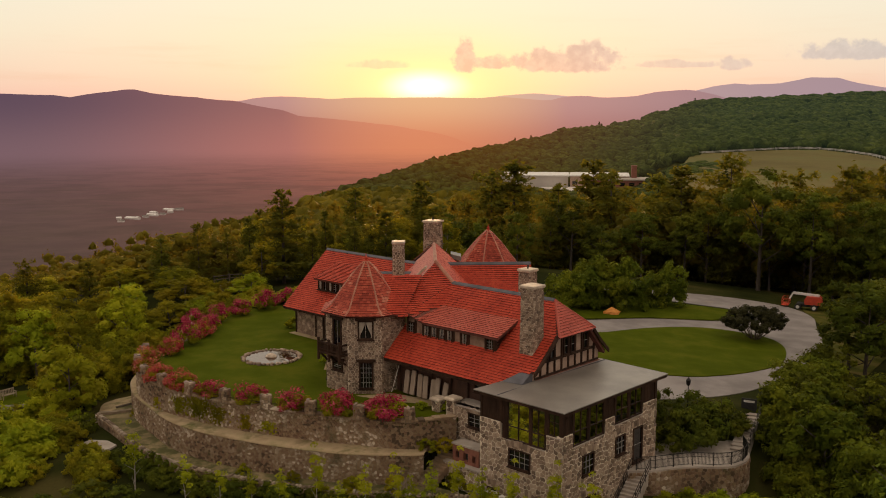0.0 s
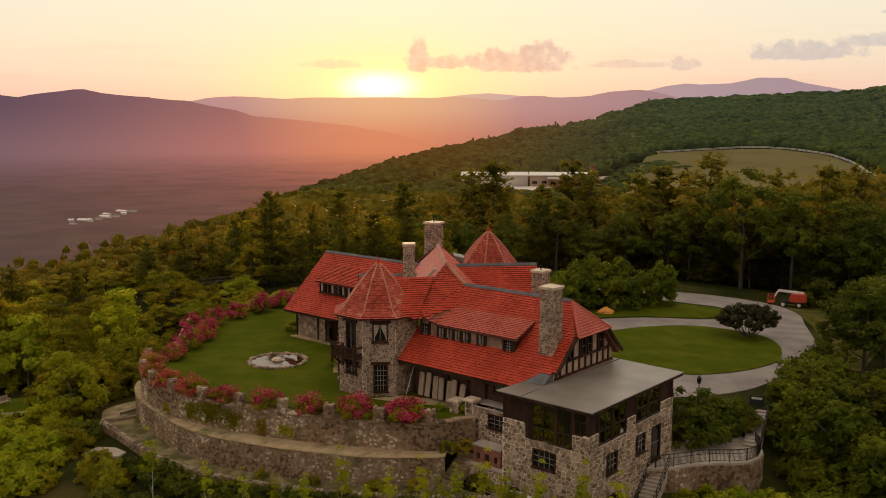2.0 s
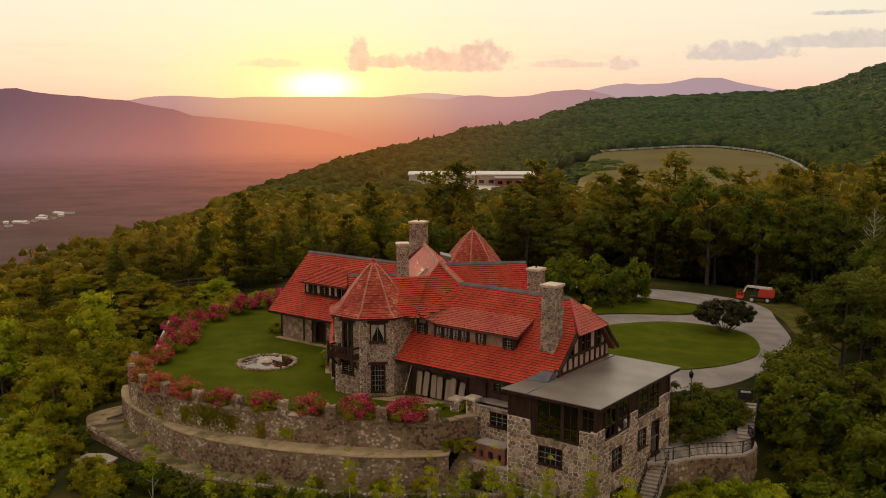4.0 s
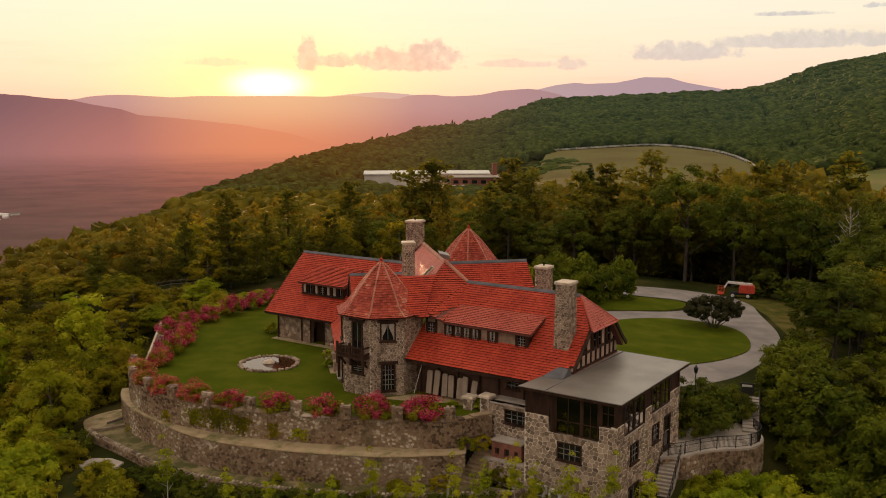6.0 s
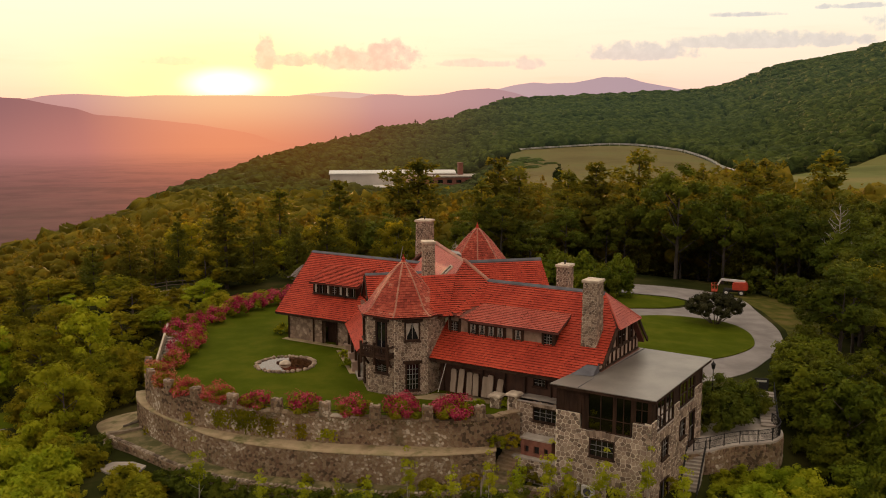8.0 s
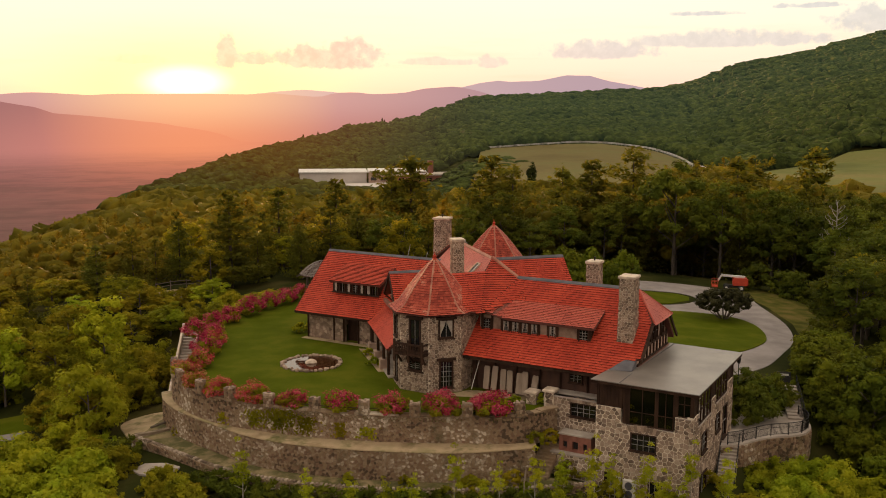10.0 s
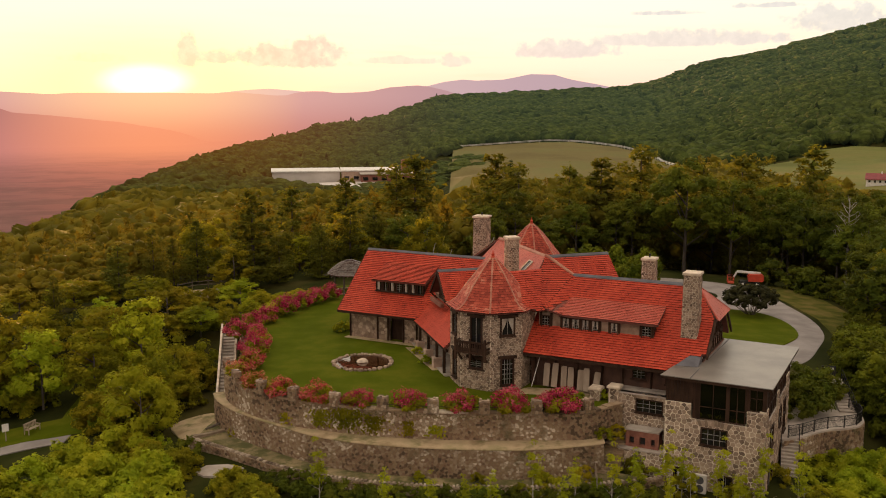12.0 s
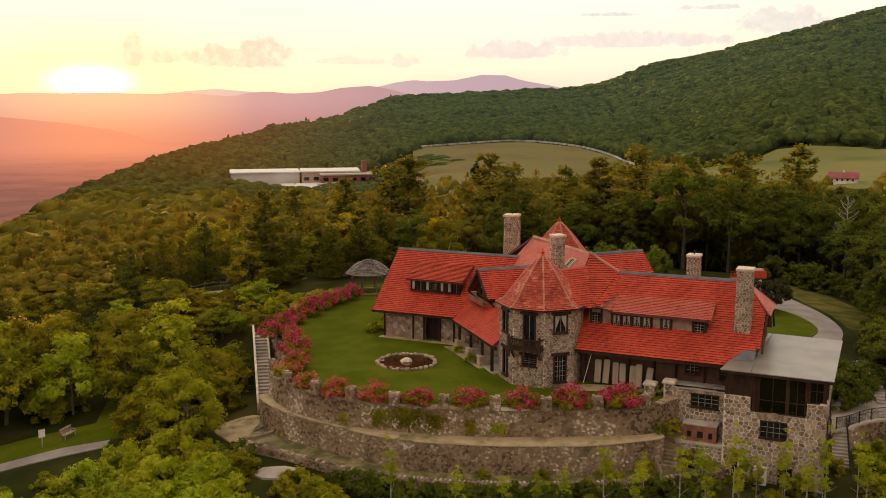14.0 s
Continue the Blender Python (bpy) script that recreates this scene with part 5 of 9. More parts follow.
g.box((-9.9, 79.4, -0.7), (-7.5, 92.0, -0.38))
part("porch_floor", g, M["concrete"], mansion)

# cross gable over the porch
xw = Geo()
xw.prism([(-7.6, 85.3, 4.2), (-7.6, 89.4, 4.2), (-7.6, 89.4, 4.9), (-7.6, 87.35, 6.75), (-7.6, 85.3, 4.9)], (0.2, 0, 0))
xg = part("cross_gable_wall", xw, M["timber"], mansion, "dark timber gable with a balcony opening")
roof_plane(mansion, [(-8.3, 87.35, 7.05), (-2.5, 87.35, 7.05), (-2.5, 84.6, 4.6), (-8.3, 84.9, 4.75)], rng)
roof_plane(mansion, [(-8.3, 87.35, 7.05), (-2.5, 87.35, 7.05), (-2.5, 89.9, 4.7), (-8.3, 89.8, 4.7)], rng)
ridge_cap(mansion, (-8.3, 87.35, 7.1), (-2.5, 87.35, 7.1))
for y, z in ((84.85, 4.65), (89.85, 4.65)):
    g = Geo()
    g.beam((-8.32, 87.35, 6.95), (-8.32, y, z), 0.12, 0.28)
    part("barge_board", g, M["timber"], xg)
    g = Geo()
    g.beam((-8.3, y, z), (-7.6, y, z - 0.7), 0.12, 0.14)
    part("bracket", g, M["timber"], xg)
window(xg, (-7.67, 85.3), (0, 1, 0), (-1, 0, 0), 2.05, 4.55, 1.7, 1.4, 3, 2)
g = Geo()
g.box((-8.5, 85.6, 4.0), (-8.2, 89.2, 4.35))
part("planter_box", g, M["brick"], mansion, "long brown planter on the porch roof")


# towers
def tower(cx, cy, apothem, z0, ze, za, turn, walls=True, over=0.55):
    m = pose(cx, cy, 0, 0, 0, turn)
    r = apothem / math.cos(math.pi / 8)

    def ring(rad, z):
        return [tuple(m @ Vector((rad * math.cos(math.pi / 8 + k * math.pi / 4), rad * math.sin(math.pi / 8 + k * math.pi / 4), z))) for k in range(8)]

    g = Geo()
    g.rings([ring(r - 0.06, z0), ring(r - 0.06, ze)])
    body = part("tower_wall", g, M["mortar"], mansion, "eight-sided rubble stone tower")
    # bell-cast roof
    rise = za - ze + 0.05
    prof = [((r + over) * a, ze - 0.05 + rise * b) for a, b in ((1.0, 0.0), (0.885, 0.045), (0.775, 0.125), (0.565, 0.41), (0.36, 0.67), (0.165, 0.88), (0.026, 1.0))]
    g = Geo()
    g.rings([ring(a, b - 0.1) for a, b in prof])
    cone = part("tower_roof", g, M["underlay"], mansion, "eight-sided bell-cast red tile roof")
    t = Geo()
    for (a0, b0), (a1, b1) in zip(prof, prof[1:]):
        lo, hi = ring(a0, b0), ring(a1, b1)
        for k in range(8):
            tile_rows(t, [lo[k], lo[(k + 1) % 8], hi[(k + 1) % 8], hi[k]], rng, lift=0.06)
    part("roof_tiles", t, M["tile_tower"], cone)["kind"] = "stuff"
    for k in range(8):
        for (a0, b0), (a1, b1) in zip(prof, prof[1:]):
            hip_tiles(cone, ring(a0, b0 + 0.04)[k], ring(a1, b1 + 0.04)[k], mat="hip_tile", r=0.085)
    g = Geo()
    g.tube([(cx, cy, za - 0.25), (cx, cy, za + 0.05), (cx, cy, za + 0.1), (cx, cy, za + 0.28), (cx, cy, za + 0.36), (cx, cy, za + 0.62)], [0.26, 0.2, 0.12, 0.16, 0.06, 0.02], 10)
    part("finial", g, M["tile"], cone, "small red clay finial")
    return body, m, r


TW = (-6.3, 77.68)
TA = 3.24
tw, tm, _ = tower(*TW, TA, -0.7, 5.92, 9.78, 0.5, over=0.36)
side = 2 * TA * math.tan(math.pi / 8)
openings = {5: [(0.85, 1.22, 2.1, 2.1), (0.92, 2.75, 2.02, 5.5)], 6: [(0.9, -0.1, 2.05, 2.15), (0.85, 3.95, 2.1, 5.5)], 7: [], 4: [(0.9, 0.0, 1.9, 2.3), (0.8, 3.6, 1.9, 5.4)], 3: []}
for k in range(8):
    a = math.pi / 4 * k
    n = tm.to_3x3() @ Vector((math.cos(a), math.sin(a), 0))
    t = Vector((-n.y, n.x, 0))
    org = Vector((*TW, 0)) + n * TA - t * side / 2
    holes = [(s0, z0 + 0.7, s1, z1 + 0.7) for s0, z0, s1, z1 in openings.get(k, [])]
    if k in (3, 4, 5, 6, 7):
        def place(s, q, o, org=org, n=n, t=t):
            return org + t * s + n * (o - 0.03) + Vector((0, 0, -0.7 + q))
        stones(cells(side, 6.6, 0.23, rng, 1.5, holes), place, rng, tw, M["stone"], M["stone_piece"], gap=0.02, depth=0.035, pieces=40 if k in (5, 6) else 0)
    for j, (s0, z0, s1, z1) in enumerate(openings.get(k, [])):
        w = window(tw, org, t, n, (s0 + s1) / 2, z0, s1 - s0, z1 - z0, 4 if (k, j) == (6, 0) else 2, 5 if (k, j) == (6, 0) else 4 if (k, j) == (5, 0) else 1, curtain=(k, j) == (6, 1), name="glazed_door" if z0 < 0.1 else "window", frame=0.12)
        g = Geo()
        p = org + n * 0.06
        g.beam(tuple(p + t * (s0 - 0.2) + Vector((0, 0, z1 + 0.09))), tuple(p + t * (s1 + 0.2) + Vector((0, 0, z1 + 0.09))), 0.2, 0.2)
        part("lintel", g, M["timber"], tw)
# balcony on the garden face
n = tm.to_3x3() @ Vector((math.cos(math.pi * 1.25), math.sin(math.pi * 1.25), 0))
t = Vector((-n.y, n.x, 0))
org = Vector((*TW, 0)) + n * TA - t * side / 2
bal = Geo()
bm4 = Matrix(((t.x, n.x, 0, org.x), (t.y, n.y, 0, org.y), (0, 0, 1, 0), (0, 0, 0, 1)))
bal.m = bm4
bal.box((-0.05, 0.0, 2.62), (2.7, 0.85, 2.78))
balcony = part("balcony", bal, M["timber"], mansion, "small dark timber balcony")
g = Geo(bm4)
for s in (0.02, 1.32, 2.62):
    g.box((s - 0.08, 0.72, 2.05), (s + 0.08, 0.88, 3.85))
g.box((-0.05, 0.74, 3.45), (2.7, 0.86, 3.6))
g.box((-0.05, 0.76, 2.92), (2.7, 0.84, 3.04))
for k in range(18):
    s = 0.02 + 0.15 * k
    g.box((s, 0.77, 2.78), (s + 0.08, 0.82, 3.47))
for s in (0.02, 2.62):
    g.box((s - 0.06, 0.0, 3.45), (s + 0.06, 0.8, 3.58))
    g.box((s - 0.06, 0.0, 2.9), (s + 0.06, 0.8, 3.05))
part("railing", g, M["timber"], balcony)
g = Geo(bm4)
for s in (0.2, 1.32, 2.45):
    g.beam((s, 0.05, 1.85), (s, 0.75, 2.62), 0.12, 0.14)
part("bracket", g, M["timber"], balcony)
tower(4.6, 97.2, 3.2, -1.0, 6.0, 9.75, 10, over=0.45)

# ---- stone terrace house under the flat roof ----
terrace = thing("terrace_house", H(9, 3, -6), "rubble stone terrace building with dark glazed gallery", "building")
TU0, TU1, TV0, TV1, TB = 5.5, 12.55, -2.1, 9.7, -6.4
rng = random.Random(9)


def stone_wall(parent, a, b, z0, z1, holes, size=0.33, pieces=0, flat=1.15, thick=0.45, core=True, mats=("stone", "stone_piece", "mortar"), label="", gap=0.022):
    """An upright rubble wall from a to b, its face to the right of that way, with openings (s0, z0, s1, z1)."""
    a, b = Vector((*a[:2], 0)), Vector((*b[:2], 0))
    t = (b - a).normalized()
    n = Vector((t.y, -t.x, 0))
    ob = wall_slab("stone_wall", a, b, z0, z1, thick, M[mats[2]], parent, holes, label)
    hs = [(h[0], h[1] - z0, h[2], h[3] - z0) for h in holes]

    def place(s, q, o):
        return a + t * s + n * o + Vector((0, 0, z0 + q))

    stones(cells((b - a).length, z1 - z0, size, rng, flat, hs), place, rng, ob, M[mats[0]], M[mats[1]], gap=gap, depth=0.03, pieces=pieces)
    return ob, a, t, n



def flat_arch(parent, a, t, n, s, z, w, rise=0.16):
    """Radiating stones over an opening's head."""
    k = max(5, int(w / 0.19))
    for i in range(k):
        f0, f1 = (i + 0.06) / k - 0.5, (i + 0.94) / k - 0.5
        g = Geo()
        h = rng.uniform(0.34, 0.44)
        pts = []
        for f, up in ((f0, 0.0), (f1, 0.0), (f1, 1.0), (f0, 1.0)):
            q = a + t * (s + f * (w + 0.2 + 0.36 * up)) + n * 0.06
            pts.append((q.x, q.y, z + 0.03 + h * up + rise * (1 - 4 * f * f)))
        g.prism(pts, tuple(-n * 0.1))
        part("voussoir", g, M["stone_piece"], parent)


w, a, t, n = stone_wall(terrace, H(TU0, TV0, 0), H(TU1, TV0, 0), TB, 0.9, [(1.85, -0.2, 5.75, 0.9), (2.6, -2.05, 4.5, -0.72), (0.75, -6.4, 1.55, -4.0), (4.0, -6.4, 5.0, -4.1)], pieces=150, label="pale-jointed rubble stone wall")
window(w, a, t, n, 3.55, -2.05, 1.9, 1.33, 4, 3)
for s, z, wd in ((3.55, -0.72, 1.9), (1.15, -4.0, 0.8), (4.5, -4.1, 1.0)):
    flat_arch(w, a, t, n, s, z, wd)
window(w, a, t, n, 1.15, -6.4, 0.8, 2.4, 1, 1, name="cellar_door")
window(w, a, t, n, 4.5, -6.4, 1.0, 2.3, 2, 2, name="cellar_door")
w2, a2, t2, n2 = stone_wall(terrace, H(TU1, TV0, 0), H(TU1, TV1, 0), TB, 1.0, [(1.2, 0.0, 5.0, 1.0), (6.2, 0.3, 9.9, 1.0), (2.3, -2.3, 3.7, -0.85), (6.3, -2.0, 7.6, -0.6), (8.6, -3.15, 9.9, -0.55), (2.2, -6.4, 4.0, -3.9)], pieces=150, label="pale-jointed rubble stone wall")
window(w2, a2, t2, n2, 3.0, -2.3, 1.4, 1.45, 3, 3)
for s, z, wd in ((3.0, -0.85, 1.4), (6.95, -0.6, 1.3), (9.25, -0.55, 1.3), (3.1, -3.9, 1.8)):
    flat_arch(w2, a2, t2, n2, s, z, wd)
window(w2, a2, t2, n2, 6.95, -2.0, 1.3, 1.4, 3, 3)
window(w2, a2, t2, n2, 9.25, -3.15, 1.3, 2.6, 1, 2, name="side_door")
window(w2, a2, t2, n2, 3.1, -6.4, 1.8, 2.5, 2, 1, name="cellar_door")
wall_slab("back_wall", H(TU1, TV1, 0), H(TU0, TV1, 0), -3, 2.7, 0.3, M["timber"], terrace)
wall_slab("inner_wall", H(7.05, TV1, 0), H(7.05, TV0 + 0.5, 0), -3, 2.7, 0.2, M["timber_red"], terrace)
g = Geo()
g.prism(hpoly([(TU0, TV0 + 0.4, -0.25), (TU1 - 0.4, TV0 + 0.4, -0.25), (TU1 - 0.4, TV1, -0.25), (TU0, TV1, -0.25)]), (0, 0, -0.25))
part("gallery_floor", g, M["timber_red"], terrace)
# flat roof
g = Geo()
g.prism(hpoly([(5.15, -2.45, 2.86), (12.95, -2.45, 2.82), (13.1, 10.25, 2.86), (6.9, 10.35, 2.9), (7.15, 1.55, 2.94), (6.3, 1.2, 2.94), (5.5, 0.25, 2.92)]), (0, 0, -0.06))
roof = part("flat_roof", g, M["membrane"], terrace, "flat grey membrane roof")
g = Geo()
g.prism(hpoly([(5.2, -2.4, 2.79), (12.9, -2.4, 2.75), (13.05, 10.2, 2.79), (6.9, 10.3, 2.8), (7.1, 1.5, 2.84), (5.5, 0.3, 2.82)]), (0, 0, -0.2))
part("fascia", g, M["timber"], roof)
g = Geo()
g.beam(H(7.3, -2.4, 2.875), H(7.6, 10.2, 2.93), 0.04, 0.05)
part("roof_seam", g, M["slate"], roof)
# cricket behind the chimney foot
g = Geo()
a_, b_, c_, d_ = H(5.55, 0.2, 2.93), H(7.2, 0.4, 2.95), H(7.25, 1.6, 3.72), H(6.35, 1.15, 3.5)
g.add([a_, b_, c_, d_, H(6.2, 1.2, 2.8), H(7.2, 1.6, 2.8)], [(0, 1, 2, 3), (0, 3, 4), (1, 5, 2), (0, 4, 5, 1)])
part("cricket", g, M["slate"], roof, "grey metal valley piece")


def gallery(parent, a, t, n, posts, z0s, z1, panes, sill):
    """Dark posts and rails with glass between."""
    for s in posts:
        g = Geo()
        p = a + t * s - n * 0.12
        g.beam((p.x, p.y, sill(s)), (p.x, p.y, z1), 0.18, 0.2, up=tuple(n))
        part("post", g, M["timber"], parent)
    for s0, s1, z0, kind in panes:
        m = Matrix(((t.x, n.x, 0, a.x + t.x * s0), (t.y, n.y, 0, a.y + t.y * s0), (0, 0, 1, 0), (0, 0, 0, 1)))
        w = s1 - s0
        g = Geo(m)
        if kind == "wood":
            k = 0.0
            while k < w - 0.02:
                g = Geo(m)
                g.box((k + 0.008, -0.14, z0), (min(k + 0.2, w), -0.06, z1))
                part("board", g, M["timber"], parent)
                k += 0.205
            continue
        for x0, x1, q0, q1 in ((0, 0.08, z0, z1), (w - 0.08, w, z0, z1), (0.08, w - 0.08, z0, z0 + 0.1), (0.08, w - 0.08, z1 - 0.1, z1), (w / 2 - 0.03, w / 2 + 0.03, z0 + 0.1, z1 - 0.1), (0.08, w / 2 - 0.03, z0 + 0.95, z0 + 1.0), (w / 2 + 0.03, w - 0.08, z0 + 0.95, z0 + 1.0)):
            g.box((x0, -0.16, q0), (x1, -0.04, q1))
        ob = part("window", g, M["timber"], parent)
        g = Geo(m)
        g.box((0.05, -0.12, z0 + 0.05), (w - 0.05, -0.09, z1 - 0.05))
        part("pane", g, M["gallery_glass"], ob)
        g = Geo(m)
        g.box((0.0, -0.2, z0 - 0.06), (w, 0.05, z0))
        part("sill", g, M["concrete"], ob)


sill1 = lambda s: 0.85 if s < 1.9 or s > 5.7 else -0.2
gallery(terrace, a, t, n, (0.1, 1.85, 2.35, 4.4, 5.75, 6.95), None, 2.72, [(0.2, 1.75, 0.88, "wood"), (1.95, 2.3, -0.2, "wood"), (2.4, 4.35, -0.2, "glass"), (4.45, 5.65, -0.2, "glass"), (5.85, 6.85, 0.88, "glass")], sill1)
sill2 = lambda s: 0.95 if s < 1.2 or 5.0 < s < 6.2 or s > 9.9 else 0.0
gallery(terrace, a2, t2, n2, (0.12, 1.25, 3.1, 4.95, 6.25, 8.1, 9.85, 11.6), None, 2.72, [(0.2, 1.15, 0.98, "wood"), (1.35, 3.0, 0.02, "glass"), (3.2, 4.9, 0.02, "glass"), (5.05, 6.15, 0.98, "wood"), (6.35, 8.0, 0.3, "glass"), (8.2, 9.8, 0.3, "glass"), (9.95, 11.5, 0.98, "wood")], sill2)

# low service wall with its window, oven and gate
service = thing("service_wall", H(3, -1, -6), "rubble service wall beside the terrace building", "wall")
w3, a3, t3, n3 = stone_wall(service, H(1.3, -0.25, 0), H(5.5, -0.25, 0), -6.2, 0.5, [(1.5, -0.95, 3.6, 0.15)], pieces=60, label="pale-jointed rubble stone wall")
window(w3, a3, t3, n3, 2.55, -0.95, 2.1, 1.1, 4, 3)
flat_arch(w3, a3, t3, n3, 2.55, 0.1, 2.1, 0.02)
stone_wall(service, H(2.1, -2.05, 0), H(5.5, -2.05, 0), -6.2, -3.25, [], pieces=40)
stone_wall(service, H(2.1, -0.3, 0), H(2.1, -2.05, 0), -6.2, -3.25, [])
g = Geo()
g.prism(hpoly([(2.0, -2.15, -3.2), (5.5, -2.15, -3.2), (5.5, -0.2, -3.2), (2.0, -0.2, -3.2)]), (0, 0, -0.12))
part("ledge_slab", g, M["concrete"], service)
g = Geo()
g.prism(hpoly([(1.2, -0.35, 0.5), (5.5, -0.35, 0.5), (5.5, 1.45, 0.5), (1.2, 1.45, 0.5)]), (0, 0, -0.1))
part("coping", g, M["concrete"], service)
oven = thing("brick_oven", H(3.75, -1.1, -3.2), "long red brick garden oven with three arches", "oven", turn=-43)
g = Geo()
L = 2.5
for x0, x1, z0, z1 in ((-1.25, -0.95, 0, 1.25), (-0.6, -0.2, 0, 1.25), (0.25, 0.65, 0, 1.25), (0.95, 1.25, 0, 1.25), (-0.95, -0.6, 0.75, 1.25), (-0.2, 0.25, 0.8, 1.25), (0.65, 0.95, 0.75, 1.25), (-0.95, -0.6, 0, 0.25), (-0.2, 0.25, 0, 0.2), (0.65, 0.95, 0, 0.25)):
    g.box((x0, -0.55, z0), (x1, 0.5, z1))
part("brick_body", g, M["brick"], oven, world=False)
g = Geo()
g.box((-1.3, -0.62, 1.25), (1.3, 0.55, 1.36))
part("slab_top", g, M["concrete"], oven, world=False)
g = Geo()
g.box((-1.2, -0.3, 0.05), (1.2, 0.45, 1.2))
part("firebox", g, M["rubber"], oven, world=False)

gate = thing("gate_pier", H(1.1, -0.05, -2.6), "stone gate pier with pale cap stones", "pier", turn=-43)
for k, (ox, h) in enumerate(((0.0, 3.25), (-1.5, 2.9))):
    g = Geo()
    g.box((ox - 0.36, -0.36, -2.4), (ox + 0.36, 0.36, h))
    core = part("pier", g, M["mortar"], gate, world=False)
    m = gate.matrix_basis
    for q in range(4):
        rot = pose(ox, 0, 0, 0, 0, 90 * q)

        def place(s, z, o, rot=rot):
            return m @ rot @ Vector((s - 0.36, -0.36 - o, z - 2.4))

        stones(cells(0.72, h + 2.4, 0.3, rng, 1.3), place, rng, core, M["stone"], M["stone_piece"])
    g = Geo()
    g.rings([[(ox - r_, -r_, z), (ox + r_, -r_, z), (ox + r_, r_, z), (ox - r_, r_, z)] for z, r_ in ((h, 0.4), (h + 0.06, 0.52), (h + 0.2, 0.5), (h + 0.27, 0.4))])
    part("cap", g, M["capstone"], core, "pale cap stone", world=False)
g = Geo()
g.box((-1.2, -0.1, -2.4), (-0.35, 0.1, 0.1))
part("gate_leaf", g, M["timber"], gate, "dark timber gate", world=False)

# boards and a pole leaning under the eave
for k in range(7):
    ob = thing("shutter_board", H(-4.9 + k * 0.69 + rng.uniform(-0.1, 0.1), 0.95 + rng.uniform(-0.05, 0.05), -0.3), "tall weathered pale board leaning under the eave", "board", "boards under the eave", turn=-43 + rng.uniform(-6, 6))
    g = Geo(pose(0, 0, 0, rng.uniform(-9, -5), rng.uniform(-4, 6), 0))
    wd = rng.uniform(0.2, 0.28)
    hh = rng.uniform(1.6, 1.95)
    g.rings([[(-wd * a, -0.05, z), (wd * a, -0.05, z), (wd * a, 0.05, z), (-wd * a, 0.05, z)] for z, a in ((0, 0.95), (0.05, 1), (hh - 0.12, 1), (hh, 0.8))])
    part("board", g, M["weathered"], ob, world=False)
pole = thing("white_pole", H(-5.6, 0.7, -0.3), "thin white pole leaning against the eave", "pole")
g = Geo()
g.tube([H(-5.9, 0.3, -0.3), H(-5.35, 0.75, 2.3)], [0.03, 0.03], 6)
part("shaft", g, M["white"], pole)

# ---- garden walls ----
rng = random.Random(21)
LAWN = -0.5


def along(line):
    """s -> point, left normal, for a plan polyline."""
    d = [0.0]
    for p, q in zip(line, line[1:]):
        d.append(d[-1] + math.hypot(q[0] - p[0], q[1] - p[1]))

    def at(s):
        s = min(max(s, 0.0), d[-1] - 1e-6)
        i = 0
        lo, hi = 0, len(d) - 1
        while hi - lo > 1:
            mid = (lo + hi) // 2
            lo, hi = (mid, hi) if d[mid] <= s else (lo, mid)
        i = lo
        p, q = line[i], line[i + 1]
        f = (s - d[i]) / (d[i + 1] - d[i])
        tx, ty = (q[0] - p[0]) / (d[i + 1] - d[i]), (q[1] - p[1]) / (d[i + 1] - d[i])
        return Vector((p[0] + (q[0] - p[0]) * f, p[1] + (q[1] - p[1]) * f, 0)), Vector((-ty, tx, 0))

    return at, d[-1]


def curved_wall(name, line, z0, z1, thick, label, size, pieces, flat=1.3, coping=None, category="wall", gap=0.03, cobble=False):
    at, length = along(line)
    mid = at(length / 2)[0]
    ob = thing(name, (mid.x, mid.y, z0), label, category)
    g = Geo()
    rows = []
    n = max(4, int(length / 0.6))
    for k in range(n + 1):
        p, nn = at(length * k / n)
        rows.append([tuple(p + nn * 0.0 + Vector((0, 0, z))) if o == 0 else tuple(p - nn * thick + Vector((0, 0, z))) for o, z in ((0, z0), (0, z1), (1, z1), (1, z0))])
    g.rings(rows)
    core = part("wall_core", g, M["mortar_dark"], ob)

    def place(s, t, o):
        p, nn = at(s)
        return p + nn * o + Vector((0, 0, z0 + t))

    stones(cells(length, z1 - z0, size, rng, flat, wob=0.2), place, rng, core, M["stone_dark"], M["stone_dark_piece"], gap=gap, depth=0.055, pieces=pieces)
    if coping:
        c = Geo()
        s = 0.0
        while s < length - 0.1:
            e = min(s + (rng.uniform(0.16, 0.26) if cobble else rng.uniform(0.5, 0.9)), length)
            (p, nn), (q, nm) = at(s + 0.01), at(e - 0.01)
            h = rng.uniform(0.08, 0.16)
            if cobble:
                a, b = rng.uniform(0.02, 0.08), rng.uniform(0.34, 0.42)
                c.rings([[tuple(p - nn * (a + o) + w + (q - p) * o), tuple(q - nm * (a + o) + w - (q - p) * o), tuple(q - nm * (b - o) + w - (q - p) * o), tuple(p - nn * (b - o) + w + (q - p) * o)] for o, w in ((0.0, Vector((0, 0, z1 - 0.03))), (0.0, Vector((0, 0, z1 + h * 0.6))), (0.05, Vector((0, 0, z1 + h))))])
                s = e + rng.uniform(0.08, 0.16)
                continue
            c.prism([tuple(p + nn * 0.12 + Vector((0, 0, z1 + h))), tuple(q + nm * 0.12 + Vector((0, 0, z1 + h))), tuple(q - nm * (thick + 0.05) + Vector((0, 0, z1 + h))), tuple(p - nn * (thick + 0.05) + Vector((0, 0, z1 + h)))], (0, 0, -h - 0.02))
            s = e
        part("coping_stones", c, M[coping], ob)["kind"] = "stuff"
    return ob, at, length


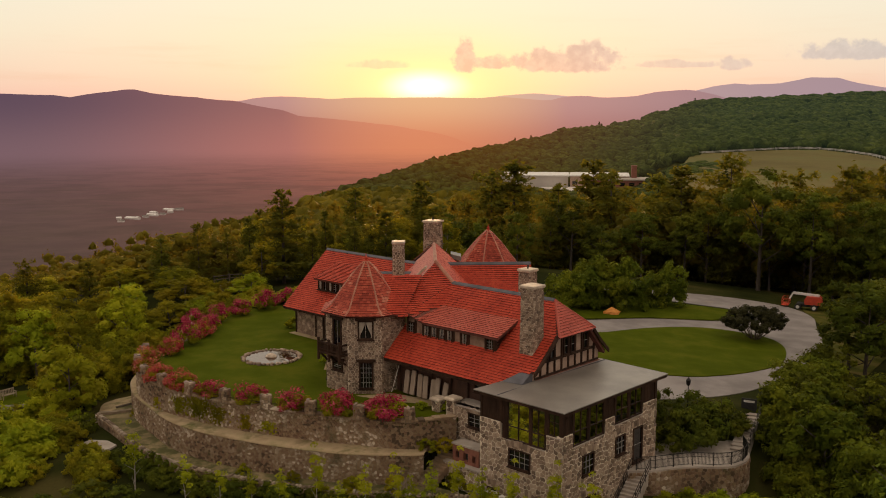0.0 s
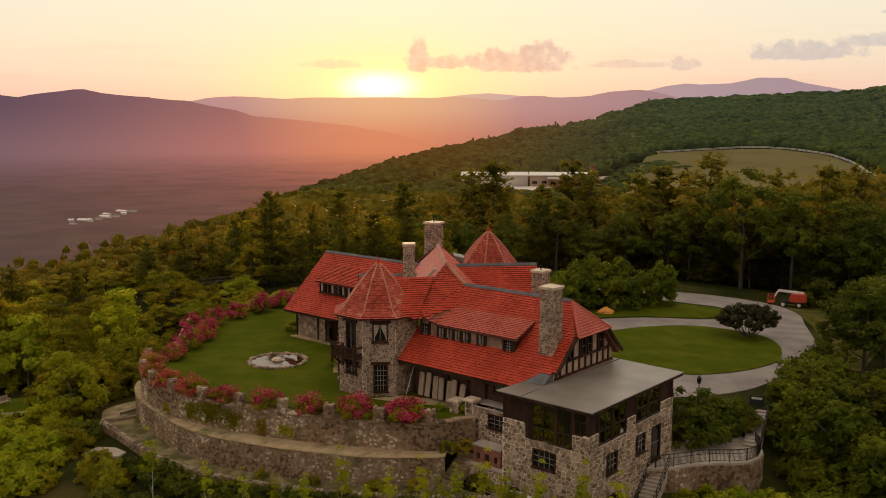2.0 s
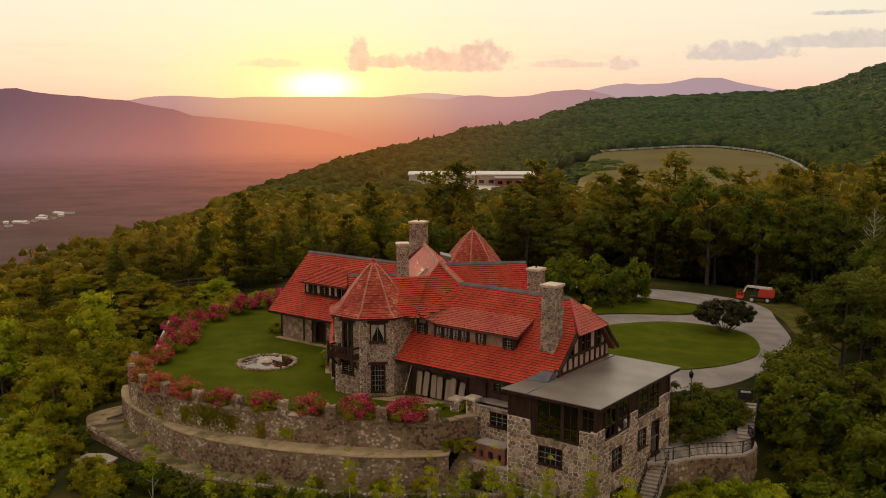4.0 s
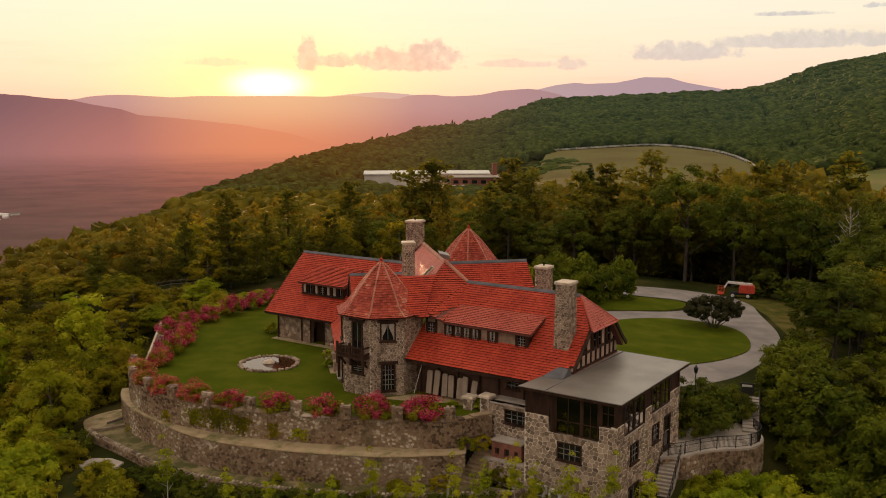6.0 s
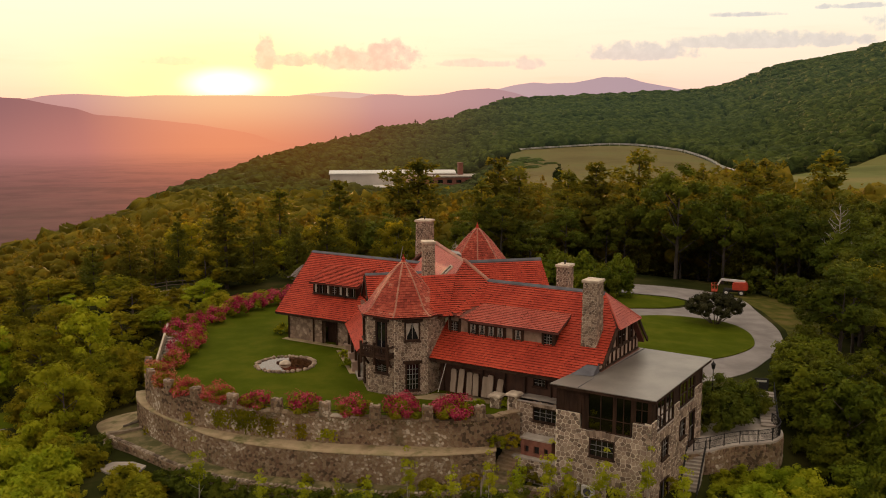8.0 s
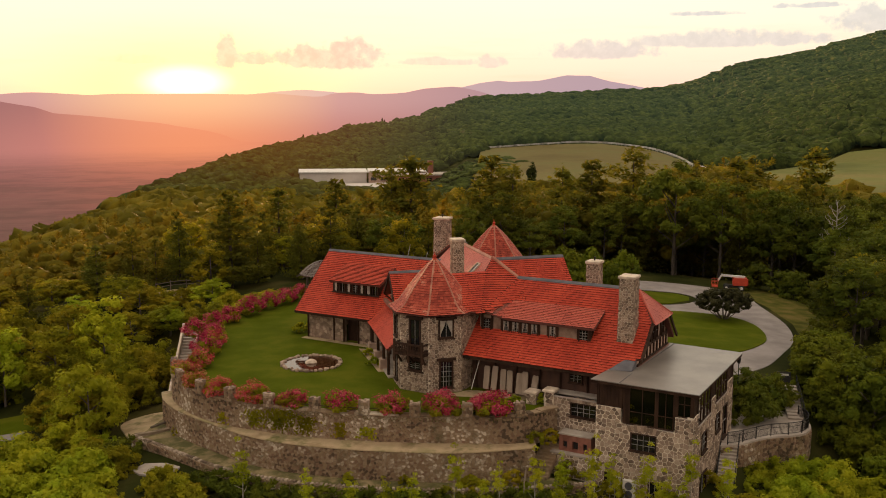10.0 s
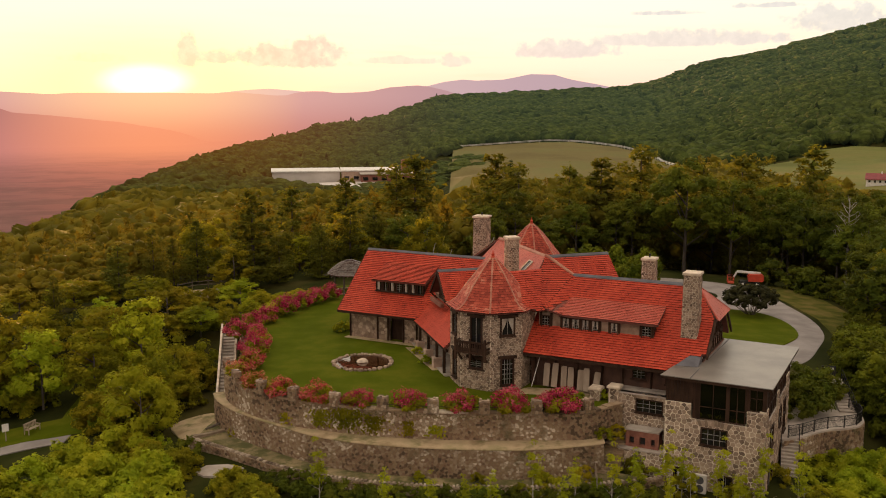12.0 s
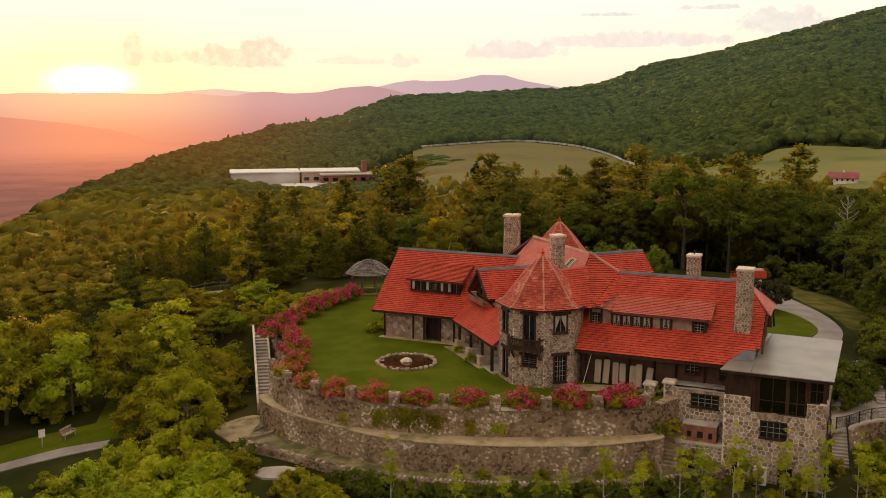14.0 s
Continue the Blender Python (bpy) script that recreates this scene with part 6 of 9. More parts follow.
garden_wall, gat, glen = curved_wall("garden_wall", wall_line, -2.7, -0.35, 0.5, "curved fieldstone retaining wall round the lawn", 0.21, 300, flat=1.9, coping="stone_dark", gap=0.012)
ledge_line, _ = curve_points(LEDGE, 0.5)
lower_wall, lat, llen = curved_wall("lower_wall", ledge_line, -5.1, -2.55, 0.6, "lower curved fieldstone wall under a sandy ledge", 0.2, 300, flat=2.0, gap=0.012)
# ledge between the walls
g = Geo()
rows = []
for k in range(81):
    p, nn = lat(llen * k / 80)
    q, nm = gat(max(0.0, min(glen, 2.2 + (glen - 2.2) * k / 80)))
    rows.append([tuple(p + nn * 0.1 + Vector((0, 0, -2.5 - 0.06))), tuple(p + nn * 0.1 + Vector((0, 0, -2.46))), tuple(p.lerp(q, 0.5) + Vector((0, 0, -2.42))), tuple(q - nm * 0.2 + Vector((0, 0, -2.4)))])
g.rings(rows, closed=False)
tagged(g.make("ledge_path", M["path"], smooth=True), "narrow sandy path on the ledge between two walls", "path", kind="structure")
side_line, _ = curve_points([(-27.3, 86.5), (-26.3, 89), (-25.4, 93), (-25.2, 98), (-25.3, 100)], 0.6)
curved_wall("side_wall", side_line, -5.2, -0.45, 0.4, "fieldstone wall beside the garden stair", 0.30, 0, flat=1.6, gap=0.018)
# merlons with bushes between
MERLONS = [(-2.42, 67.1), (-6.17, 67.92), (-9.87, 68.95), (-13.44, 70.25), (-16.9, 71.8), (-20.15, 73.84), (-23.0, 76.0), (-25.2, 78.5), (-26.9, 82.0), (-27.45, 86.0)]
for k, (x, y) in enumerate(MERLONS):
    i = min(range(len(wall_line)), key=lambda j: (wall_line[j][0] - x) ** 2 + (wall_line[j][1] - y) ** 2)
    i = min(max(i, 1), len(wall_line) - 2)
    tx, ty = wall_line[i + 1][0] - wall_line[i - 1][0], wall_line[i + 1][1] - wall_line[i - 1][1]
    turn = math.degrees(math.atan2(ty, tx)) + 180
    nn = Vector((-ty, tx, 0)).normalized()
    ob = thing("merlon", (x - nn.x * 0.05, y - nn.y * 0.05, -0.35), "squat fieldstone merlon on the garden wall", "merlon", "merlons on the garden wall", turn=turn)
    hh = 0.98 + rng.uniform(-0.06, 0.06)
    g = Geo()
    g.box((-0.36, -0.26, -0.05), (0.36, 0.26, hh - 0.08))
    core = part("core", g, M["mortar_dark"], ob, world=False)
    m = ob.matrix_basis.copy()
    for q in range(4):
        wq, dq = (0.72, 0.52) if q % 2 == 0 else (0.52, 0.72)
        rot = pose(0, 0, 0, 0, 0, 90 * q)

        def place(s, t, o, rot=rot, wq=wq, dq=dq):
            return m @ rot @ Vector((s - wq / 2, -dq / 2 - o, t))

        stones(cells(wq, hh - 0.05, 0.26, rng, 1.2), place, rng, core, M["stone_dark"], M["stone_dark_piece"], gap=0.02, depth=0.05)
    for c in range(4):
        for e in range(2):
            x0, y0 = -0.38 + c * 0.19, -0.28 + e * 0.28
            g = Geo()
            g.box((x0 + 0.01, y0 + 0.01, hh - 0.12), (x0 + 0.18, y0 + 0.27, hh + rng.uniform(-0.04, 0.1)))
            part("top_stone", g, M["stone_piece"], core, world=False)
    if k < len(MERLONS) - 1:
        x1, y1 = MERLONS[k + 1]
        rail = thing("wall_rail", ((x + x1) / 2, (y + y1) / 2, -0.3), "low rusty iron rail between merlons", "railing", "rails on the garden wall")
        g = Geo()
        g.tube([(x, y, 0.12), ((x + x1) / 2 + nn.x * 0.15, (y + y1) / 2 + nn.y * 0.15, 0.12), (x1, y1, 0.12)], [0.03] * 3, 6)
        part("rail", g, M["timber"], rail)
        g = Geo()
        g.tube([((x + x1) / 2 + nn.x * 0.15, (y + y1) / 2 + nn.y * 0.15, -0.35), ((x + x1) / 2 + nn.x * 0.15, (y + y1) / 2 + nn.y * 0.15, 0.12)], [0.03] * 2, 6)
        part("post", g, M["timber"], rail)

# walk at the foot, and the low wall below it
low_line, _ = curve_points([(2.5, 64.0), (0.5, 63.9), (-3, 64.2), (-8, 65.0), (-13, 66.5), (-17.4, 68.4), (-19.3, 69.5), (-21.4, 70.9), (-24.3, 73.6), (-26.4, 76.3), (-28.3, 78.8), (-29.9, 80.9), (-30.9, 82.2)], 0.6)
g = Geo()
rows = []
for k in range(61):
    i = min(int(k * (len(low_line) - 1) / 60), len(low_line) - 2)
    p = Vector((*low_line[i], 0))
    q, nm = lat(llen * k / 60)
    rows.append([tuple(p + Vector((0, 0, -5.3))), tuple(p + Vector((0, 0, -4.86))), tuple(p.lerp(q, 0.6) + Vector((0, 0, -4.8))), tuple(q - nm * 0.2 + Vector((0, 0, -4.75)))])
g.rings(rows, closed=False)
tagged(g.make("foot_path", M["foot_path"], smooth=True), "sandy grass-grown walk at the foot of the wall", "path", kind="structure")
curved_wall("foot_wall", low_line, -6.9, -4.75, 0.4, "low fieldstone wall with a brown coping below the walk", 0.24, 120, flat=1.8, coping="coping", gap=0.014, cobble=True)
draped("lower_path", curve_points([(-28.3, 84.0), (-28.2, 88.9), (-30.4, 89.4), (-32.2, 88.2), (-31.7, 85.4), (-30.8, 82.6), (-29.8, 81.2), (-28.3, 84.0)], 0.7)[0][:-1], M["path"], "bare sandy landing at the stair foot", "path", lift=0.12, step=1.5)
draped("bench_path", [(-62, 87.6), (-52, 89.6), (-47.4, 90.1), (-44.6, 90.2), (-41.2, 90.2), (-40.8, 91.8), (-44.6, 92.2), (-48, 92.0), (-53, 91.4), (-62, 89.6)], M["drive"], "pale gravel footpath through the grass", "path", lift=0.08, step=2)
draped("bench_lawn", [(-62, 89.8), (-48, 92.2), (-40.6, 92), (-37.6, 90.4), (-37.6, 103), (-41, 103), (-42, 97), (-48, 97), (-62, 94)], M["grass"], "small clearing of rough grass round a bench", "lawn", lift=0.05, step=2)
draped("stone_pad", [(-30.6, 76.9), (-29.6, 77.6), (-28.0, 77.0), (-26.9, 75.9), (-27.3, 75.2), (-28.6, 75.0), (-29.9, 75.8)], M["concrete"], "flat pale stone slab below the wall", "slab", lift=0.15, step=1, kind="structure")

curved_wall("step_wall", curve_points([(-30.6, 82.5), (-29.4, 82.7), (-28.0, 83.4)], 0.5)[0], -5.6, -4.6, 0.4, "short rough stone wall across the foot walk", 0.24, 40, flat=1.6, gap=0.014)
log = thing("log", (-28.6, 83.9, -4.9), "weathered red-brown log lying by the landing", "log")
g = Geo()
g.tube([(-29.4, 83.3, -4.5), (-28.5, 83.95, -4.42), (-27.8, 84.4, -4.36)], [0.1, 0.11, 0.09], 8)
part("trunk", g, M["bark"], log)
# garden stair down to the landing
stair = thing("garden_stair", (-27.3, 95.5, -5), "long stone stair outside the garden wall", "stairs")
top, bot = Vector((-26.25, 101.2, -0.6)), Vector((-27.55, 89.6, -4.8))
ns = 23
dirn = (bot - top)
dirn.z = 0
dirn.normalize()
sidev = Vector((dirn.y, -dirn.x, 0))
for k in range(ns):
    f0, f1 = k / ns, (k + 1) / ns
    p, q = top.lerp(bot, f0), top.lerp(bot, f1)
    g = Geo()
    z = p.z
    g.prism([(p.x - sidev.x * 0.58, p.y - sidev.y * 0.58, z), (p.x + sidev.x * 0.58, p.y + sidev.y * 0.58, z), (q.x + dirn.x * 0.03 + sidev.x * 0.58, q.y + dirn.y * 0.03 + sidev.y * 0.58, z), (q.x + dirn.x * 0.03 - sidev.x * 0.58, q.y + dirn.y * 0.03 - sidev.y * 0.58, z)], (0, 0, -0.07))
    g.prism([(p.x - sidev.x * 0.55, p.y - sidev.y * 0.55, z - 0.07), (p.x + sidev.x * 0.55, p.y + sidev.y * 0.55, z - 0.07), (q.x + sidev.x * 0.55, q.y + sidev.y * 0.55, z - 0.07), (q.x - sidev.x * 0.55, q.y - sidev.y * 0.55, z - 0.07)], (0, 0, -1.2))
    part("step", g, M["concrete"], stair)
for sg in (-1, 1):
    g = Geo()
    e = sidev * sg * 0.68
    g.beam(tuple(top + e + Vector((0, 0, 0.0 if sg < 0 else 0.75))), tuple(bot + e + Vector((0, 0, 0.0 if sg < 0 else 0.75))), 0.2, 0.14)
    g.beam(tuple(top + e + Vector((0, 0, -0.8 if sg < 0 else 0.1))), tuple(bot + e + Vector((0, 0, -0.8 if sg < 0 else 0.1))), 0.12, 1.3)
    part("stair_wall", g, M["capstone"], stair, "pale stair parapet")

# weeds on the ledge and at the foot of the walls
WEEDS = ((-1.2, 66.9, -2.5, 0.36), (0.1, 67.5, -2.7, 0.4), (-3.4, 65.5, -4.85, 0.42), (-6.6, 65.8, -4.85, 0.34), (-15.0, 68.6, -4.85, 0.28), (-27.2, 82.0, -4.85, 0.34), (-25.0, 79.4, -4.85, 0.22), (-11.0, 67.0, -4.85, 0.3), (1.2, 66.2, -5.0, 0.5))

# paved strip along the wing and the porch
draped("porch_apron", [H(-28.6, 7.75, 0)[:2], H(-18.9, 7.75, 0)[:2], (-10.8, 89.6), (-10.4, 81.5), (-9.6, 81.5), (-9.7, 90.6), H(-19.0, 8.5, 0)[:2], H(-28.6, 8.5, 0)[:2]], M["path"], "worn pale stone strip along the garden wing", "path", lift=0.03, step=1.5, flat=-0.5)

# round pool on the lawn
pool = thing("round_pool", (-15.7, 85.5, LAWN), "round garden pool with a fieldstone rim and a rock", "pool")
g = Geo()
g.rings([[(math.cos(a) * r, math.sin(a) * r, z) for a in [k * math.tau / 36 for k in range(36)]] for r, z in ((2.45, -0.05), (2.4, 0.08))])
part("water", g, M["pool_water"], pool, "still brown water", world=False)
for k in range(46):
    a = k * math.tau / 46 + rng.uniform(-0.04, 0.04)
    r = 2.55 + rng.uniform(-0.08, 0.1)
    g = Geo(pose(r * math.cos(a), r * math.sin(a), 0.05, 0, 0, math.degrees(a) + rng.uniform(-15, 15)))
    w_, l_, h_ = rng.uniform(0.13, 0.24), rng.uniform(0.14, 0.22), rng.uniform(0.1, 0.22)
    g.rings([[(w_ * s * math.cos(q) * rng.uniform(0.85, 1.1), l_ * s * math.sin(q) * rng.uniform(0.85, 1.1), z) for q in [j * math.tau / 7 for j in range(7)]] for s, z in ((0.9, -0.1), (1.05, h_ * 0.35), (0.85, h_ * 0.8), (0.4, h_))])
    part("rim_stone", g, M["stone_piece"], pool, world=False)
g = Geo()
g.rings([[(0.55 * s * math.cos(q) * rng.uniform(0.8, 1.15), 0.4 * s * math.sin(q) * rng.uniform(0.8, 1.15), z) for q in [j * math.tau / 9 for j in range(9)]] for s, z in ((1.0, 0.0), (1.1, 0.15), (0.8, 0.32), (0.3, 0.42))])
part("rock", g, M["capstone"], pool, "pale rock in the middle", world=False)

# worn sandy strip before the tower door
draped("door_patio", [(-6.9, 73.9), (-5.4, 74.2), (-4.2, 74.6), (-1.6, 73.3), (0.4, 71.9), (-0.4, 70.8), (-1.9, 71.9), (-4.2, 72.6)], M["path"], "worn sandy strip before the tower door", "path", lift=0.02, step=1.0, flat=-0.5)

# steps down from the gate, with an iron rail and a picket fence
steps = thing("gate_steps", (-0.6, 66.8, -5.0), "short flight of stone steps below the gate", "stairs")
p0, p1 = Vector((0.55, 68.05, -2.9)), Vector((-1.45, 65.9, -4.75))
run = (p1 - p0)
run.z = 0
run.normalize()
sd = Vector((run.y, -run.x, 0))
for k in range(10):
    f0, f1 = k / 10, (k + 1) / 10
    p, q = p0.lerp(p1, f0), p0.lerp(p1, f1) + run * 0.04
    w_ = 0.75 + rng.uniform(-0.05, 0.05)
    g = Geo()
    g.prism([(p.x - sd.x * w_, p.y - sd.y * w_, p.z), (p.x + sd.x * w_, p.y + sd.y * w_, p.z), (q.x + sd.x * w_, q.y + sd.y * w_, p.z), (q.x - sd.x * w_, q.y - sd.y * w_, p.z)], (0, 0, -0.6))
    part("step", g, M["stone_dark"], steps)
g = Geo()
e = sd * 0.85
g.tube([tuple(p0 + e + Vector((0, 0, 1.0))), tuple(p1 + e + Vector((0, 0, 1.0)))], [0.03, 0.03], 6)
part("handrail", g, M["dark_metal"], steps, "black iron handrail")
for k in range(7):
    p = p0.lerp(p1, k / 6) + e
    g = Geo()
    g.tube([(p.x, p.y, p.z - 0.2), (p.x, p.y, p.z + 1.0)], [0.022, 0.022], 6)
    part("baluster", g, M["dark_metal"], steps)
picket = thing("picket_fence", (-2.6, 65.2, -5.0), "low weathered picket fence beside the steps", "fence")
for k in range(13):
    f = k / 12
    p = Vector((-2.0, 66.6, 0)).lerp(Vector((-3.2, 63.6, 0)), f)
    g = Geo(pose(p.x, p.y, -4.95, 0, 0, 62))
    h = 1.15 + 0.1 * math.sin(k * 2.1)
    g.rings([[(-0.05, -0.015, z), (w, -0.015, z), (w, 0.015, z), (-0.05, 0.015, z)] for z, w in ((0, 0.05), (h, 0.05), (h + 0.08, -0.02))])
    part("picket", g, M["weathered"], picket)
for z in (-4.6, -4.05):
    g = Geo()
    g.beam((-2.0, 66.58, z), (-3.2, 63.58, z), 0.05, 0.08)
    part("rail", g, M["weathered"], picket)

# chairs seen through the gallery glass
for k, (u, v, tn) in enumerate(((9.0, -0.9, 20), (10.1, -0.7, -60), (11.0, 0.4, 100), (11.2, 3.0, 80), (11.3, 6.6, 110))):
    ch = thing("gallery_chair", H(u, v, -0.24), "pale wooden chair inside the glazed gallery", "chair", "chairs in the gallery", turn=-43 + tn)
    for lx in (-0.2, 0.2):
        for ly in (-0.2, 0.2):
            g = Geo()
            g.box((lx - 0.025, ly - 0.025, 0), (lx + 0.025, ly + 0.025, 0.45 if ly < 0 else 1.05))
            part("leg", g, M["white"], ch, world=False)
    g = Geo()
    g.box((-0.24, -0.24, 0.43), (0.24, 0.24, 0.48))
    part("seat", g, M["white"], ch, world=False)
    for z in (0.65, 0.85, 1.0):
        g = Geo()
        g.box((-0.2, 0.18, z - 0.04), (0.2, 0.22, z + 0.04))
        part("back_slat", g, M["white"], ch, world=False)

# ---- landing, stairs and lamps beside the terrace house ----
rng = random.Random(33)
LAND = [(13.2, 65.4), (14.9, 65.5), (16.6, 66.0), (18.2, 66.3), (19.6, 66.2), (21.0, 66.4), (22.2, 67.3), (22.9, 68.6), (23.0, 70.2)]
land_line, _ = curve_points(LAND[::-1], 0.4)
land_wall, rat, rlen = curved_wall("landing_wall", land_line, -7.4, -3.55, 0.5, "bowed fieldstone retaining wall under the stair landing", 0.26, 160, gap=0.016)
outline = [(p[0], p[1]) for p in land_line] + [(12.5, 67.0), (14.0, 70.5), (18.0, 72.0), (22.0, 73.0)]
draped("landing", outline, M["concrete"], "concrete stair landing with planted bank", "pavement", lift=0.0, flat=-3.42, step=3.0)
railing = thing("landing_railing", (18, 66.4, -3.4), "black iron landing railing with thin balusters", "railing")
rail_pts = []
for k in range(41):
    p, nn = rat(rlen * (0.02 + 0.93 * k / 40))
    rail_pts.append(p - nn * 0.2)
for z in (-2.45, -3.3, -2.75):
    g = Geo()
    g.tube([(p.x, p.y, z) for p in rail_pts], [0.03 if z > -2.5 else 0.02] * len(rail_pts), 6)
    part("rail", g, M["dark_metal"], railing)
for i, (p, q) in enumerate(zip(rail_pts, rail_pts[1:])):
    for f in (0.0, 0.33, 0.66):
        e = p.lerp(q, f)
        g = Geo()
        g.box((e.x - 0.011, e.y - 0.011, -3.32), (e.x + 0.011, e.y + 0.011, -2.47))
        part("baluster", g, M["dark_metal"], railing)
for i in range(0, 41, 5):
    g = Geo()
    e = rail_pts[i]
    g.box((e.x - 0.03, e.y - 0.03, -3.42), (e.x + 0.03, e.y + 0.03, -2.4))
    part("post", g, M["dark_metal"], railing)


def straight_stair(name, top, bot, width, n, label, mat, rails, category="stairs"):
    ob = thing(name, tuple(bot), label, category)
    top, bot = Vector(top), Vector(bot)
    d = bot - top
    d.z = 0
    d.normalize()
    s = Vector((d.y, -d.x, 0)) * width / 2
    for k in range(n):
        p, q = top.lerp(bot, k / n), top.lerp(bot, (k + 1) / n)
        g = Geo()
        g.prism([(p.x - s.x, p.y - s.y, p.z), (p.x + s.x, p.y + s.y, p.z), (q.x + s.x + d.x * 0.03, q.y + s.y + d.y * 0.03, p.z), (q.x - s.x + d.x * 0.03, q.y - s.y + d.y * 0.03, p.z)], (0, 0, -0.06))
        g.prism([(p.x - s.x * 0.98, p.y - s.y * 0.98, p.z - 0.06), (p.x + s.x * 0.98, p.y + s.y * 0.98, p.z - 0.06), (q.x + s.x * 0.98, q.y + s.y * 0.98, p.z - 0.06), (q.x - s.x * 0.98, q.y - s.y * 0.98, p.z - 0.06)], (0, 0, -0.9))
        part("step", g, mat, ob)
    for sg in rails:
        g = Geo()
        for z in (0.9, 0.55, 0.2):
            g.tube([tuple(top + s * sg + Vector((0, 0, z))), tuple(bot + s * sg + Vector((0, 0, z)))], [0.025] * 2, 6)
        for k in range(0, n + 1, 3):
            p = top.lerp(bot, k / n) + s * sg
            g.tube([(p.x, p.y, p.z - 0.1), (p.x, p.y, p.z + 0.92)], [0.025] * 2, 6)
        part("handrail", g, M["dark_metal"], ob, "black iron handrail")
    return ob


straight_stair("lower_stair", (14.3, 66.0, -3.4), (11.9, 62.6, -6.2), 1.3, 15, "concrete stair dropping beside the stone wall", M["concrete"], (-1, 1))
straight_stair("upper_stair", (25.0, 74.8, -2.2), (22.3, 69.4, -3.38), 1.3, 11, "concrete stair climbing from the landing to the drive", M["concrete"], (-1,))
g = Geo()
g.box((-0.6, -0.05, 0.0), (0.6, 0.05, 1.2))
board = tagged(g.make("stair_gate", M["rubber"]), "black stair gate board with a white notice", "gate")
board.matrix_basis = pose(24.9, 75.4, -2.4, 0, 0, -25)
g = Geo()
g.box((-0.42, -0.075, 0.88), (0.42, -0.055, 1.06))
part("notice", g, M["white"], board, "white notice strip", world=False)


def street_lamp(x, y):
    ob = thing("street_lamp", (x, y, ground_z(x, y)), "short black lantern post beside the drive", "lamp")
    g = Geo()
    g.tube([(0, 0, 0), (0, 0, 0.2), (0, 0, 0.25), (0, 0, 1.9)], [0.09, 0.08, 0.045, 0.035], 8)
    part("post", g, M["dark_metal"], ob, world=False)
    g = Geo()
    g.rings([[(r * math.cos(a), r * math.sin(a), z) for a in [k * math.tau / 6 for k in range(6)]] for r, z in ((0.05, 1.9), (0.15, 2.0), (0.2, 2.35), (0.22, 2.37), (0.06, 2.55), (0.02, 2.65))])
    part("lantern", g, M["dark_metal"], ob, world=False)
    return ob


street_lamp(19.5, 73.9)


def boom_lift(x, y, turn):
    ob = thing("boom_lift", (x, y, ground_z(x, y)), "orange boom lift with a folded white boom parked by the trees", "machine", turn=turn)
    ob.scale = (0.82, 0.82, 0.82)
    g = Geo()
    g.box((-1.3, -0.75, 0.55), (1.5, 0.75, 0.95))
    part("chassis", g, M["dark_metal"], ob, world=False)
    g = Geo()
    for y0, y1 in ((-1.0, -0.35), (0.35, 1.0)):
        g.rings([[(xx, yy, zz) for xx, zz in ((0.0, 0.95), (2.3, 0.95), (2.5, 1.2), (2.45, 2.0), (2.1, 2.25), (0.2, 2.2), (-0.1, 1.6))] for yy in (y0, y1)])
    part("body", g, M["orange"], ob, "orange bodywork", world=False)
    for wx in (-1.0, 1.4):
        for wy in (-0.95, 0.95):
            g = Geo()
            s = 1 if wy > 0 else -1
            g.rings([[(wx + r * math.cos(a), wy + s * d, 0.5 + r * math.sin(a)) for a in [k * math.tau / 16 for k in range(16)]] for r, d in ((0.3, -0.16), (0.47, -0.15), (0.5, -0.08), (0.5, 0.1), (0.46, 0.17), (0.3, 0.18))])
            wh = part("wheel", g, M["rubber"], ob, "black tyre", world=False)
            g = Geo()
            g.rings([[(wx + r * math.cos(a), wy + s * d, 0.5 + r * math.sin(a)) for a in [k * math.tau / 12 for k in range(12)]] for r, d in ((0.28, 0.17), (0.26, 0.2), (0.1, 0.21))])
            part("rim", g, M["white"], wh, world=False)
    g = Geo()
    g.beam((2.0, 0, 2.3), (-1.9, 0, 2.5), 0.34, 0.36)
    g.beam((-1.9, 0, 2.45), (-2.4, 0, 1.5), 0.22, 0.24)
    part("boom", g, M["white"], ob, "white folded boom", world=False)
    g = Geo()
    g.box((-3.4, -1.0, 0.55), (-2.4, 1.0, 0.65))
    basket = part("basket", g, M["orange"], ob, "orange work basket", world=False)
    for xx in (-3.4, -2.9, -2.4):
        for yy in (-1.0, 0.0, 1.0):
            if not (xx == -2.9 and yy == 0.0):
                g = Geo()
                g.beam((xx, yy, 0.6), (xx, yy, 1.7), 0.05, 0.05)
                part("upright", g, M["orange"], basket, world=False)
    for z in (1.15, 1.7):
        for p, q in (((-3.4, -1), (-2.4, -1)), ((-3.4, 1), (-2.4, 1)), ((-3.4, -1), (-3.4, 1)), ((-2.4, -1), (-2.4, 1))):
            g = Geo()
            g.beam((*p, z), (*q, z), 0.05, 0.05)
            part("rail", g, M["orange"], basket, world=False)
    return ob


boom_lift(46.4, 120.6, -28)


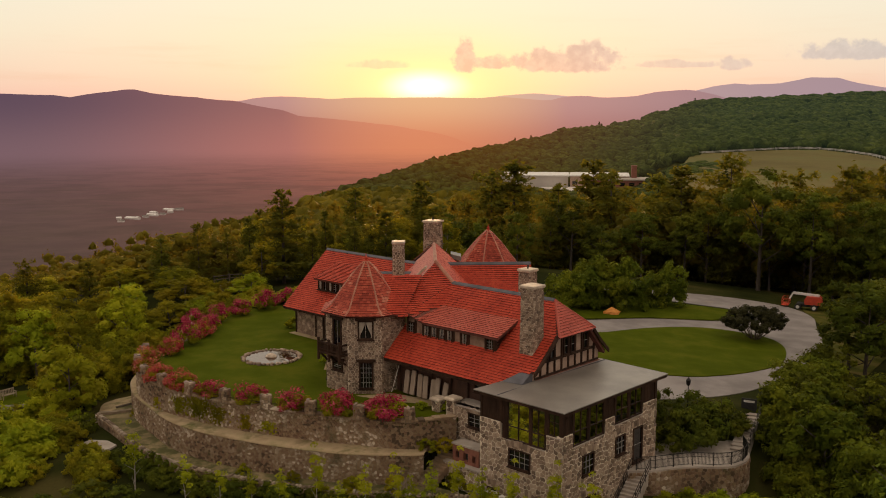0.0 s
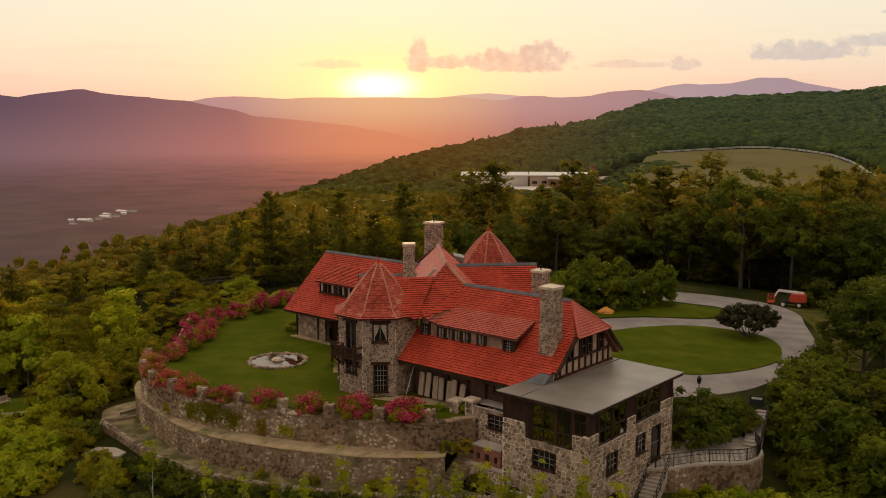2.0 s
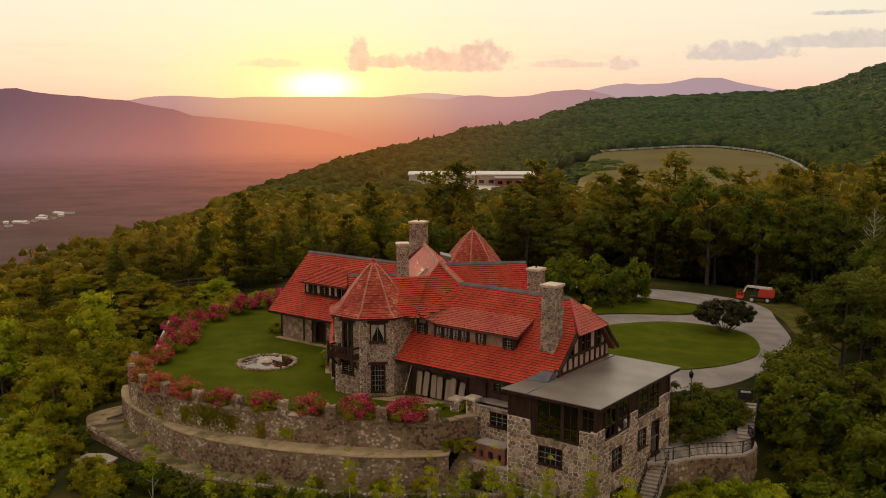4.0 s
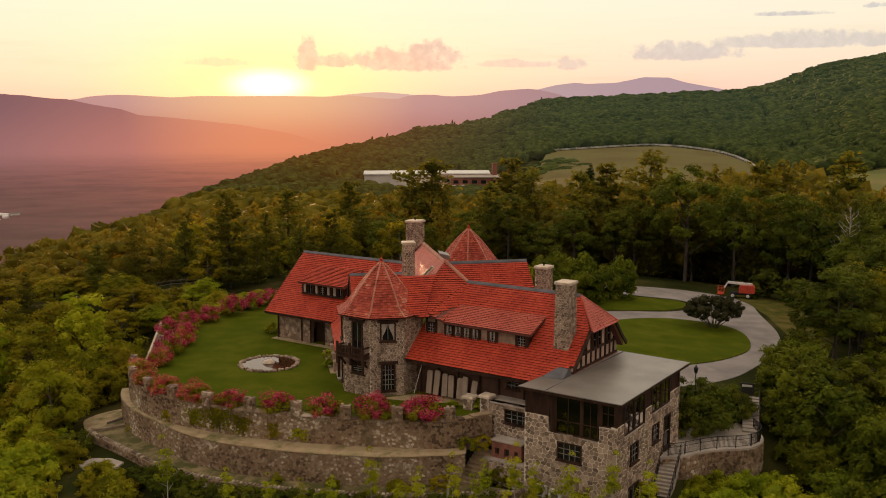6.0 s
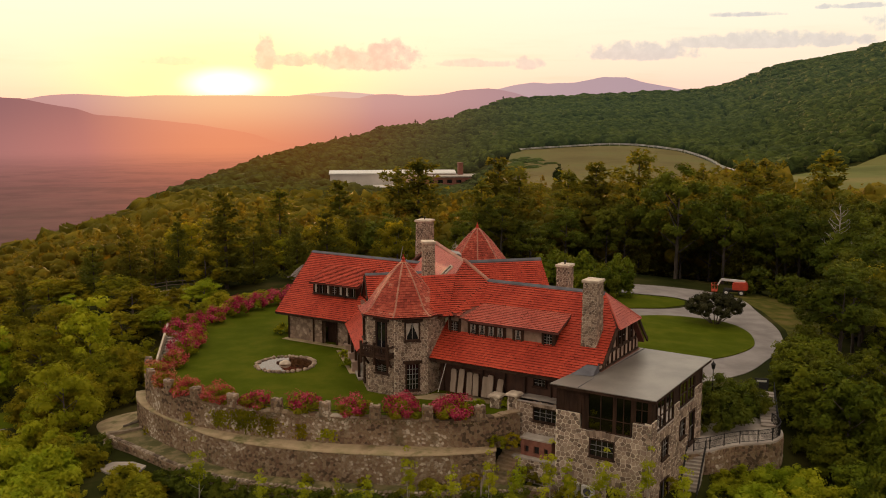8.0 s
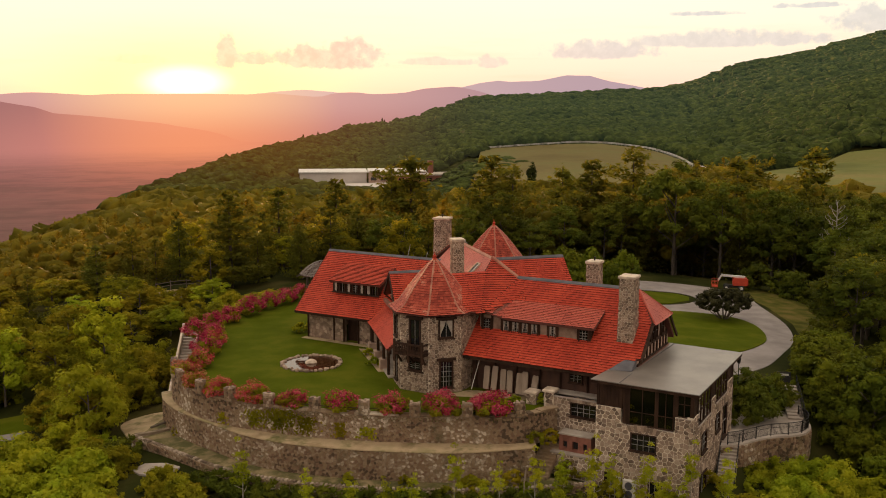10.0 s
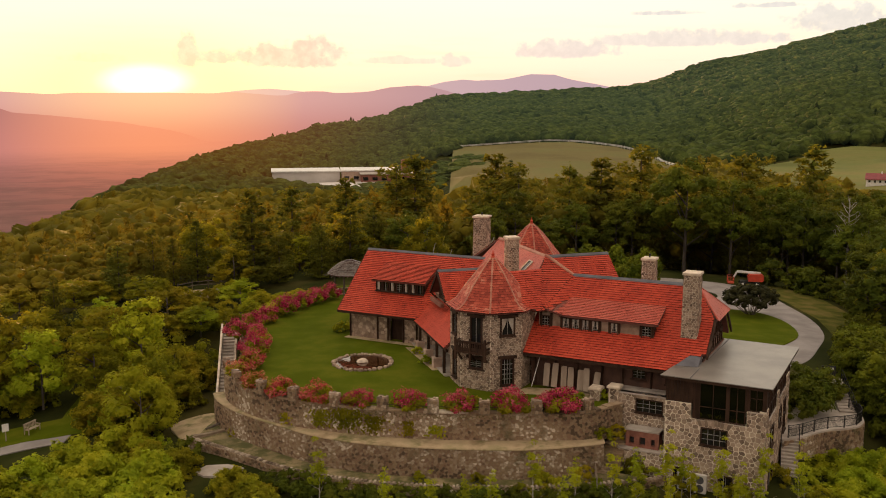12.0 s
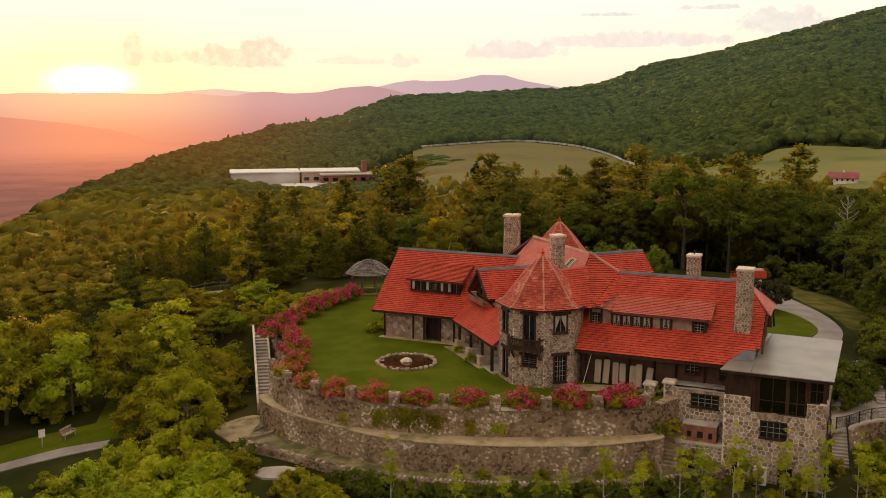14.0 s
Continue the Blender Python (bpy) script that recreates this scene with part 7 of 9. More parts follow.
def gazebo(x, y, z):
    ob = thing("gazebo", (x, y, z), "rustic round gazebo with a domed shingle roof", "gazebo")
    for k in range(8):
        a = k * math.tau / 8 + 0.2
        g = Geo()
        g.tube([(2.0 * math.cos(a), 2.0 * math.sin(a), 0), (2.02 * math.cos(a), 2.02 * math.sin(a), 1.3), (2.05 * math.cos(a), 2.05 * math.sin(a), 2.9)], [0.1, 0.085, 0.09], 7)
        part("post", g, M["bark"], ob, world=False)
    for k in range(20):
        a = k * math.tau / 20
        g = Geo()
        far_ = 3.1 + 0.35 * math.sin(k * 5.3)
        g.tube([(1.2 * math.cos(a), 1.2 * math.sin(a), 3.6), (far_ * math.cos(a), far_ * math.sin(a), 2.82 + 0.08 * math.sin(k * 3.1))], [0.05, 0.04], 5)
        part("rafter", g, M["bark"], ob, world=False)
    prof = [(2.7, 2.95), (2.45, 3.2), (2.1, 3.55), (1.65, 3.9), (1.1, 4.2), (0.5, 4.42), (0.08, 4.5)]
    g = Geo()
    g.rings([[(r * math.cos(k * math.tau / 20), r * math.sin(k * math.tau / 20), h - 0.06) for k in range(20)] for r, h in prof])
    dome = part("roof", g, M["underlay"], ob, world=False)
    t = Geo()
    for (r0, h0), (r1, h1) in zip(prof, prof[1:]):
        for k in range(20):
            a0, a1 = k * math.tau / 20, (k + 1) * math.tau / 20
            tile_rows(t, [(r0 * math.cos(a0), r0 * math.sin(a0), h0), (r0 * math.cos(a1), r0 * math.sin(a1), h0), (r1 * math.cos(a1), r1 * math.sin(a1), h1), (r1 * math.cos(a0), r1 * math.sin(a0), h1)], rng, width=0.2, step=0.2)
    part("shingles", t, M["shingle"], dome, world=False)["kind"] = "stuff"
    g = Geo()
    g.rings([[(r * math.cos(k * math.tau / 20), r * math.sin(k * math.tau / 20), h) for k in range(3, 19)] for r, h in ((2.1, -0.2), (2.1, 0.75), (1.75, 0.75), (1.75, -0.2))], closed=False)
    part("low_wall", g, M["stone_dark"], ob, "low pale stone wall", world=False)
    g = Geo()
    g.rings([[(r * math.cos(k * math.tau / 20), r * math.sin(k * math.tau / 20), h) for k in range(20)] for r, h in ((2.7, -0.3), (2.7, 0.06))])
    part("floor", g, M["concrete"], ob, world=False)


gazebo(-10.9, 117.2, -1.1)


def park_bench(x, y, turn):
    ob = thing("park_bench", (x, y, ground_z(x, y) + 0.04), "weathered grey slatted park bench on the grass", "bench", turn=turn)
    for k in range(4):
        g = Geo()
        g.box((-0.75, -0.2 + k * 0.12, 0.43), (0.75, -0.11 + k * 0.12, 0.47))
        part("seat_slat", g, M["weathered"], ob, world=False)
    for k in range(9):
        g = Geo()
        g.box((-0.7 + k * 0.165, 0.28, 0.5), (-0.62 + k * 0.165, 0.32, 0.9))
        part("back_slat", g, M["weathered"], ob, world=False)
    g = Geo()
    g.box((-0.78, 0.26, 0.88), (0.78, 0.34, 0.97))
    part("top_rail", g, M["weathered"], ob, world=False)
    for xx in (-0.72, 0.66):
        for yy, h in ((-0.22, 0.65), (0.26, 0.9)):
            g = Geo()
            g.box((xx, yy, 0), (xx + 0.07, yy + 0.07, h))
            part("leg", g, M["weathered"], ob, world=False)
        g = Geo()
        g.box((xx - 0.01, -0.28, 0.64), (xx + 0.08, 0.3, 0.69))
        part("armrest", g, M["weathered"], ob, world=False)


park_bench(-44.3, 94.7, 55)
sign = thing("trail_sign", (-46.4, 93.7, ground_z(-46.4, 93.7)), "small white trail sign on a post", "sign", turn=20)
g = Geo()
g.tube([(0, 0, 0), (0, 0, 1.0)], [0.05, 0.05], 6)
part("post", g, M["weathered"], sign, world=False)
g = Geo()
g.box((-0.28, -0.06, 0.95), (0.28, -0.02, 1.65))
part("panel", g, M["white"], sign, "plain white panel", world=False)

for k in range(2):
    x, y, z = H(7.2 + k * 1.15, -2.75, -6.2)
    ob = thing("heat_pump", (x, y, ground_z(x, y)), "pale outdoor heat pump at the wall foot", "machine", "heat pumps by the wall", turn=-43)
    g = Geo()
    g.box((-0.45, -0.17, 0.1), (0.45, 0.17, 1.45))
    part("cabinet", g, M["white"], ob, world=False)
    for z in (0.45, 1.08):
        g = Geo()
        g.rings([[(r * math.cos(q * math.tau / 18), -0.175 - d, z + r * math.sin(q * math.tau / 18)) for q in range(18)] for r, d in ((0.29, 0.0), (0.29, 0.02), (0.25, 0.02), (0.05, 0.005))])
        part("fan_grille", g, M["slate"], ob, world=False)

# orange barrier tarp by the drive
tarp = thing("orange_cover", (19.5, 108.9, ground_z(19.5, 108.9)), "small orange cover on the grass by the drive", "cover")
g = Geo()
g.rings([[(1.1 * s * math.cos(q) * rng.uniform(0.8, 1.1), 0.6 * s * math.sin(q) * rng.uniform(0.8, 1.1), z) for q in [j * math.tau / 9 for j in range(9)]] for s, z in ((1.0, 0.0), (0.9, 0.3), (0.45, 0.62), (0.1, 0.8))])
part("sheet", g, M["orange_cover"], tarp, world=False)

# ---- far buildings ----
def long_hall(name, p, q, depth, z0, h, label, roof_mat, wall_mat, bays=0):
    """A plain long building from p to q."""
    p, q = Vector((*p, z0)), Vector((*q, z0))
    ob = thing(name, tuple(p.lerp(q, 0.5)), label, "building")
    t = (q - p).normalized()
    n = Vector((-t.y, t.x, 0)) * depth
    g = Geo()
    g.prism([tuple(p + Vector((0, 0, h))), tuple(q + Vector((0, 0, h))), tuple(q + n + Vector((0, 0, h))), tuple(p + n + Vector((0, 0, h)))], (0, 0, -h - 4))
    body = part("wall", g, wall_mat, ob)
    g = Geo()
    e = t * 0.8
    o = n.normalized() * 0.8
    g.prism([tuple(p - e - o + Vector((0, 0, h + 0.9))), tuple(q + e - o + Vector((0, 0, h + 0.9))), tuple(q + e + n + o + Vector((0, 0, h + 1.6))), tuple(p - e + n + o + Vector((0, 0, h + 1.6)))], (0, 0, -0.9))
    part("roof", g, roof_mat, ob)
    for k in range(bays):
        c = p.lerp(q, (k + 0.5) / bays)
        g = Geo()
        w = min((q - p).length / bays * 0.3, 2.0)
        g.prism([tuple(c - t * w + Vector((0, 0, z)) - n.normalized() * 0.1) for z in (1.0, 3.6)] + [tuple(c + t * w + Vector((0, 0, z)) - n.normalized() * 0.1) for z in (3.6, 1.0)], tuple(n.normalized() * 0.06))
        part("window", g, M["glass"], body)
    return ob


long_hall("bottling_hall", (47, 772.6), (100, 767), 26, -42, 7, "long pale industrial hall with a white roof among the trees", M["white"], M["panel"])
long_hall("bottling_hall", (101, 763), (146, 756), 24, -42, 7.5, "pale industrial hall with a white roof", M["white"], M["stucco"], 6)
long_hall("brick_annex", (114, 750), (172, 742), 15, -42, 5.5, "low red brick annex with a flat roof", M["concrete"], M["brick"], 8)
st = thing("brick_stack", (150.3, 757, -42), "square red brick chimney stack behind the hall", "chimney")
g = Geo()
g.rings([[(-r, -r, z), (r, -r, z), (r, r, z), (-r, r, z)] for r, z in ((2.0, 0), (1.9, 15.5), (2.1, 15.6), (2.1, 16.4))])
part("stack", g, M["brick"], st, world=False)
YARD = [(74, 768), (90, 700), (104, 700), (108, 738), (128, 744), (126, 758)]
draped("yard", YARD, M["panel"], "pale concrete yard before the hall", "pavement", lift=0.8, step=10)

barn = thing("red_roofed_barn", (231, 312, -9.3), "long low white barn with a dark red roof", "barn", turn=-42)
barn.scale = (0.82, 0.82, 0.82)
g = Geo()
g.box((-6.5, -3.5, -2), (6.5, 3.5, 2.0))
body = part("wall", g, M["white"], barn, world=False)
g = Geo()
g.prism([(-7, -4.2, 1.8), (7, -4.2, 1.8), (7, 0, 4.4), (-7, 0, 4.4)], (0, 0, -0.25))
g.prism([(7, 4.2, 1.8), (-7, 4.2, 1.8), (-7, 0, 4.4), (7, 0, 4.4)], (0, 0, -0.25))
part("roof", g, M["barn_roof"], barn, "dark red roof", world=False)
g = Geo()
g.box((-0.4, -0.4, 4.2), (0.4, 0.4, 5.2))
part("cupola", g, M["white"], barn, world=False)
for k in range(5):
    g = Geo()
    g.box((-5.5 + k * 2.3, -3.56, 0.3), (-4.6 + k * 2.3, -3.5, 1.3))
    part("window", g, M["glass"], body, world=False)

# white rail fence along the top of the meadow
fence = thing("meadow_fence", (216, 838, ground_z(216, 838)), "white rail fence along the meadow edge", "fence")
fl = curve_points([(216, 838), (270, 836), (322, 818), (327, 740), (313, 674), (289, 600), (265, 537), (247, 465)], 9.0)[0]
for i, (p, q) in enumerate(zip(fl, fl[1:])):
    g = Geo()
    zp, zq = ground_z(*p) + 0.8, ground_z(*q) + 0.8
    for h in (0.7, 1.5):
        g.beam((*p, zp + h), (*q, zq + h), 0.12, 0.35)
    part("rail", g, M["white"], fence)
    g = Geo()
    g.beam((*p, zp - 2.5), (*p, zp + 1.9), 0.25, 0.25)
    part("post", g, M["white"], fence)

# village in the valley
rv = random.Random(5)
for k in range(11):
    a = math.radians(-18.8 + k * 0.34 + rv.uniform(-0.2, 0.2))
    d = 1500 + k * 13 + rv.uniform(-45, 45)
    x, y = d * math.sin(a), d * math.cos(a)
    z = ground_z(x, y)
    ob = thing("village_house", (x, y, z), "distant pale house in the valley", "house", "houses in the valley", turn=rv.uniform(-30, 30))
    w_, d_, h_ = rv.choice((3, 4, 6, 10)) + rv.random(), rv.uniform(3, 5), rv.uniform(1.8, 3.2)
    g = Geo()
    g.box((-w_, -d_, -8), (w_, d_, h_))
    part("wall", g, M["white"], ob, world=False)
    g = Geo()
    g.rings([[(-w_ * 1.05, -d_ * 1.1, h_), (w_ * 1.05, -d_ * 1.1, h_), (w_ * 1.05, d_ * 1.1, h_), (-w_ * 1.05, d_ * 1.1, h_)], [(-w_, -0.1, h_ + 1.6), (w_, -0.1, h_ + 1.6), (w_, 0.1, h_ + 1.6), (-w_, 0.1, h_ + 1.6)]])
    part("roof", g, M["white"] if k % 3 != 1 else M["shingle"], ob, world=False)

# ---- plants ----
nrng = np.random.default_rng(11)


def leaf_quads(pos, nrm, size, aspect=0.6):
    """Small pointed leaves: four-cornered, at pos, facing nrm."""
    n = len(pos)
    r = nrng.normal(size=(n, 3))
    a = np.cross(nrm, r)
    a /= np.linalg.norm(a, axis=1, keepdims=True) + 1e-9
    b = np.cross(nrm, a)
    s = (size * nrng.uniform(0.6, 1.35, n))[:, None]
    fold = nrm * s * 0.18
    v = np.stack([pos - a * s * 0.5, pos + b * s * 0.5 * aspect - fold, pos + a * s * 0.5, pos - b * s * 0.5 * aspect - fold], axis=1).reshape(-1, 3)
    return v, np.arange(4 * n).reshape(-1, 4)


def leaf_tips(pos, nrm, size, aspect=0.7):
    """Sprays of foliage, one pointed triangle each, at pos, facing nrm."""
    n = len(pos)
    a = np.cross(nrm, nrng.normal(size=(n, 3)))
    a /= np.linalg.norm(a, axis=1, keepdims=True) + 1e-9
    b = np.cross(nrm, a)
    s = (size * nrng.uniform(0.55, 1.45, n))[:, None]
    v = np.stack([pos + a * s * 0.6, pos - a * s * 0.35 + b * s * 0.5 * aspect, pos - a * s * 0.35 - b * s * 0.5 * aspect], axis=1).reshape(-1, 3)
    return v, np.arange(3 * n).reshape(-1, 3)


def unit(n):
    v = nrng.normal(size=(n, 3))
    return v / np.linalg.norm(v, axis=1, keepdims=True)


def ico(level):
    bm = bmesh.new()
    bmesh.ops.create_icosphere(bm, subdivisions=level, radius=1.0)
    bm.verts.index_update()
    v = np.array([tuple(q.co) for q in bm.verts])
    f = np.array([[q.index for q in t.verts] for t in bm.faces])
    bm.free()
    return v, f


ICO = {1: ico(1), 2: ico(2)}


def clump_crown(radius, height, base, clumps, per, size, wild=0.45, up=0.25, shell=0.55, core=0.7, fat=(0.26, 0.42), low=0.35, flat=0.8):
    """A crown of leafy billows on an uneven egg: each billow a lumpy heart, its outer side ruffled by sprays of leaves. base: height of its foot."""
    d = unit(clumps)
    d[:, 2] = np.abs(d[:, 2]) * (0.9 + low) - low
    d /= np.linalg.norm(d, axis=1, keepdims=True)
    rad = nrng.uniform(shell, 1.0, clumps)[:, None] * (1 + wild * (nrng.random((clumps, 1)) - 0.5))
    half = (height - base) / 2
    mid = np.array([0, 0, base + half * 0.8])
    c = d * rad * np.array([radius, radius, half * 1.08]) + np.array([0, 0, base + half * 0.95])
    cr = radius * nrng.uniform(*fat, clumps)
    out = c - mid
    out /= np.linalg.norm(out, axis=1, keepdims=True) + 1e-9
    k = np.repeat(np.arange(clumps), per)
    e = unit(len(k))
    e[:, 2] = e[:, 2] * 0.85 + up
    away = (e * out[k]).sum(axis=1)
    e -= np.where(away < -0.25, 2 * away, 0)[:, None] * out[k]
    pos = c[k] + e * (cr[k] * nrng.uniform(0.78, 1.22, len(k)))[:, None] * np.array([1, 1, flat])
    nrm = e * 0.9 + unit(len(k)) * 0.55 + np.array([0, 0, 0.35])
    nrm /= np.linalg.norm(nrm, axis=1, keepdims=True)
    v, f = leaf_tips(pos, nrm, size)
    if core:
        iv, jf = ICO[1]
        n = len(iv)
        bump = 1.0 + nrng.uniform(-0.22, 0.16, (clumps, n, 1))
        cv = iv[None] * bump * (cr * core)[:, None, None] * np.array([1, 1, flat]) + c[:, None]
        face = iv[jf].mean(axis=1)
        keep = (face[None] * out[:, None]).sum(axis=2) > -0.4
        cf = (jf[None] + (np.arange(clumps) * n)[:, None, None])[keep]
        f = np.concatenate([f, cf + len(v)])
        v = np.concatenate([v, cv.reshape(-1, 3)])
    return v, f


def pine_crown(height, radius, base, whorls, per, size, droop=0.0):
    """Flat whorled plates of needles, wider below, gappy, with up-turned tips."""
    vs, fs, k0 = [], [], 0
    for w in range(whorls):
        f = max((w + nrng.uniform(-0.25, 0.25)) / whorls, 0)
        z = base + (height - base) * f
        r = radius * (1 - f) ** 0.5 * nrng.uniform(0.8, 1.15) + 0.06 * radius
        arms = 6 if f < 0.75 else 4
        a0 = nrng.uniform(0, 6.28)
        for j in range(arms):
            a = a0 + j * 6.283 / arms + nrng.uniform(-0.35, 0.35)
            rr = r * nrng.uniform(0.4, 1.25)
            za = z + nrng.uniform(-0.5, 0.5) * (height - base) / whorls
            n = max(4, int(per * (0.3 + 0.7 * rr / radius)))
            t = nrng.uniform(0.08, 1.0, n) ** 0.7
            side = nrng.normal(0, 0.2, n) * rr * (0.5 + t * 0.7)
            thick = (height - base) / whorls * 0.24
            pos = np.stack([np.cos(a) * t * rr - np.sin(a) * side, np.sin(a) * t * rr + np.cos(a) * side, za + t * t * rr * (0.2 - droop) + nrng.normal(0, thick, n)], axis=1)
            nrm = unit(n) * 0.8 + np.array([0, 0, 0.8])
            nrm /= np.linalg.norm(nrm, axis=1, keepdims=True)
            v, q = leaf_tips(pos, nrm, size, 0.6)
            vs.append(v)
            fs.append(q + k0)
            k0 += len(v)
    n = 14
    pos = np.stack([nrng.normal(0, 0.03, n) * radius, nrng.normal(0, 0.03, n) * radius, base + (height - base) * nrng.uniform(0.88, 1.0, n)], axis=1)
    v, q = leaf_tips(pos, unit(n), size)
    vs.append(v)
    fs.append(q + k0)
    return np.concatenate(vs), np.concatenate(fs)


def limbs(height, base, radius, n, r0, lean=0.3, seed=0):
    rr = random.Random(seed)
    g = Geo()
    top = (rr.uniform(-lean, lean), rr.uniform(-lean, lean), height * 0.8)
    g.tube([(0, 0, -0.6), (0, 0, 0.3), (top[0] * 0.4, top[1] * 0.4, height * 0.4), top], [r0 * 1.4, r0, r0 * 0.7, r0 * 0.12], 7)
    for k in range(n):
        a = k * 2.4 + rr.uniform(-0.4, 0.4)
        z = base * 0.8 + (height * 0.62 - base * 0.8) * k / max(n - 1, 1)
        ln = radius * rr.uniform(0.6, 0.95)
        g.tube([(0, 0, z), (math.cos(a) * ln * 0.5, math.sin(a) * ln * 0.5, z + ln * 0.35), (math.cos(a) * ln, math.sin(a) * ln, z + ln * 0.75)], [r0 * 0.42, r0 * 0.26, r0 * 0.06], 5)
    return g


KINDS = {}


def tree_kind(key, name, label, category, group, trunk, crown, crown_mat, bark="bark", extra=None):
    """Registers a plant: the first use builds it, later ones copy it."""
    KINDS[key] = {"name": name, "label": label, "category": category, "group": group, "trunk": trunk, "crown": crown, "mat": crown_mat, "bark": bark, "extra": extra, "ob": None}


def plant(key, x, y, z, scale, turn, stretch=1.0):
    k = KINDS[key]
    m = pose(x, y, z, 0, 0, turn) @ Matrix.Diagonal((scale, scale, scale * stretch, 1))
    if k["ob"] is None:
        ob = new(k["name"])
        ob.empty_display_size = 0.3
        tagged(ob, k["label"], k["category"], k["group"])
        if k["trunk"] is not None:
            part("trunk", k["trunk"], M[k["bark"]], ob, smooth=True, world=False)
        v, f = k["crown"]
        me = array_mesh("crown", v, f, [M[k["mat"]]])
        c = new("crown", me)
        hang(c, ob, False)
        if k["extra"]:
            nm, (v, f), mat = k["extra"]
            c2 = new(nm, array_mesh(nm, v, f, [M[mat]]))
            hang(c2, ob, False)
        ob.matrix_basis = m
        k["ob"] = ob
        return ob
    return copy_thing_at(k["ob"], m)


def copy_thing_at(ob, m):
    c = copy_thing(ob, m)
    c.matrix_basis = m
    return c


for i in range(5):
    R, Ht = (4.0, 3.4, 4.4, 3.0, 3.7)[i], (9.0, 10.0, 8.2, 8.0, 9.5)[i]
    tree_kind(f"oak{i}", "broadleaf_tree", "full green broadleaf tree on the wooded slope", "tree", "broadleaf trees", limbs(Ht, 2.2, R, 6, 0.2, seed=i), clump_crown(R, Ht, 0.1, 42 + 2 * i, 76, 0.36, wild=0.3, shell=0.6, core=0.66, fat=(0.19, 0.33), low=0.5), "leaf")
for i in range(2):
    R, Ht = (3.2, 2.6)[i], (7.5, 6.5)[i]
    tree_kind(f"light{i}", "broadleaf_tree", "fresh light green young broadleaf tree", "tree", "broadleaf trees", limbs(Ht, 1.8, R, 5, 0.13, seed=9 + i), clump_crown(R, Ht, 0.1, 40, 76, 0.32, wild=0.3, shell=0.6, core=0.66, fat=(0.19, 0.33), low=0.5), "leaf_light")
for i in range(3):
    R, Ht = (4.6, 4.0, 5.2)[i], (17.0, 15.0, 18.0)[i]
    tree_kind(f"pine{i}", "pine_tree", "tall white pine with layered gappy branches", "tree", "pines behind the house", limbs(Ht * 1.18, 3.0, 1.2, 3, 0.24, 0.1, seed=20 + i), pine_crown(Ht, R, 1.2, 13 + i, 62, 0.6), "needle", "bark_dark")
# crowns behind the drive take the leaf green darkened for shade
for i in range(2):
    R, Ht = (4.6, 4.0)[i], (14.0, 15.5)[i]
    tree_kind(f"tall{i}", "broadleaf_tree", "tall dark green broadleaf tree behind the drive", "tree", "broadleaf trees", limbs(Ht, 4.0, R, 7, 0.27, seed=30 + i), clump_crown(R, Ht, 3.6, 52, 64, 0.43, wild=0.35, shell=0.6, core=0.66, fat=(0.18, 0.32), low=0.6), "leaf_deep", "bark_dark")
for i in range(2):
    R, Ht = (3.6, 3.1)[i], (8.6, 7.6)[i]
    tree_kind(f"deep{i}", "broadleaf_tree", "dense dark green broadleaf tree below the drive", "tree", "broadleaf trees", limbs(Ht, 2.0, R, 6, 0.18, seed=60 + i), clump_crown(R, Ht, 0.3, 42, 72, 0.35, wild=0.35, shell=0.6, core=0.66, fat=(0.19, 0.33), low=0.55), "leaf_mid")
tree_kind("sapling0", "birch_sapling", "slender birch sapling with fresh green leaves below the wall", "tree", "saplings below the wall", limbs(5.0, 1.0, 0.9, 6, 0.05, 0.2, 41), clump_crown(0.6, 5.4, 0.7, 26, 26, 0.17, shell=0.15, core=0, fat=(0.3, 0.55)), "leaf_light", "birch")
tree_kind("sapling1", "birch_sapling", "slender birch sapling with fresh green leaves below the wall", "tree", "saplings below the wall", limbs(4.2, 0.8, 0.8, 6, 0.045, 0.25, 42), clump_crown(0.52, 4.5, 0.6, 24, 26, 0.16, shell=0.15, core=0, fat=(0.3, 0.55)), "leaf_light", "birch")
tree_kind("bush0", "shrub", "rounded dense green shrub", "shrub", "green shrubs", None, clump_crown(1.6, 2.4, -0.3, 24, 56, 0.24, core=0.66, fat=(0.24, 0.4), low=0.6), "leaf")
tree_kind("bush1", "shrub", "rounded dense green shrub", "shrub", "green shrubs", None, clump_crown(1.4, 2.0, -0.3, 24, 56, 0.22, core=0.66, fat=(0.24, 0.4), low=0.6), "leaf_light")
tree_kind("rhodo0", "rhododendron", "rhododendron in full pink bloom along the wall", "shrub", "rhododendrons round the lawn", None, clump_crown(1.15, 1.35, -0.2, 24, 40, 0.17), "leaf", extra=("blossom", clump_crown(1.22, 1.5, -0.1, 34, 46, 0.15, core=0), "blossom"))
tree_kind("rhodo1", "rhododendron", "rhododendron with fading rust-coloured bloom on the wall", "shrub", "rhododendrons round the lawn", None, clump_crown(1.1, 1.3, -0.2, 24, 44, 0.17), "leaf", extra=("blossom", clump_crown(1.2, 1.4, -0.1, 26, 40, 0.15, core=0), "blossom_faded"))
tree_kind("rhodo2", "rhododendron", "rhododendron with sparse pink bloom and green gaps", "shrub", "rhododendrons round the lawn", None, clump_crown(1.1, 1.3, -0.2, 24, 44, 0.17), "leaf", extra=("blossom", clump_crown(1.25, 1.45, -0.1, 24, 40, 0.15, core=0), "blossom"))

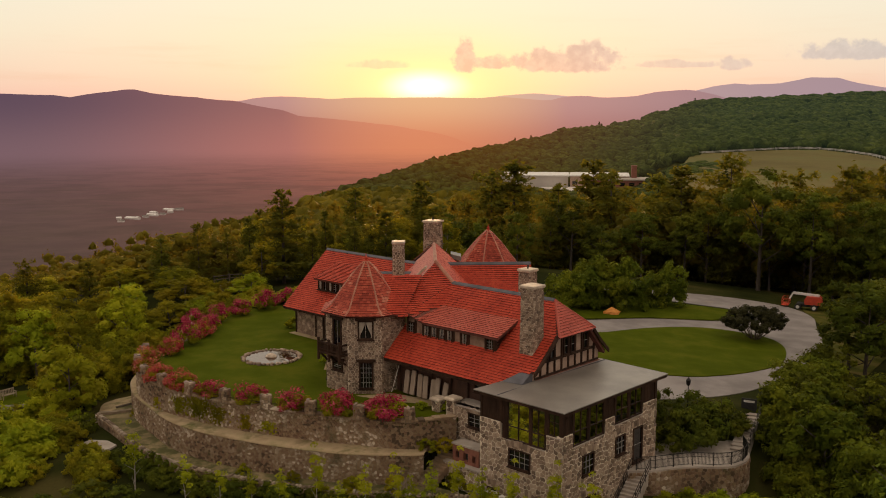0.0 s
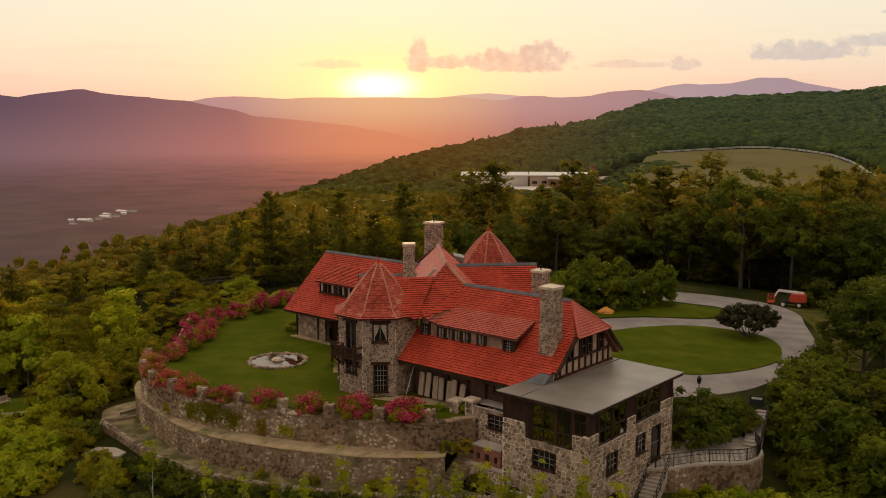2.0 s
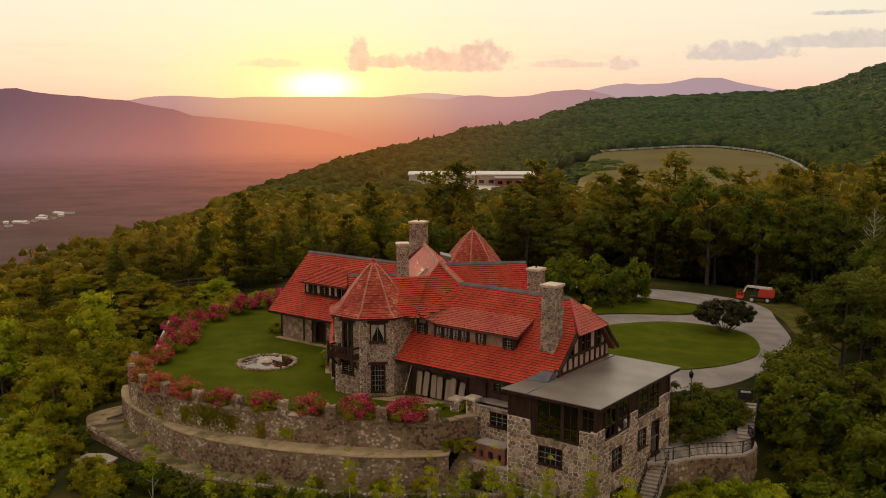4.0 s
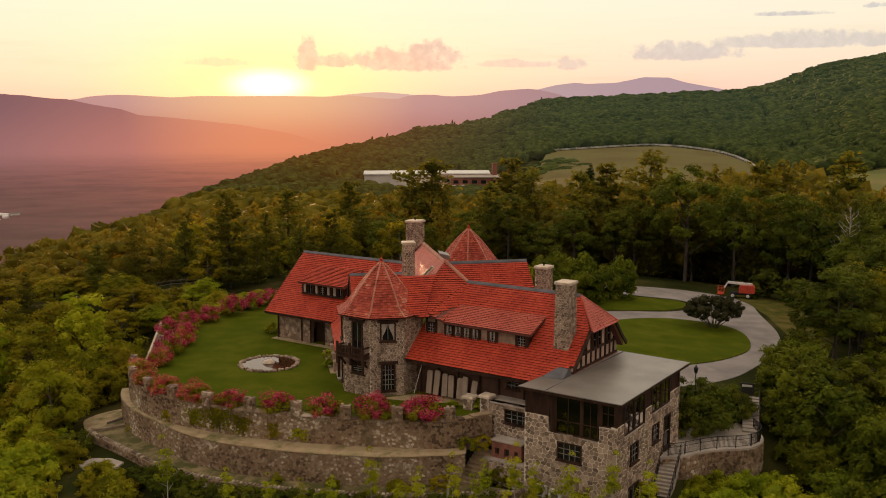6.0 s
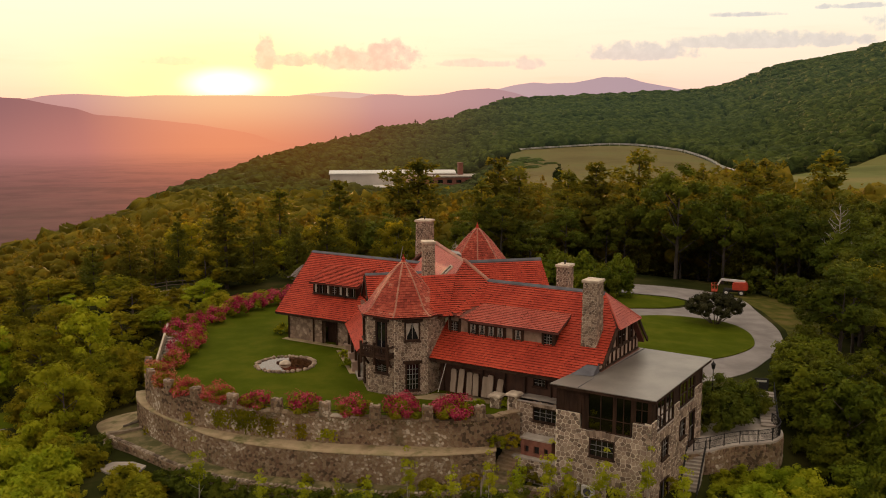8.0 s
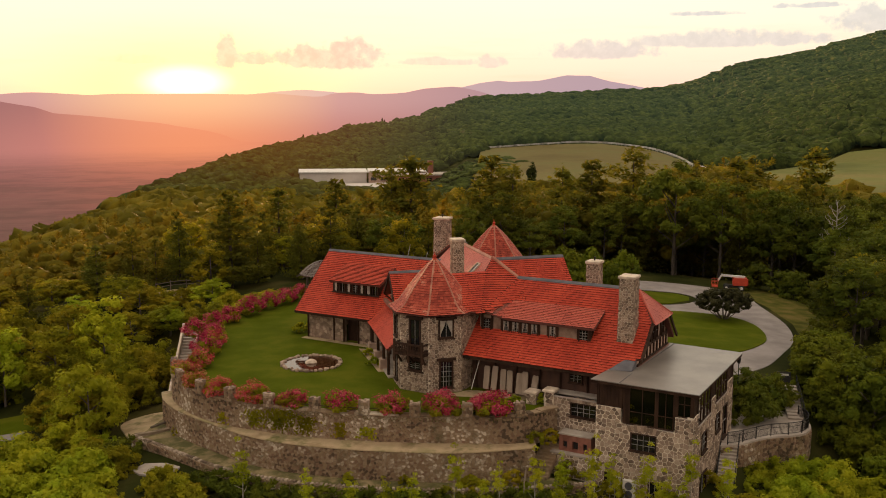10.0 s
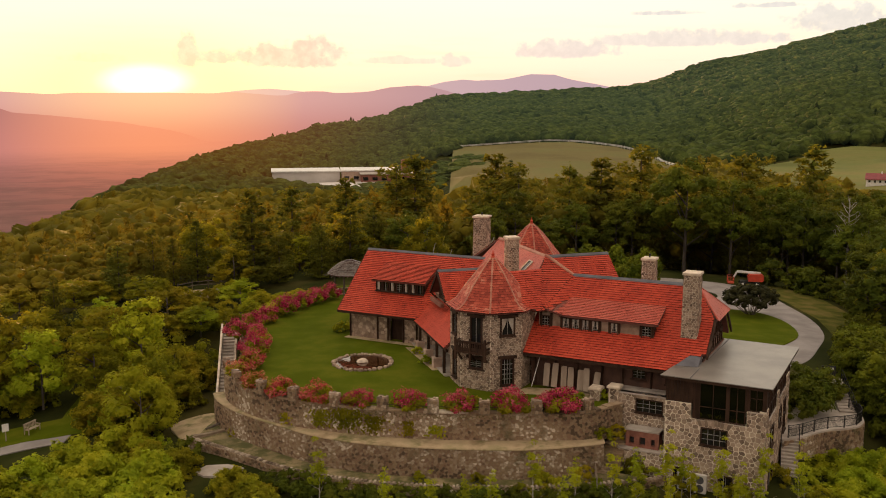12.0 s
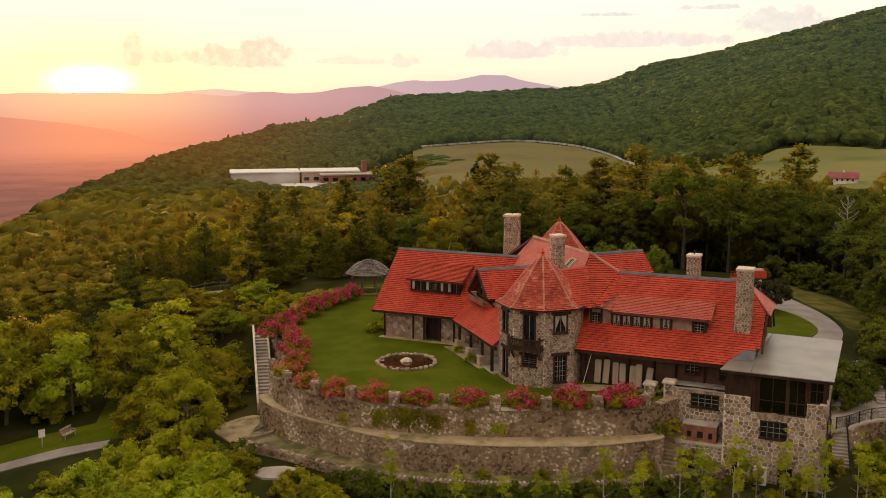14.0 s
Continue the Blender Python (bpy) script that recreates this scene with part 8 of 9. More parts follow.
tree_kind("rhodo3", "rhododendron", "rhododendron with fading salmon bloom on the wall", "shrub", "rhododendrons round the lawn", None, clump_crown(1.05, 1.3, -0.2, 24, 44, 0.17), "leaf", extra=("blossom", clump_crown(1.2, 1.4, -0.1, 34, 44, 0.15, core=0), "blossom_salmon"))

prng = random.Random(77)
# bushes along the wall, between the merlons
for k, (p, q) in enumerate(zip(MERLONS, MERLONS[1:])):
    mx, my = (p[0] + q[0]) / 2, (p[1] + q[1]) / 2
    dx, dy = q[0] - p[0], q[1] - p[1]
    ln = math.hypot(dx, dy)
    nx, ny = -dy / ln, dx / ln
    kind = ("rhodo0", "rhodo0", "rhodo2", "rhodo2", "rhodo2", "rhodo3", "rhodo3", "rhodo1", "rhodo1")[k]
    sc = (1.12, 1.08, 1.0, 1.0, 0.88, 1.0, 0.92, 0.88, 0.92)[k]
    plant(kind, mx - nx * 0.55, my - ny * 0.55, LAWN + 0.05, sc, prng.uniform(0, 360), 0.95)
    if k in (0, 4, 6):
        plant(kind, mx - nx * 0.7 + dx * 0.22, my - ny * 0.7 + dy * 0.22, LAWN, sc * 0.75, prng.uniform(0, 360))
ROW = [(-25.2, 86.7), (-24.6, 90.4), (-24.0, 93.6), (-25.5, 97.6), (-24.0, 100.5), (-22.2, 103.5), (-20.1, 106.6), (-18.1, 109.2), (-16.2, 111.4), (-14.2, 113.2)]
for k, (x, y) in enumerate(ROW):
    plant("rhodo3" if k in (0, 2) else "rhodo0", x, y, LAWN, prng.uniform(0.84, 0.98), prng.uniform(0, 360), prng.uniform(1.1, 1.3))
    if k == 3:
        plant("rhodo0", x + 1.5, y - 1.4, LAWN, 0.8, prng.uniform(0, 360), 1.1)
    if k > 4:
        for o in (2.3, 4.6, 7.0):
            plant("bush0" if (k + int(o)) % 2 else "bush1", x - o * 0.75 + prng.uniform(-0.5, 0.5), y + o * 0.62 + prng.uniform(-0.5, 0.5), LAWN - 0.3 - o * 0.05, prng.uniform(0.7, 0.9), prng.uniform(0, 360), prng.uniform(0.7, 0.95))
plant("bush1", -15.6, 97.4, LAWN, 0.5, 20)
plant("bush1", -14.3, 98.2, LAWN, 0.45, 120)
plant("bush0", -13.9, 99.0, LAWN, 0.5, 220)
for x, y, s in ((-10.3, 87.0, 0.35), (-10.4, 83.6, 0.38), (-3.3, 70.5, 0.35), (-1.6, 70.6, 0.3), (0.2, 70.2, 0.35)):
    plant("bush1", x, y, LAWN, s, prng.uniform(0, 360))

for x, y, z, s in WEEDS:
    plant("bush0", x, y, z, s, prng.uniform(0, 360))

# ivy on the garden wall
for k, (s0, w_, h_) in enumerate(((19.6, 1.2, 1.5), (21.8, 1.9, 1.9), (24.0, 1.0, 1.6), (16.9, 0.7, 1.3), (27.2, 0.7, 0.9), (14.9, 0.9, 1.0))):
    n = int(150 * w_ * h_)
    ss, tt = nrng.normal(0, w_ * 0.36, n), nrng.beta(2.2, 1.4, n) * h_
    pos, nr = [], []
    for a_, b_ in zip(ss, tt):
        p, nn = gat(s0 + a_)
        pos.append((p.x + nn.x * 0.1, p.y + nn.y * 0.1, -2.35 + b_))
        nr.append((nn.x, nn.y, 0.5))
    nr = np.array(nr) + unit(n) * 0.5
    nr /= np.linalg.norm(nr, axis=1, keepdims=True)
    v, f = leaf_quads(np.array(pos) + nrng.normal(0, 0.05, (n, 3)), nr, 0.2, 0.8)
    p, nn = gat(s0)
    ob = thing("ivy", (p.x, p.y, -2.4), "dark ivy hanging on the fieldstone wall", "plant", "ivy on the garden wall")
    c = new("foliage", array_mesh("foliage", v, f, [M["leaf"]]))
    hang(c, ob)

# vase-shaped bush on the oval lawn
vase = thing("vase_shrub", (33.4, 100.4, ground_z(33.4, 100.4)), "broad dark vase-shaped shrub with bare stems at the drive", "shrub")
for k in range(16):
    a = k * 2.4
    rr_ = prng.uniform(0.8, 2.9)
    g = Geo()
    g.tube([(0.25 * math.cos(a), 0.25 * math.sin(a), 0), (rr_ * 0.55 * math.cos(a), rr_ * 0.45 * math.sin(a), 1.0), (rr_ * math.cos(a), rr_ * 0.8 * math.sin(a), 2.5)], [0.06, 0.045, 0.02], 5)
    part("stem", g, M["bark"], vase, world=False)
v, f = clump_crown(3.3, 3.7, 0.7, 140, 40, 0.22, low=0.45, shell=0.6, wild=0.2, core=0.8, fat=(0.1, 0.17))
v = v * np.array([1.0, 0.8, 0.95])
c = new("crown", array_mesh("crown", v, f, [M["vase_leaf"]]))
hang(c, vase, False)

# saplings and shrubs at the foot of the walls
for k, (x, y) in enumerate(((-22.5, 66.8), (-18.3, 65.0), (-15.5, 63.6), (-11.2, 63.2), (-8.6, 62.2), (-5.4, 62.6), (-3.2, 61.2), (-0.8, 62.3), (1.0, 61.0), (2.6, 62.0), (4.6, 60.0), (6.0, 57.8), (8.6, 56.6), (3.3, 58.6), (0.0, 59.0), (5.2, 58.4), (7.2, 58.9), (-2.0, 59.8), (1.9, 59.6), (-6.9, 61.0), (9.6, 58.4), (-13.2, 63.0), (4.0, 57.0))):
    gz = ground_z(x, y)
    plant(f"sapling{k % 2}", x, y, gz - 0.1, prng.uniform(0.75, 1.05), prng.uniform(0, 360), prng.uniform(0.85, 1.05))
for k in range(46):
    x, y = prng.uniform(-33, 12), prng.uniform(56, 66)
    y += 9 * smooth01((-18 - x) / 12)
    if math.hypot(x + 28.6, y - 76.3) < 5.0 or (abs(x * 76.3 + 28.6 * y) / 81.5 < 3.2 and y > 60):
        continue
    plant("bush0" if k % 3 else "bush1", x, y, ground_z(x, y) - 0.2, prng.uniform(0.4, 0.72), prng.uniform(0, 360))
for k in range(26):
    f = k / 25
    x, y = -33.0 + 9.0 * f + prng.uniform(-0.5, 0.5), 82.0 - 12.5 * f + prng.uniform(-0.5, 0.5) - (1.2 if k % 2 else 0)
    if math.hypot(x + 28.6, y - 76.3) > 2.0:
        plant("bush0", x - 1.2, y - 0.6, ground_z(x - 1.2, y - 0.6) - 0.2, prng.uniform(0.5, 0.85), prng.uniform(0, 360))
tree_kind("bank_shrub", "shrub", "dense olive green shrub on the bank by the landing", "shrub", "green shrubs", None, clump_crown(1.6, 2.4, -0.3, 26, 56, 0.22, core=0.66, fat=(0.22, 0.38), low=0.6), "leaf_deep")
for x, y, z, s in ((18.8, 70.6, -3.3, 1.15), (20.8, 71.6, -3.0, 1.15), (17.0, 69.6, -3.4, 0.9), (22.2, 72.2, -2.9, 0.9), (16.3, 71.8, -1.8, 1.0), (19.5, 72.8, -1.9, 0.9)):
    plant("bank_shrub", x, y, z, s, prng.uniform(0, 360))
tree_kind("bigbush", "shrub", "tall rounded garden shrub beside the road", "shrub", "green shrubs", None, clump_crown(2.3, 4.6, -0.2, 64, 48, 0.34, core=0.66, fat=(0.2, 0.34), low=0.9), "leaf_mid")
for x, y, s, st in ((16.5, 111.5, 1.0, 1.0), (19.6, 112.2, 1.15, 1.05), (22.4, 113.0, 1.05, 1.2), (25.8, 115.4, 0.8, 1.1), (28.6, 116.6, 0.85, 1.3), (13.6, 110.5, 0.9, 1.0), (17.8, 114.5, 1.0, 1.2)):
    plant("bigbush", x, y, ground_z(x, y), s, prng.uniform(0, 360), st)


def inside(x, y, poly):
    return outside(x, y, poly) < 0


KEEP_CLEAR = [[(-70, 40), (-30, 40), (-30, 74), (-36, 88), (-46, 84), (-60, 74)], [(-31.5, 119.5), (-25.5, 118.5), (-24.8, 129.8), (-31.5, 130)], [(-33, 74), (-33.5, 89.5), (-30.5, 92), (-28.6, 103), (-24, 103), (-24, 80), (-22, 70), (-28, 69)], [(-60, 65), (-39, 65), (-38, 72.5), (-36.5, 87.3), (-46, 88), (-60, 83)], [(-37, 44), (14, 40), (14, 70), (-22, 72), (-32, 69)],
              [(12, 46), (28.5, 46), (27.5, 64), (28, 72), (28.5, 78), (12, 75)], [(-28, 66), (12, 60), (12, 100), (-24, 100)], [(-62, 80), (-38, 83), (-36, 90), (-38, 100), (-41, 100), (-42, 97.5), (-48, 97.5), (-62, 94)], [(36, 103), (54, 104), (58, 124), (46, 131), (36, 124)], [(12, 100), (42, 98), (46, 124), (12, 126)]]
FIELDS = [[(220, 850), (330, 830), (336, 740), (322, 674), (296, 595), (272, 532), (256, 458), (150, 392), (86, 440)], [(182, 322), (255, 470), (335, 492), (435, 420), (335, 318), (228, 256)], [(36, 808), (40, 742), (62, 640), (140, 600), (200, 650), (195, 800)]]


def tree_top(x, y):
    """About how high the canopy reaches."""
    if y > 124 and x > -34:
        return min((4.5 + 2.3 * smooth01((x + 10) / 22) + 0.6 * smooth01((x - 28) / 12)) * (1.0 if y < 150 else 0.4), ground_z(x, y) + 15) + 2.5 * noise.noise((x * 0.09, y * 0.09, 5))
    if x > 36 and y > 82:
        return 6.0 + 2.0 * noise.noise((x * 0.09, y * 0.09, 5))
    if x > 20:
        return 1.6
    if y < 74:
        return -5.6 if x < -34 else -2.6
    return -0.6 + 0.012 * max(y - 100, 0) + 1.2 * noise.noise((x * 0.07, y * 0.07, 2))


def sightline(x, y):
    """The canopy falls with the slope towards the valley: its greatest height there."""
    az = math.degrees(math.atan2(x, y))
    if az > -8:
        return 99.0
    return 22.5 - math.hypot(x, y) * math.tan(math.radians(lerp_table([(-40, 9.6), (-24.7, 9.3), (-18, 7.4), (-10.8, 6.3), (-8, 5.9)], az)[0]))


back = []
gx = -96.0
while gx < 112:
    gy = 50.0
    while gy < 205:
        x, y = gx + prng.uniform(-2.2, 2.2), gy + prng.uniform(-2.2, 2.2)
        gy += (5.7 if x < -20 else 5.2) if gy < 122 else 6.4
        az = math.degrees(math.atan2(x + 18, y))
        if not -32 < az < 46 or math.hypot(x, y) > 205:
            continue
        if outside(x, y) < (2.2 if x < 0 else 0.6 if x > 24 and y < 104 else 3.0) or any(inside(x, y, q) for q in KEEP_CLEAR):
            continue
        gz = ground_z(x, y)
        top = min(tree_top(x, y) + (prng.gauss(0.2, 1.9) if x < -26 else prng.gauss(0, 0.9)), sightline(x, y) + prng.uniform(-0.8, 0.2))
        roll = prng.random()
        if y > 122 and x > -34:
            key = f"pine{prng.randrange(3)}" if roll < (0.3 if x < -4 else 0.55 if x < 26 else 0.3) else f"oak{prng.randrange(5)}" if x < -4 else f"tall{prng.randrange(2)}"
            if "pine" in key:
                top += 1.0 + prng.uniform(-2.5, 3.0) * (1.0 if y < 152 else 0.3)
            full = {"pine0": 19.0, "pine1": 17.0, "pine2": 20.0, "tall0": 14.5, "tall1": 16.0}.get(key, 9.3)
            if y > (158 if "pine" in key else 146):
                h = max(top - gz, 7.0)
                back.append((x, y, gz - 0.5, h if "pine" in key else min(h, 11), h, prng.uniform(0, 6.28), 6 if "pine" in key else 7 + prng.randrange(4)))
                continue
        elif x > 36 and y > 82:
            key = f"tall{prng.randrange(2)}" if roll < 0.8 else f"oak{prng.randrange(5)}"
            full = {"tall0": 14.5, "tall1": 16.0}.get(key, 9.3)
        else:
            key = f"deep{prng.randrange(2)}" if x > 18 else f"light{prng.randrange(2)}" if roll < (0.8 if x < -24 and y < 78 else 0.26 if x < -24 else 0.2) else f"oak{prng.randrange(5)}"
            if roll > 0.965 and y > 100:
                key = "pine1"
                top += 3
            full = {"light0": 7.8, "light1": 6.8, "pine1": 17.0, "deep0": 8.9, "deep1": 7.9}.get(key, 9.3)
        if y > 132 and x < -34:
            h = max(top - gz, 4.5)
            back.append((x, y, gz - 0.5, prng.uniform(6.5, 9.5), h, prng.uniform(0, 6.28), 7 + prng.randrange(4)))
            continue
        sc = min(max((top - gz) / full, 0.42), 1.35)
        wide = sc if "pine" in key else max(sc ** 0.6, 0.72)
        plant(key, x, y, gz - 0.2, wide, prng.uniform(0, 360), sc / wide)
    gx += 5.7 if gx < -24 else 4.8 if gx > 22 else 5.2

# two pines that stand clear on the near slope, a cedar in the meadow
for k, (x, y, t_) in enumerate(((-38.0, 128.0, 4.5), (-21.5, 128, 10.5), (-52, 118, 3.0), (-13.8, 150, 9.0), (-3.6, 160, 9.0), (9.0, 178, 9.5), (13.5, 181, 11.2), (27.4, 175, 11.2), (29.5, 168, 10), (36, 160, 10.4), (37.2, 150, 12), (45.5, 152, 13.7), (64, 150, 12.2), (85.8, 160, 12.6), (75, 163, 11.0), (-8, 133, 7.5), (18, 150, 9.4), (55, 148, 11.5))):
    gz = ground_z(x, y)
    sc = (t_ - gz) / (15.8, 14.2, 16.9)[k % 3]
    plant(f"pine{k % 3}", x, y, gz, sc * 1.35, prng.uniform(0, 360), 1 / 1.35)
for x, y, t_, key in ((45.7, 137, 14.0, "tall0"), (52, 134, 11.0, "tall1"), (9.9, 127, 8.5, "tall1"), (0.3, 124, 8.0, "oak1")):
    gz = ground_z(x, y)
    full = {"tall0": 15, "tall1": 16.5, "oak1": 10.5}[key]
    plant(key, x, y, gz, (t_ - gz) / full, prng.uniform(0, 360))


def bare_tree(x, y, top, label, seed, droop):
    """A leafless tree: a bleached trunk with forked twigs."""
    rr = random.Random(seed)
    gz = ground_z(x, y)
    ob = thing("dead_tree", (x, y, gz), label, "tree")
    h = top - gz
    g = Geo()
    g.tube([(0, 0, -0.3), (0.1, 0.05, h * 0.5), (0.0, 0.1, h)], [0.2, 0.13, 0.03], 7)
    part("trunk", g, M["dead_wood"], ob, smooth=True, world=False)
    for k in range(26):
        z = h * (0.45 + 0.53 * k / 26)
        a = k * 2.4 + rr.uniform(-0.3, 0.3)
        ln = (1.1 - 0.75 * k / 26) * h * 0.2 * rr.uniform(0.7, 1.2)
        mid = Vector((math.cos(a) * ln * 0.55, math.sin(a) * ln * 0.55, z + ln * (0.3 if droop < 0 else 0.0)))
        tip = Vector((math.cos(a) * ln, math.sin(a) * ln, z - ln * droop))
        g = Geo()
        g.tube([(0, 0, z), tuple(mid), tuple(tip)], [0.06, 0.04, 0.012], 5)
        for j in range(3):
            q = mid.lerp(tip, 0.2 + 0.3 * j)
            g.tube([tuple(q), (q.x + rr.uniform(-0.4, 0.4), q.y + rr.uniform(-0.4, 0.4), q.z - 0.5 * droop + rr.uniform(-0.1, 0.2))], [0.025, 0.008], 4)
        part("branch", g, M["dead_wood"], ob, world=False)


bare_tree(5.6, 112, 6.2, "small dead grey tree with drooping bare twigs", 3, 0.6)
bare_tree(60.5, 118, 8.6, "leafless grey tree at the edge of the woods", 8, -0.7)
# pale birch stems in the leaves behind the wing
for k in range(7):
    x, y = -1.5 + k * 0.62 + prng.uniform(-0.3, 0.3), 120.5 + prng.uniform(-1, 1)
    gz = ground_z(x, y)
    ob = thing("birch_tree", (x, y, gz), "slender pale birch among the leaves", "tree", "birches behind the wing")
    g = Geo()
    hh = 4.6 + prng.uniform(-1.5, 1.5) - gz - 1
    g.tube([(0, 0, -0.3), (prng.uniform(-0.3, 0.3), 0, hh * 0.5), (prng.uniform(-0.8, 0.8), prng.uniform(-0.4, 0.4), hh)], [0.09, 0.07, 0.03], 6)
    part("trunk", g, M["birch"], ob, world=False)
# shrubs that fill the near slope
for k in range(120):
    x, y = prng.uniform(-66, -27), prng.uniform(50, 104)
    if any(inside(x, y, q) for q in KEEP_CLEAR) or outside(x, y) < 3.0 or (abs(x * 76.3 + 28.6 * y) / 81.5 < 4.0 and 60 < y < 80):
        continue
    plant("bush0" if k % 4 == 0 else "bush1", x, y, ground_z(x, y) - 0.2, prng.uniform(1.0, 1.9) * (0.6 if y < 76 else 1.0), prng.uniform(0, 360), prng.uniform(0.85, 1.2))
tree_kind("cedar", "cedar_tree", "dense dark conical cedar standing alone in the meadow", "tree", "", limbs(17, 1.0, 1.0, 3, 0.3, 0.1, 51), clump_crown(3.8, 19.0, 0.0, 90, 30, 1.0, wild=0.15, shell=0.3, fat=(0.34, 0.5), low=0.9), "cedar")
plant("cedar", 140, 478, ground_z(140, 478) + 0.5, 0.62, 0)


# ---- woods beyond, too many to count ----
def woods(name, label, places, shapes, mat, soft=False):
    """Joins many simple crowns into one mesh. places: x, y, z, width, height, turn, shape."""
    vs, fs, k0 = [], [], 0
    arr = np.array([p[:6] for p in places])
    kinds = np.array([p[6] for p in places])
    for i, (v, f) in enumerate(shapes):
        a = arr[kinds == i]
        if not len(a):
            continue
        c, s = np.cos(a[:, 5])[:, None], np.sin(a[:, 5])[:, None]
        x = (v[None, :, 0] * c - v[None, :, 1] * s) * a[:, 3:4] + a[:, 0:1]
        y = (v[None, :, 0] * s + v[None, :, 1] * c) * a[:, 3:4] + a[:, 1:2]
        z = v[None, :, 2] * a[:, 4:5] + a[:, 2:3]
        vs.append(np.stack([x, y, z], axis=2).reshape(-1, 3))
        fs.append((f[None] + (np.arange(len(a)) * len(v))[:, None, None]).reshape(-1, f.shape[1]) + k0)
        k0 += len(a) * len(v)
    me = array_mesh(name, np.concatenate(vs), np.concatenate(fs), [mat])
    if soft:
        me.shade_smooth()
    return tagged(new(name, me), label, "woods", kind="stuff")


def lump(seed, level=2, rough=0.45):
    """A crown shape: an uneven many-lobed dome, one unit wide and high."""
    v, f = ICO[level]
    k = np.array([1 + rough * noise.noise(Vector(q) * 1.7 + Vector((seed * 7.1, 0, 0))) + 0.5 * rough * noise.noise(Vector(q) * 3.9 + Vector((0, seed * 3.3, 0))) for q in v])
    f = f[v[f][:, :, 2].max(axis=1) > -0.45]
    return v * k[:, None] * np.array([0.5, 0.5, 0.52]) + np.array([0, 0, 0.47]), f


def mid_crown(seed):
    """A woodland crown: an uneven many-lobed dome, its skin broken up by sprays of leaves."""
    lv, lf = lump(seed + 20, 2, 0.85)
    tri = lv[lf]
    w = nrng.dirichlet((1, 1, 1), 130)
    pick = nrng.integers(0, len(lf), 130)
    pos = (tri[pick] * w[:, :, None]).sum(axis=1)
    out = np.cross(tri[pick, 1] - tri[pick, 0], tri[pick, 2] - tri[pick, 0])
    out /= np.linalg.norm(out, axis=1, keepdims=True) + 1e-9
    nrm = out + unit(130) * 0.75
    nrm /= np.linalg.norm(nrm, axis=1, keepdims=True)
    v, f = leaf_tips(pos + out * nrng.uniform(0.0, 0.05, (130, 1)), nrm, 0.056, 0.9)
    return np.concatenate([v, lv]), np.concatenate([f, lf + len(v)])


mid_shapes = [mid_crown(i) for i in range(6)]
v, f = pine_crown(1.0, 0.25, 0.05, 11, 9, 0.07)
mid_shapes.append((v, f))
mid_shapes += [clump_crown(0.5, 1.0, -0.05, 18, 19, 0.06, wild=0.4, core=0.88, fat=(0.24, 0.42), low=0.5, shell=0.5) for i in range(4)]
places = []
r = 185.0
while r < 520:
    step = 6.8 + (r - 185) * 0.006
    az = -28.0 if r < 300 else -18.0
    while az < 50:
        a = math.radians(az + prng.uniform(-0.4, 0.4) * math.degrees(step / r))
        rr = r + prng.uniform(-0.45, 0.45) * step
        x, y = rr * math.sin(a) - 10, rr * math.cos(a)
        az += math.degrees(step / r)
        if any(inside(x, y, q) for q in FIELDS) or rr > lerp_table(HILLS, math.degrees(a))[4] * 1.08:
            continue
        if math.hypot(x, y) < 203:
            continue
        pine = prng.random() < 0.10
        h = prng.uniform(8.0, 12.0) * (1.2 if pine else 1.0) * (0.8 if x < 40 or x > 0.62 * y else 1.0)
        h = max(min(h, sightline(x, y) - ground_z(x, y) - 0.5), 4.0)
        along_ = (x + 39) * 0.662 + (y - 6.5) * 0.749
        if abs((x + 39) * 0.749 - (y - 6.5) * 0.662) < 13 and 150 < along_ < 415:
            h = min(h, 22.0 - 34.0 * along_ / 408 - ground_z(x, y))
            if h < 2.5:
                continue
        places.append((x, y, ground_z(x, y) - 0.5, (h if pine else prng.uniform(8.0, 11.5)), h, prng.uniform(0, 6.28), 6 if pine else 7 + prng.randrange(4) if rr < 300 else prng.randrange(6)))
    r += step * 0.9
woods("woods", "dense mixed summer woods covering the slope", places + back, mid_shapes, M["wood_leaf"], soft=True)

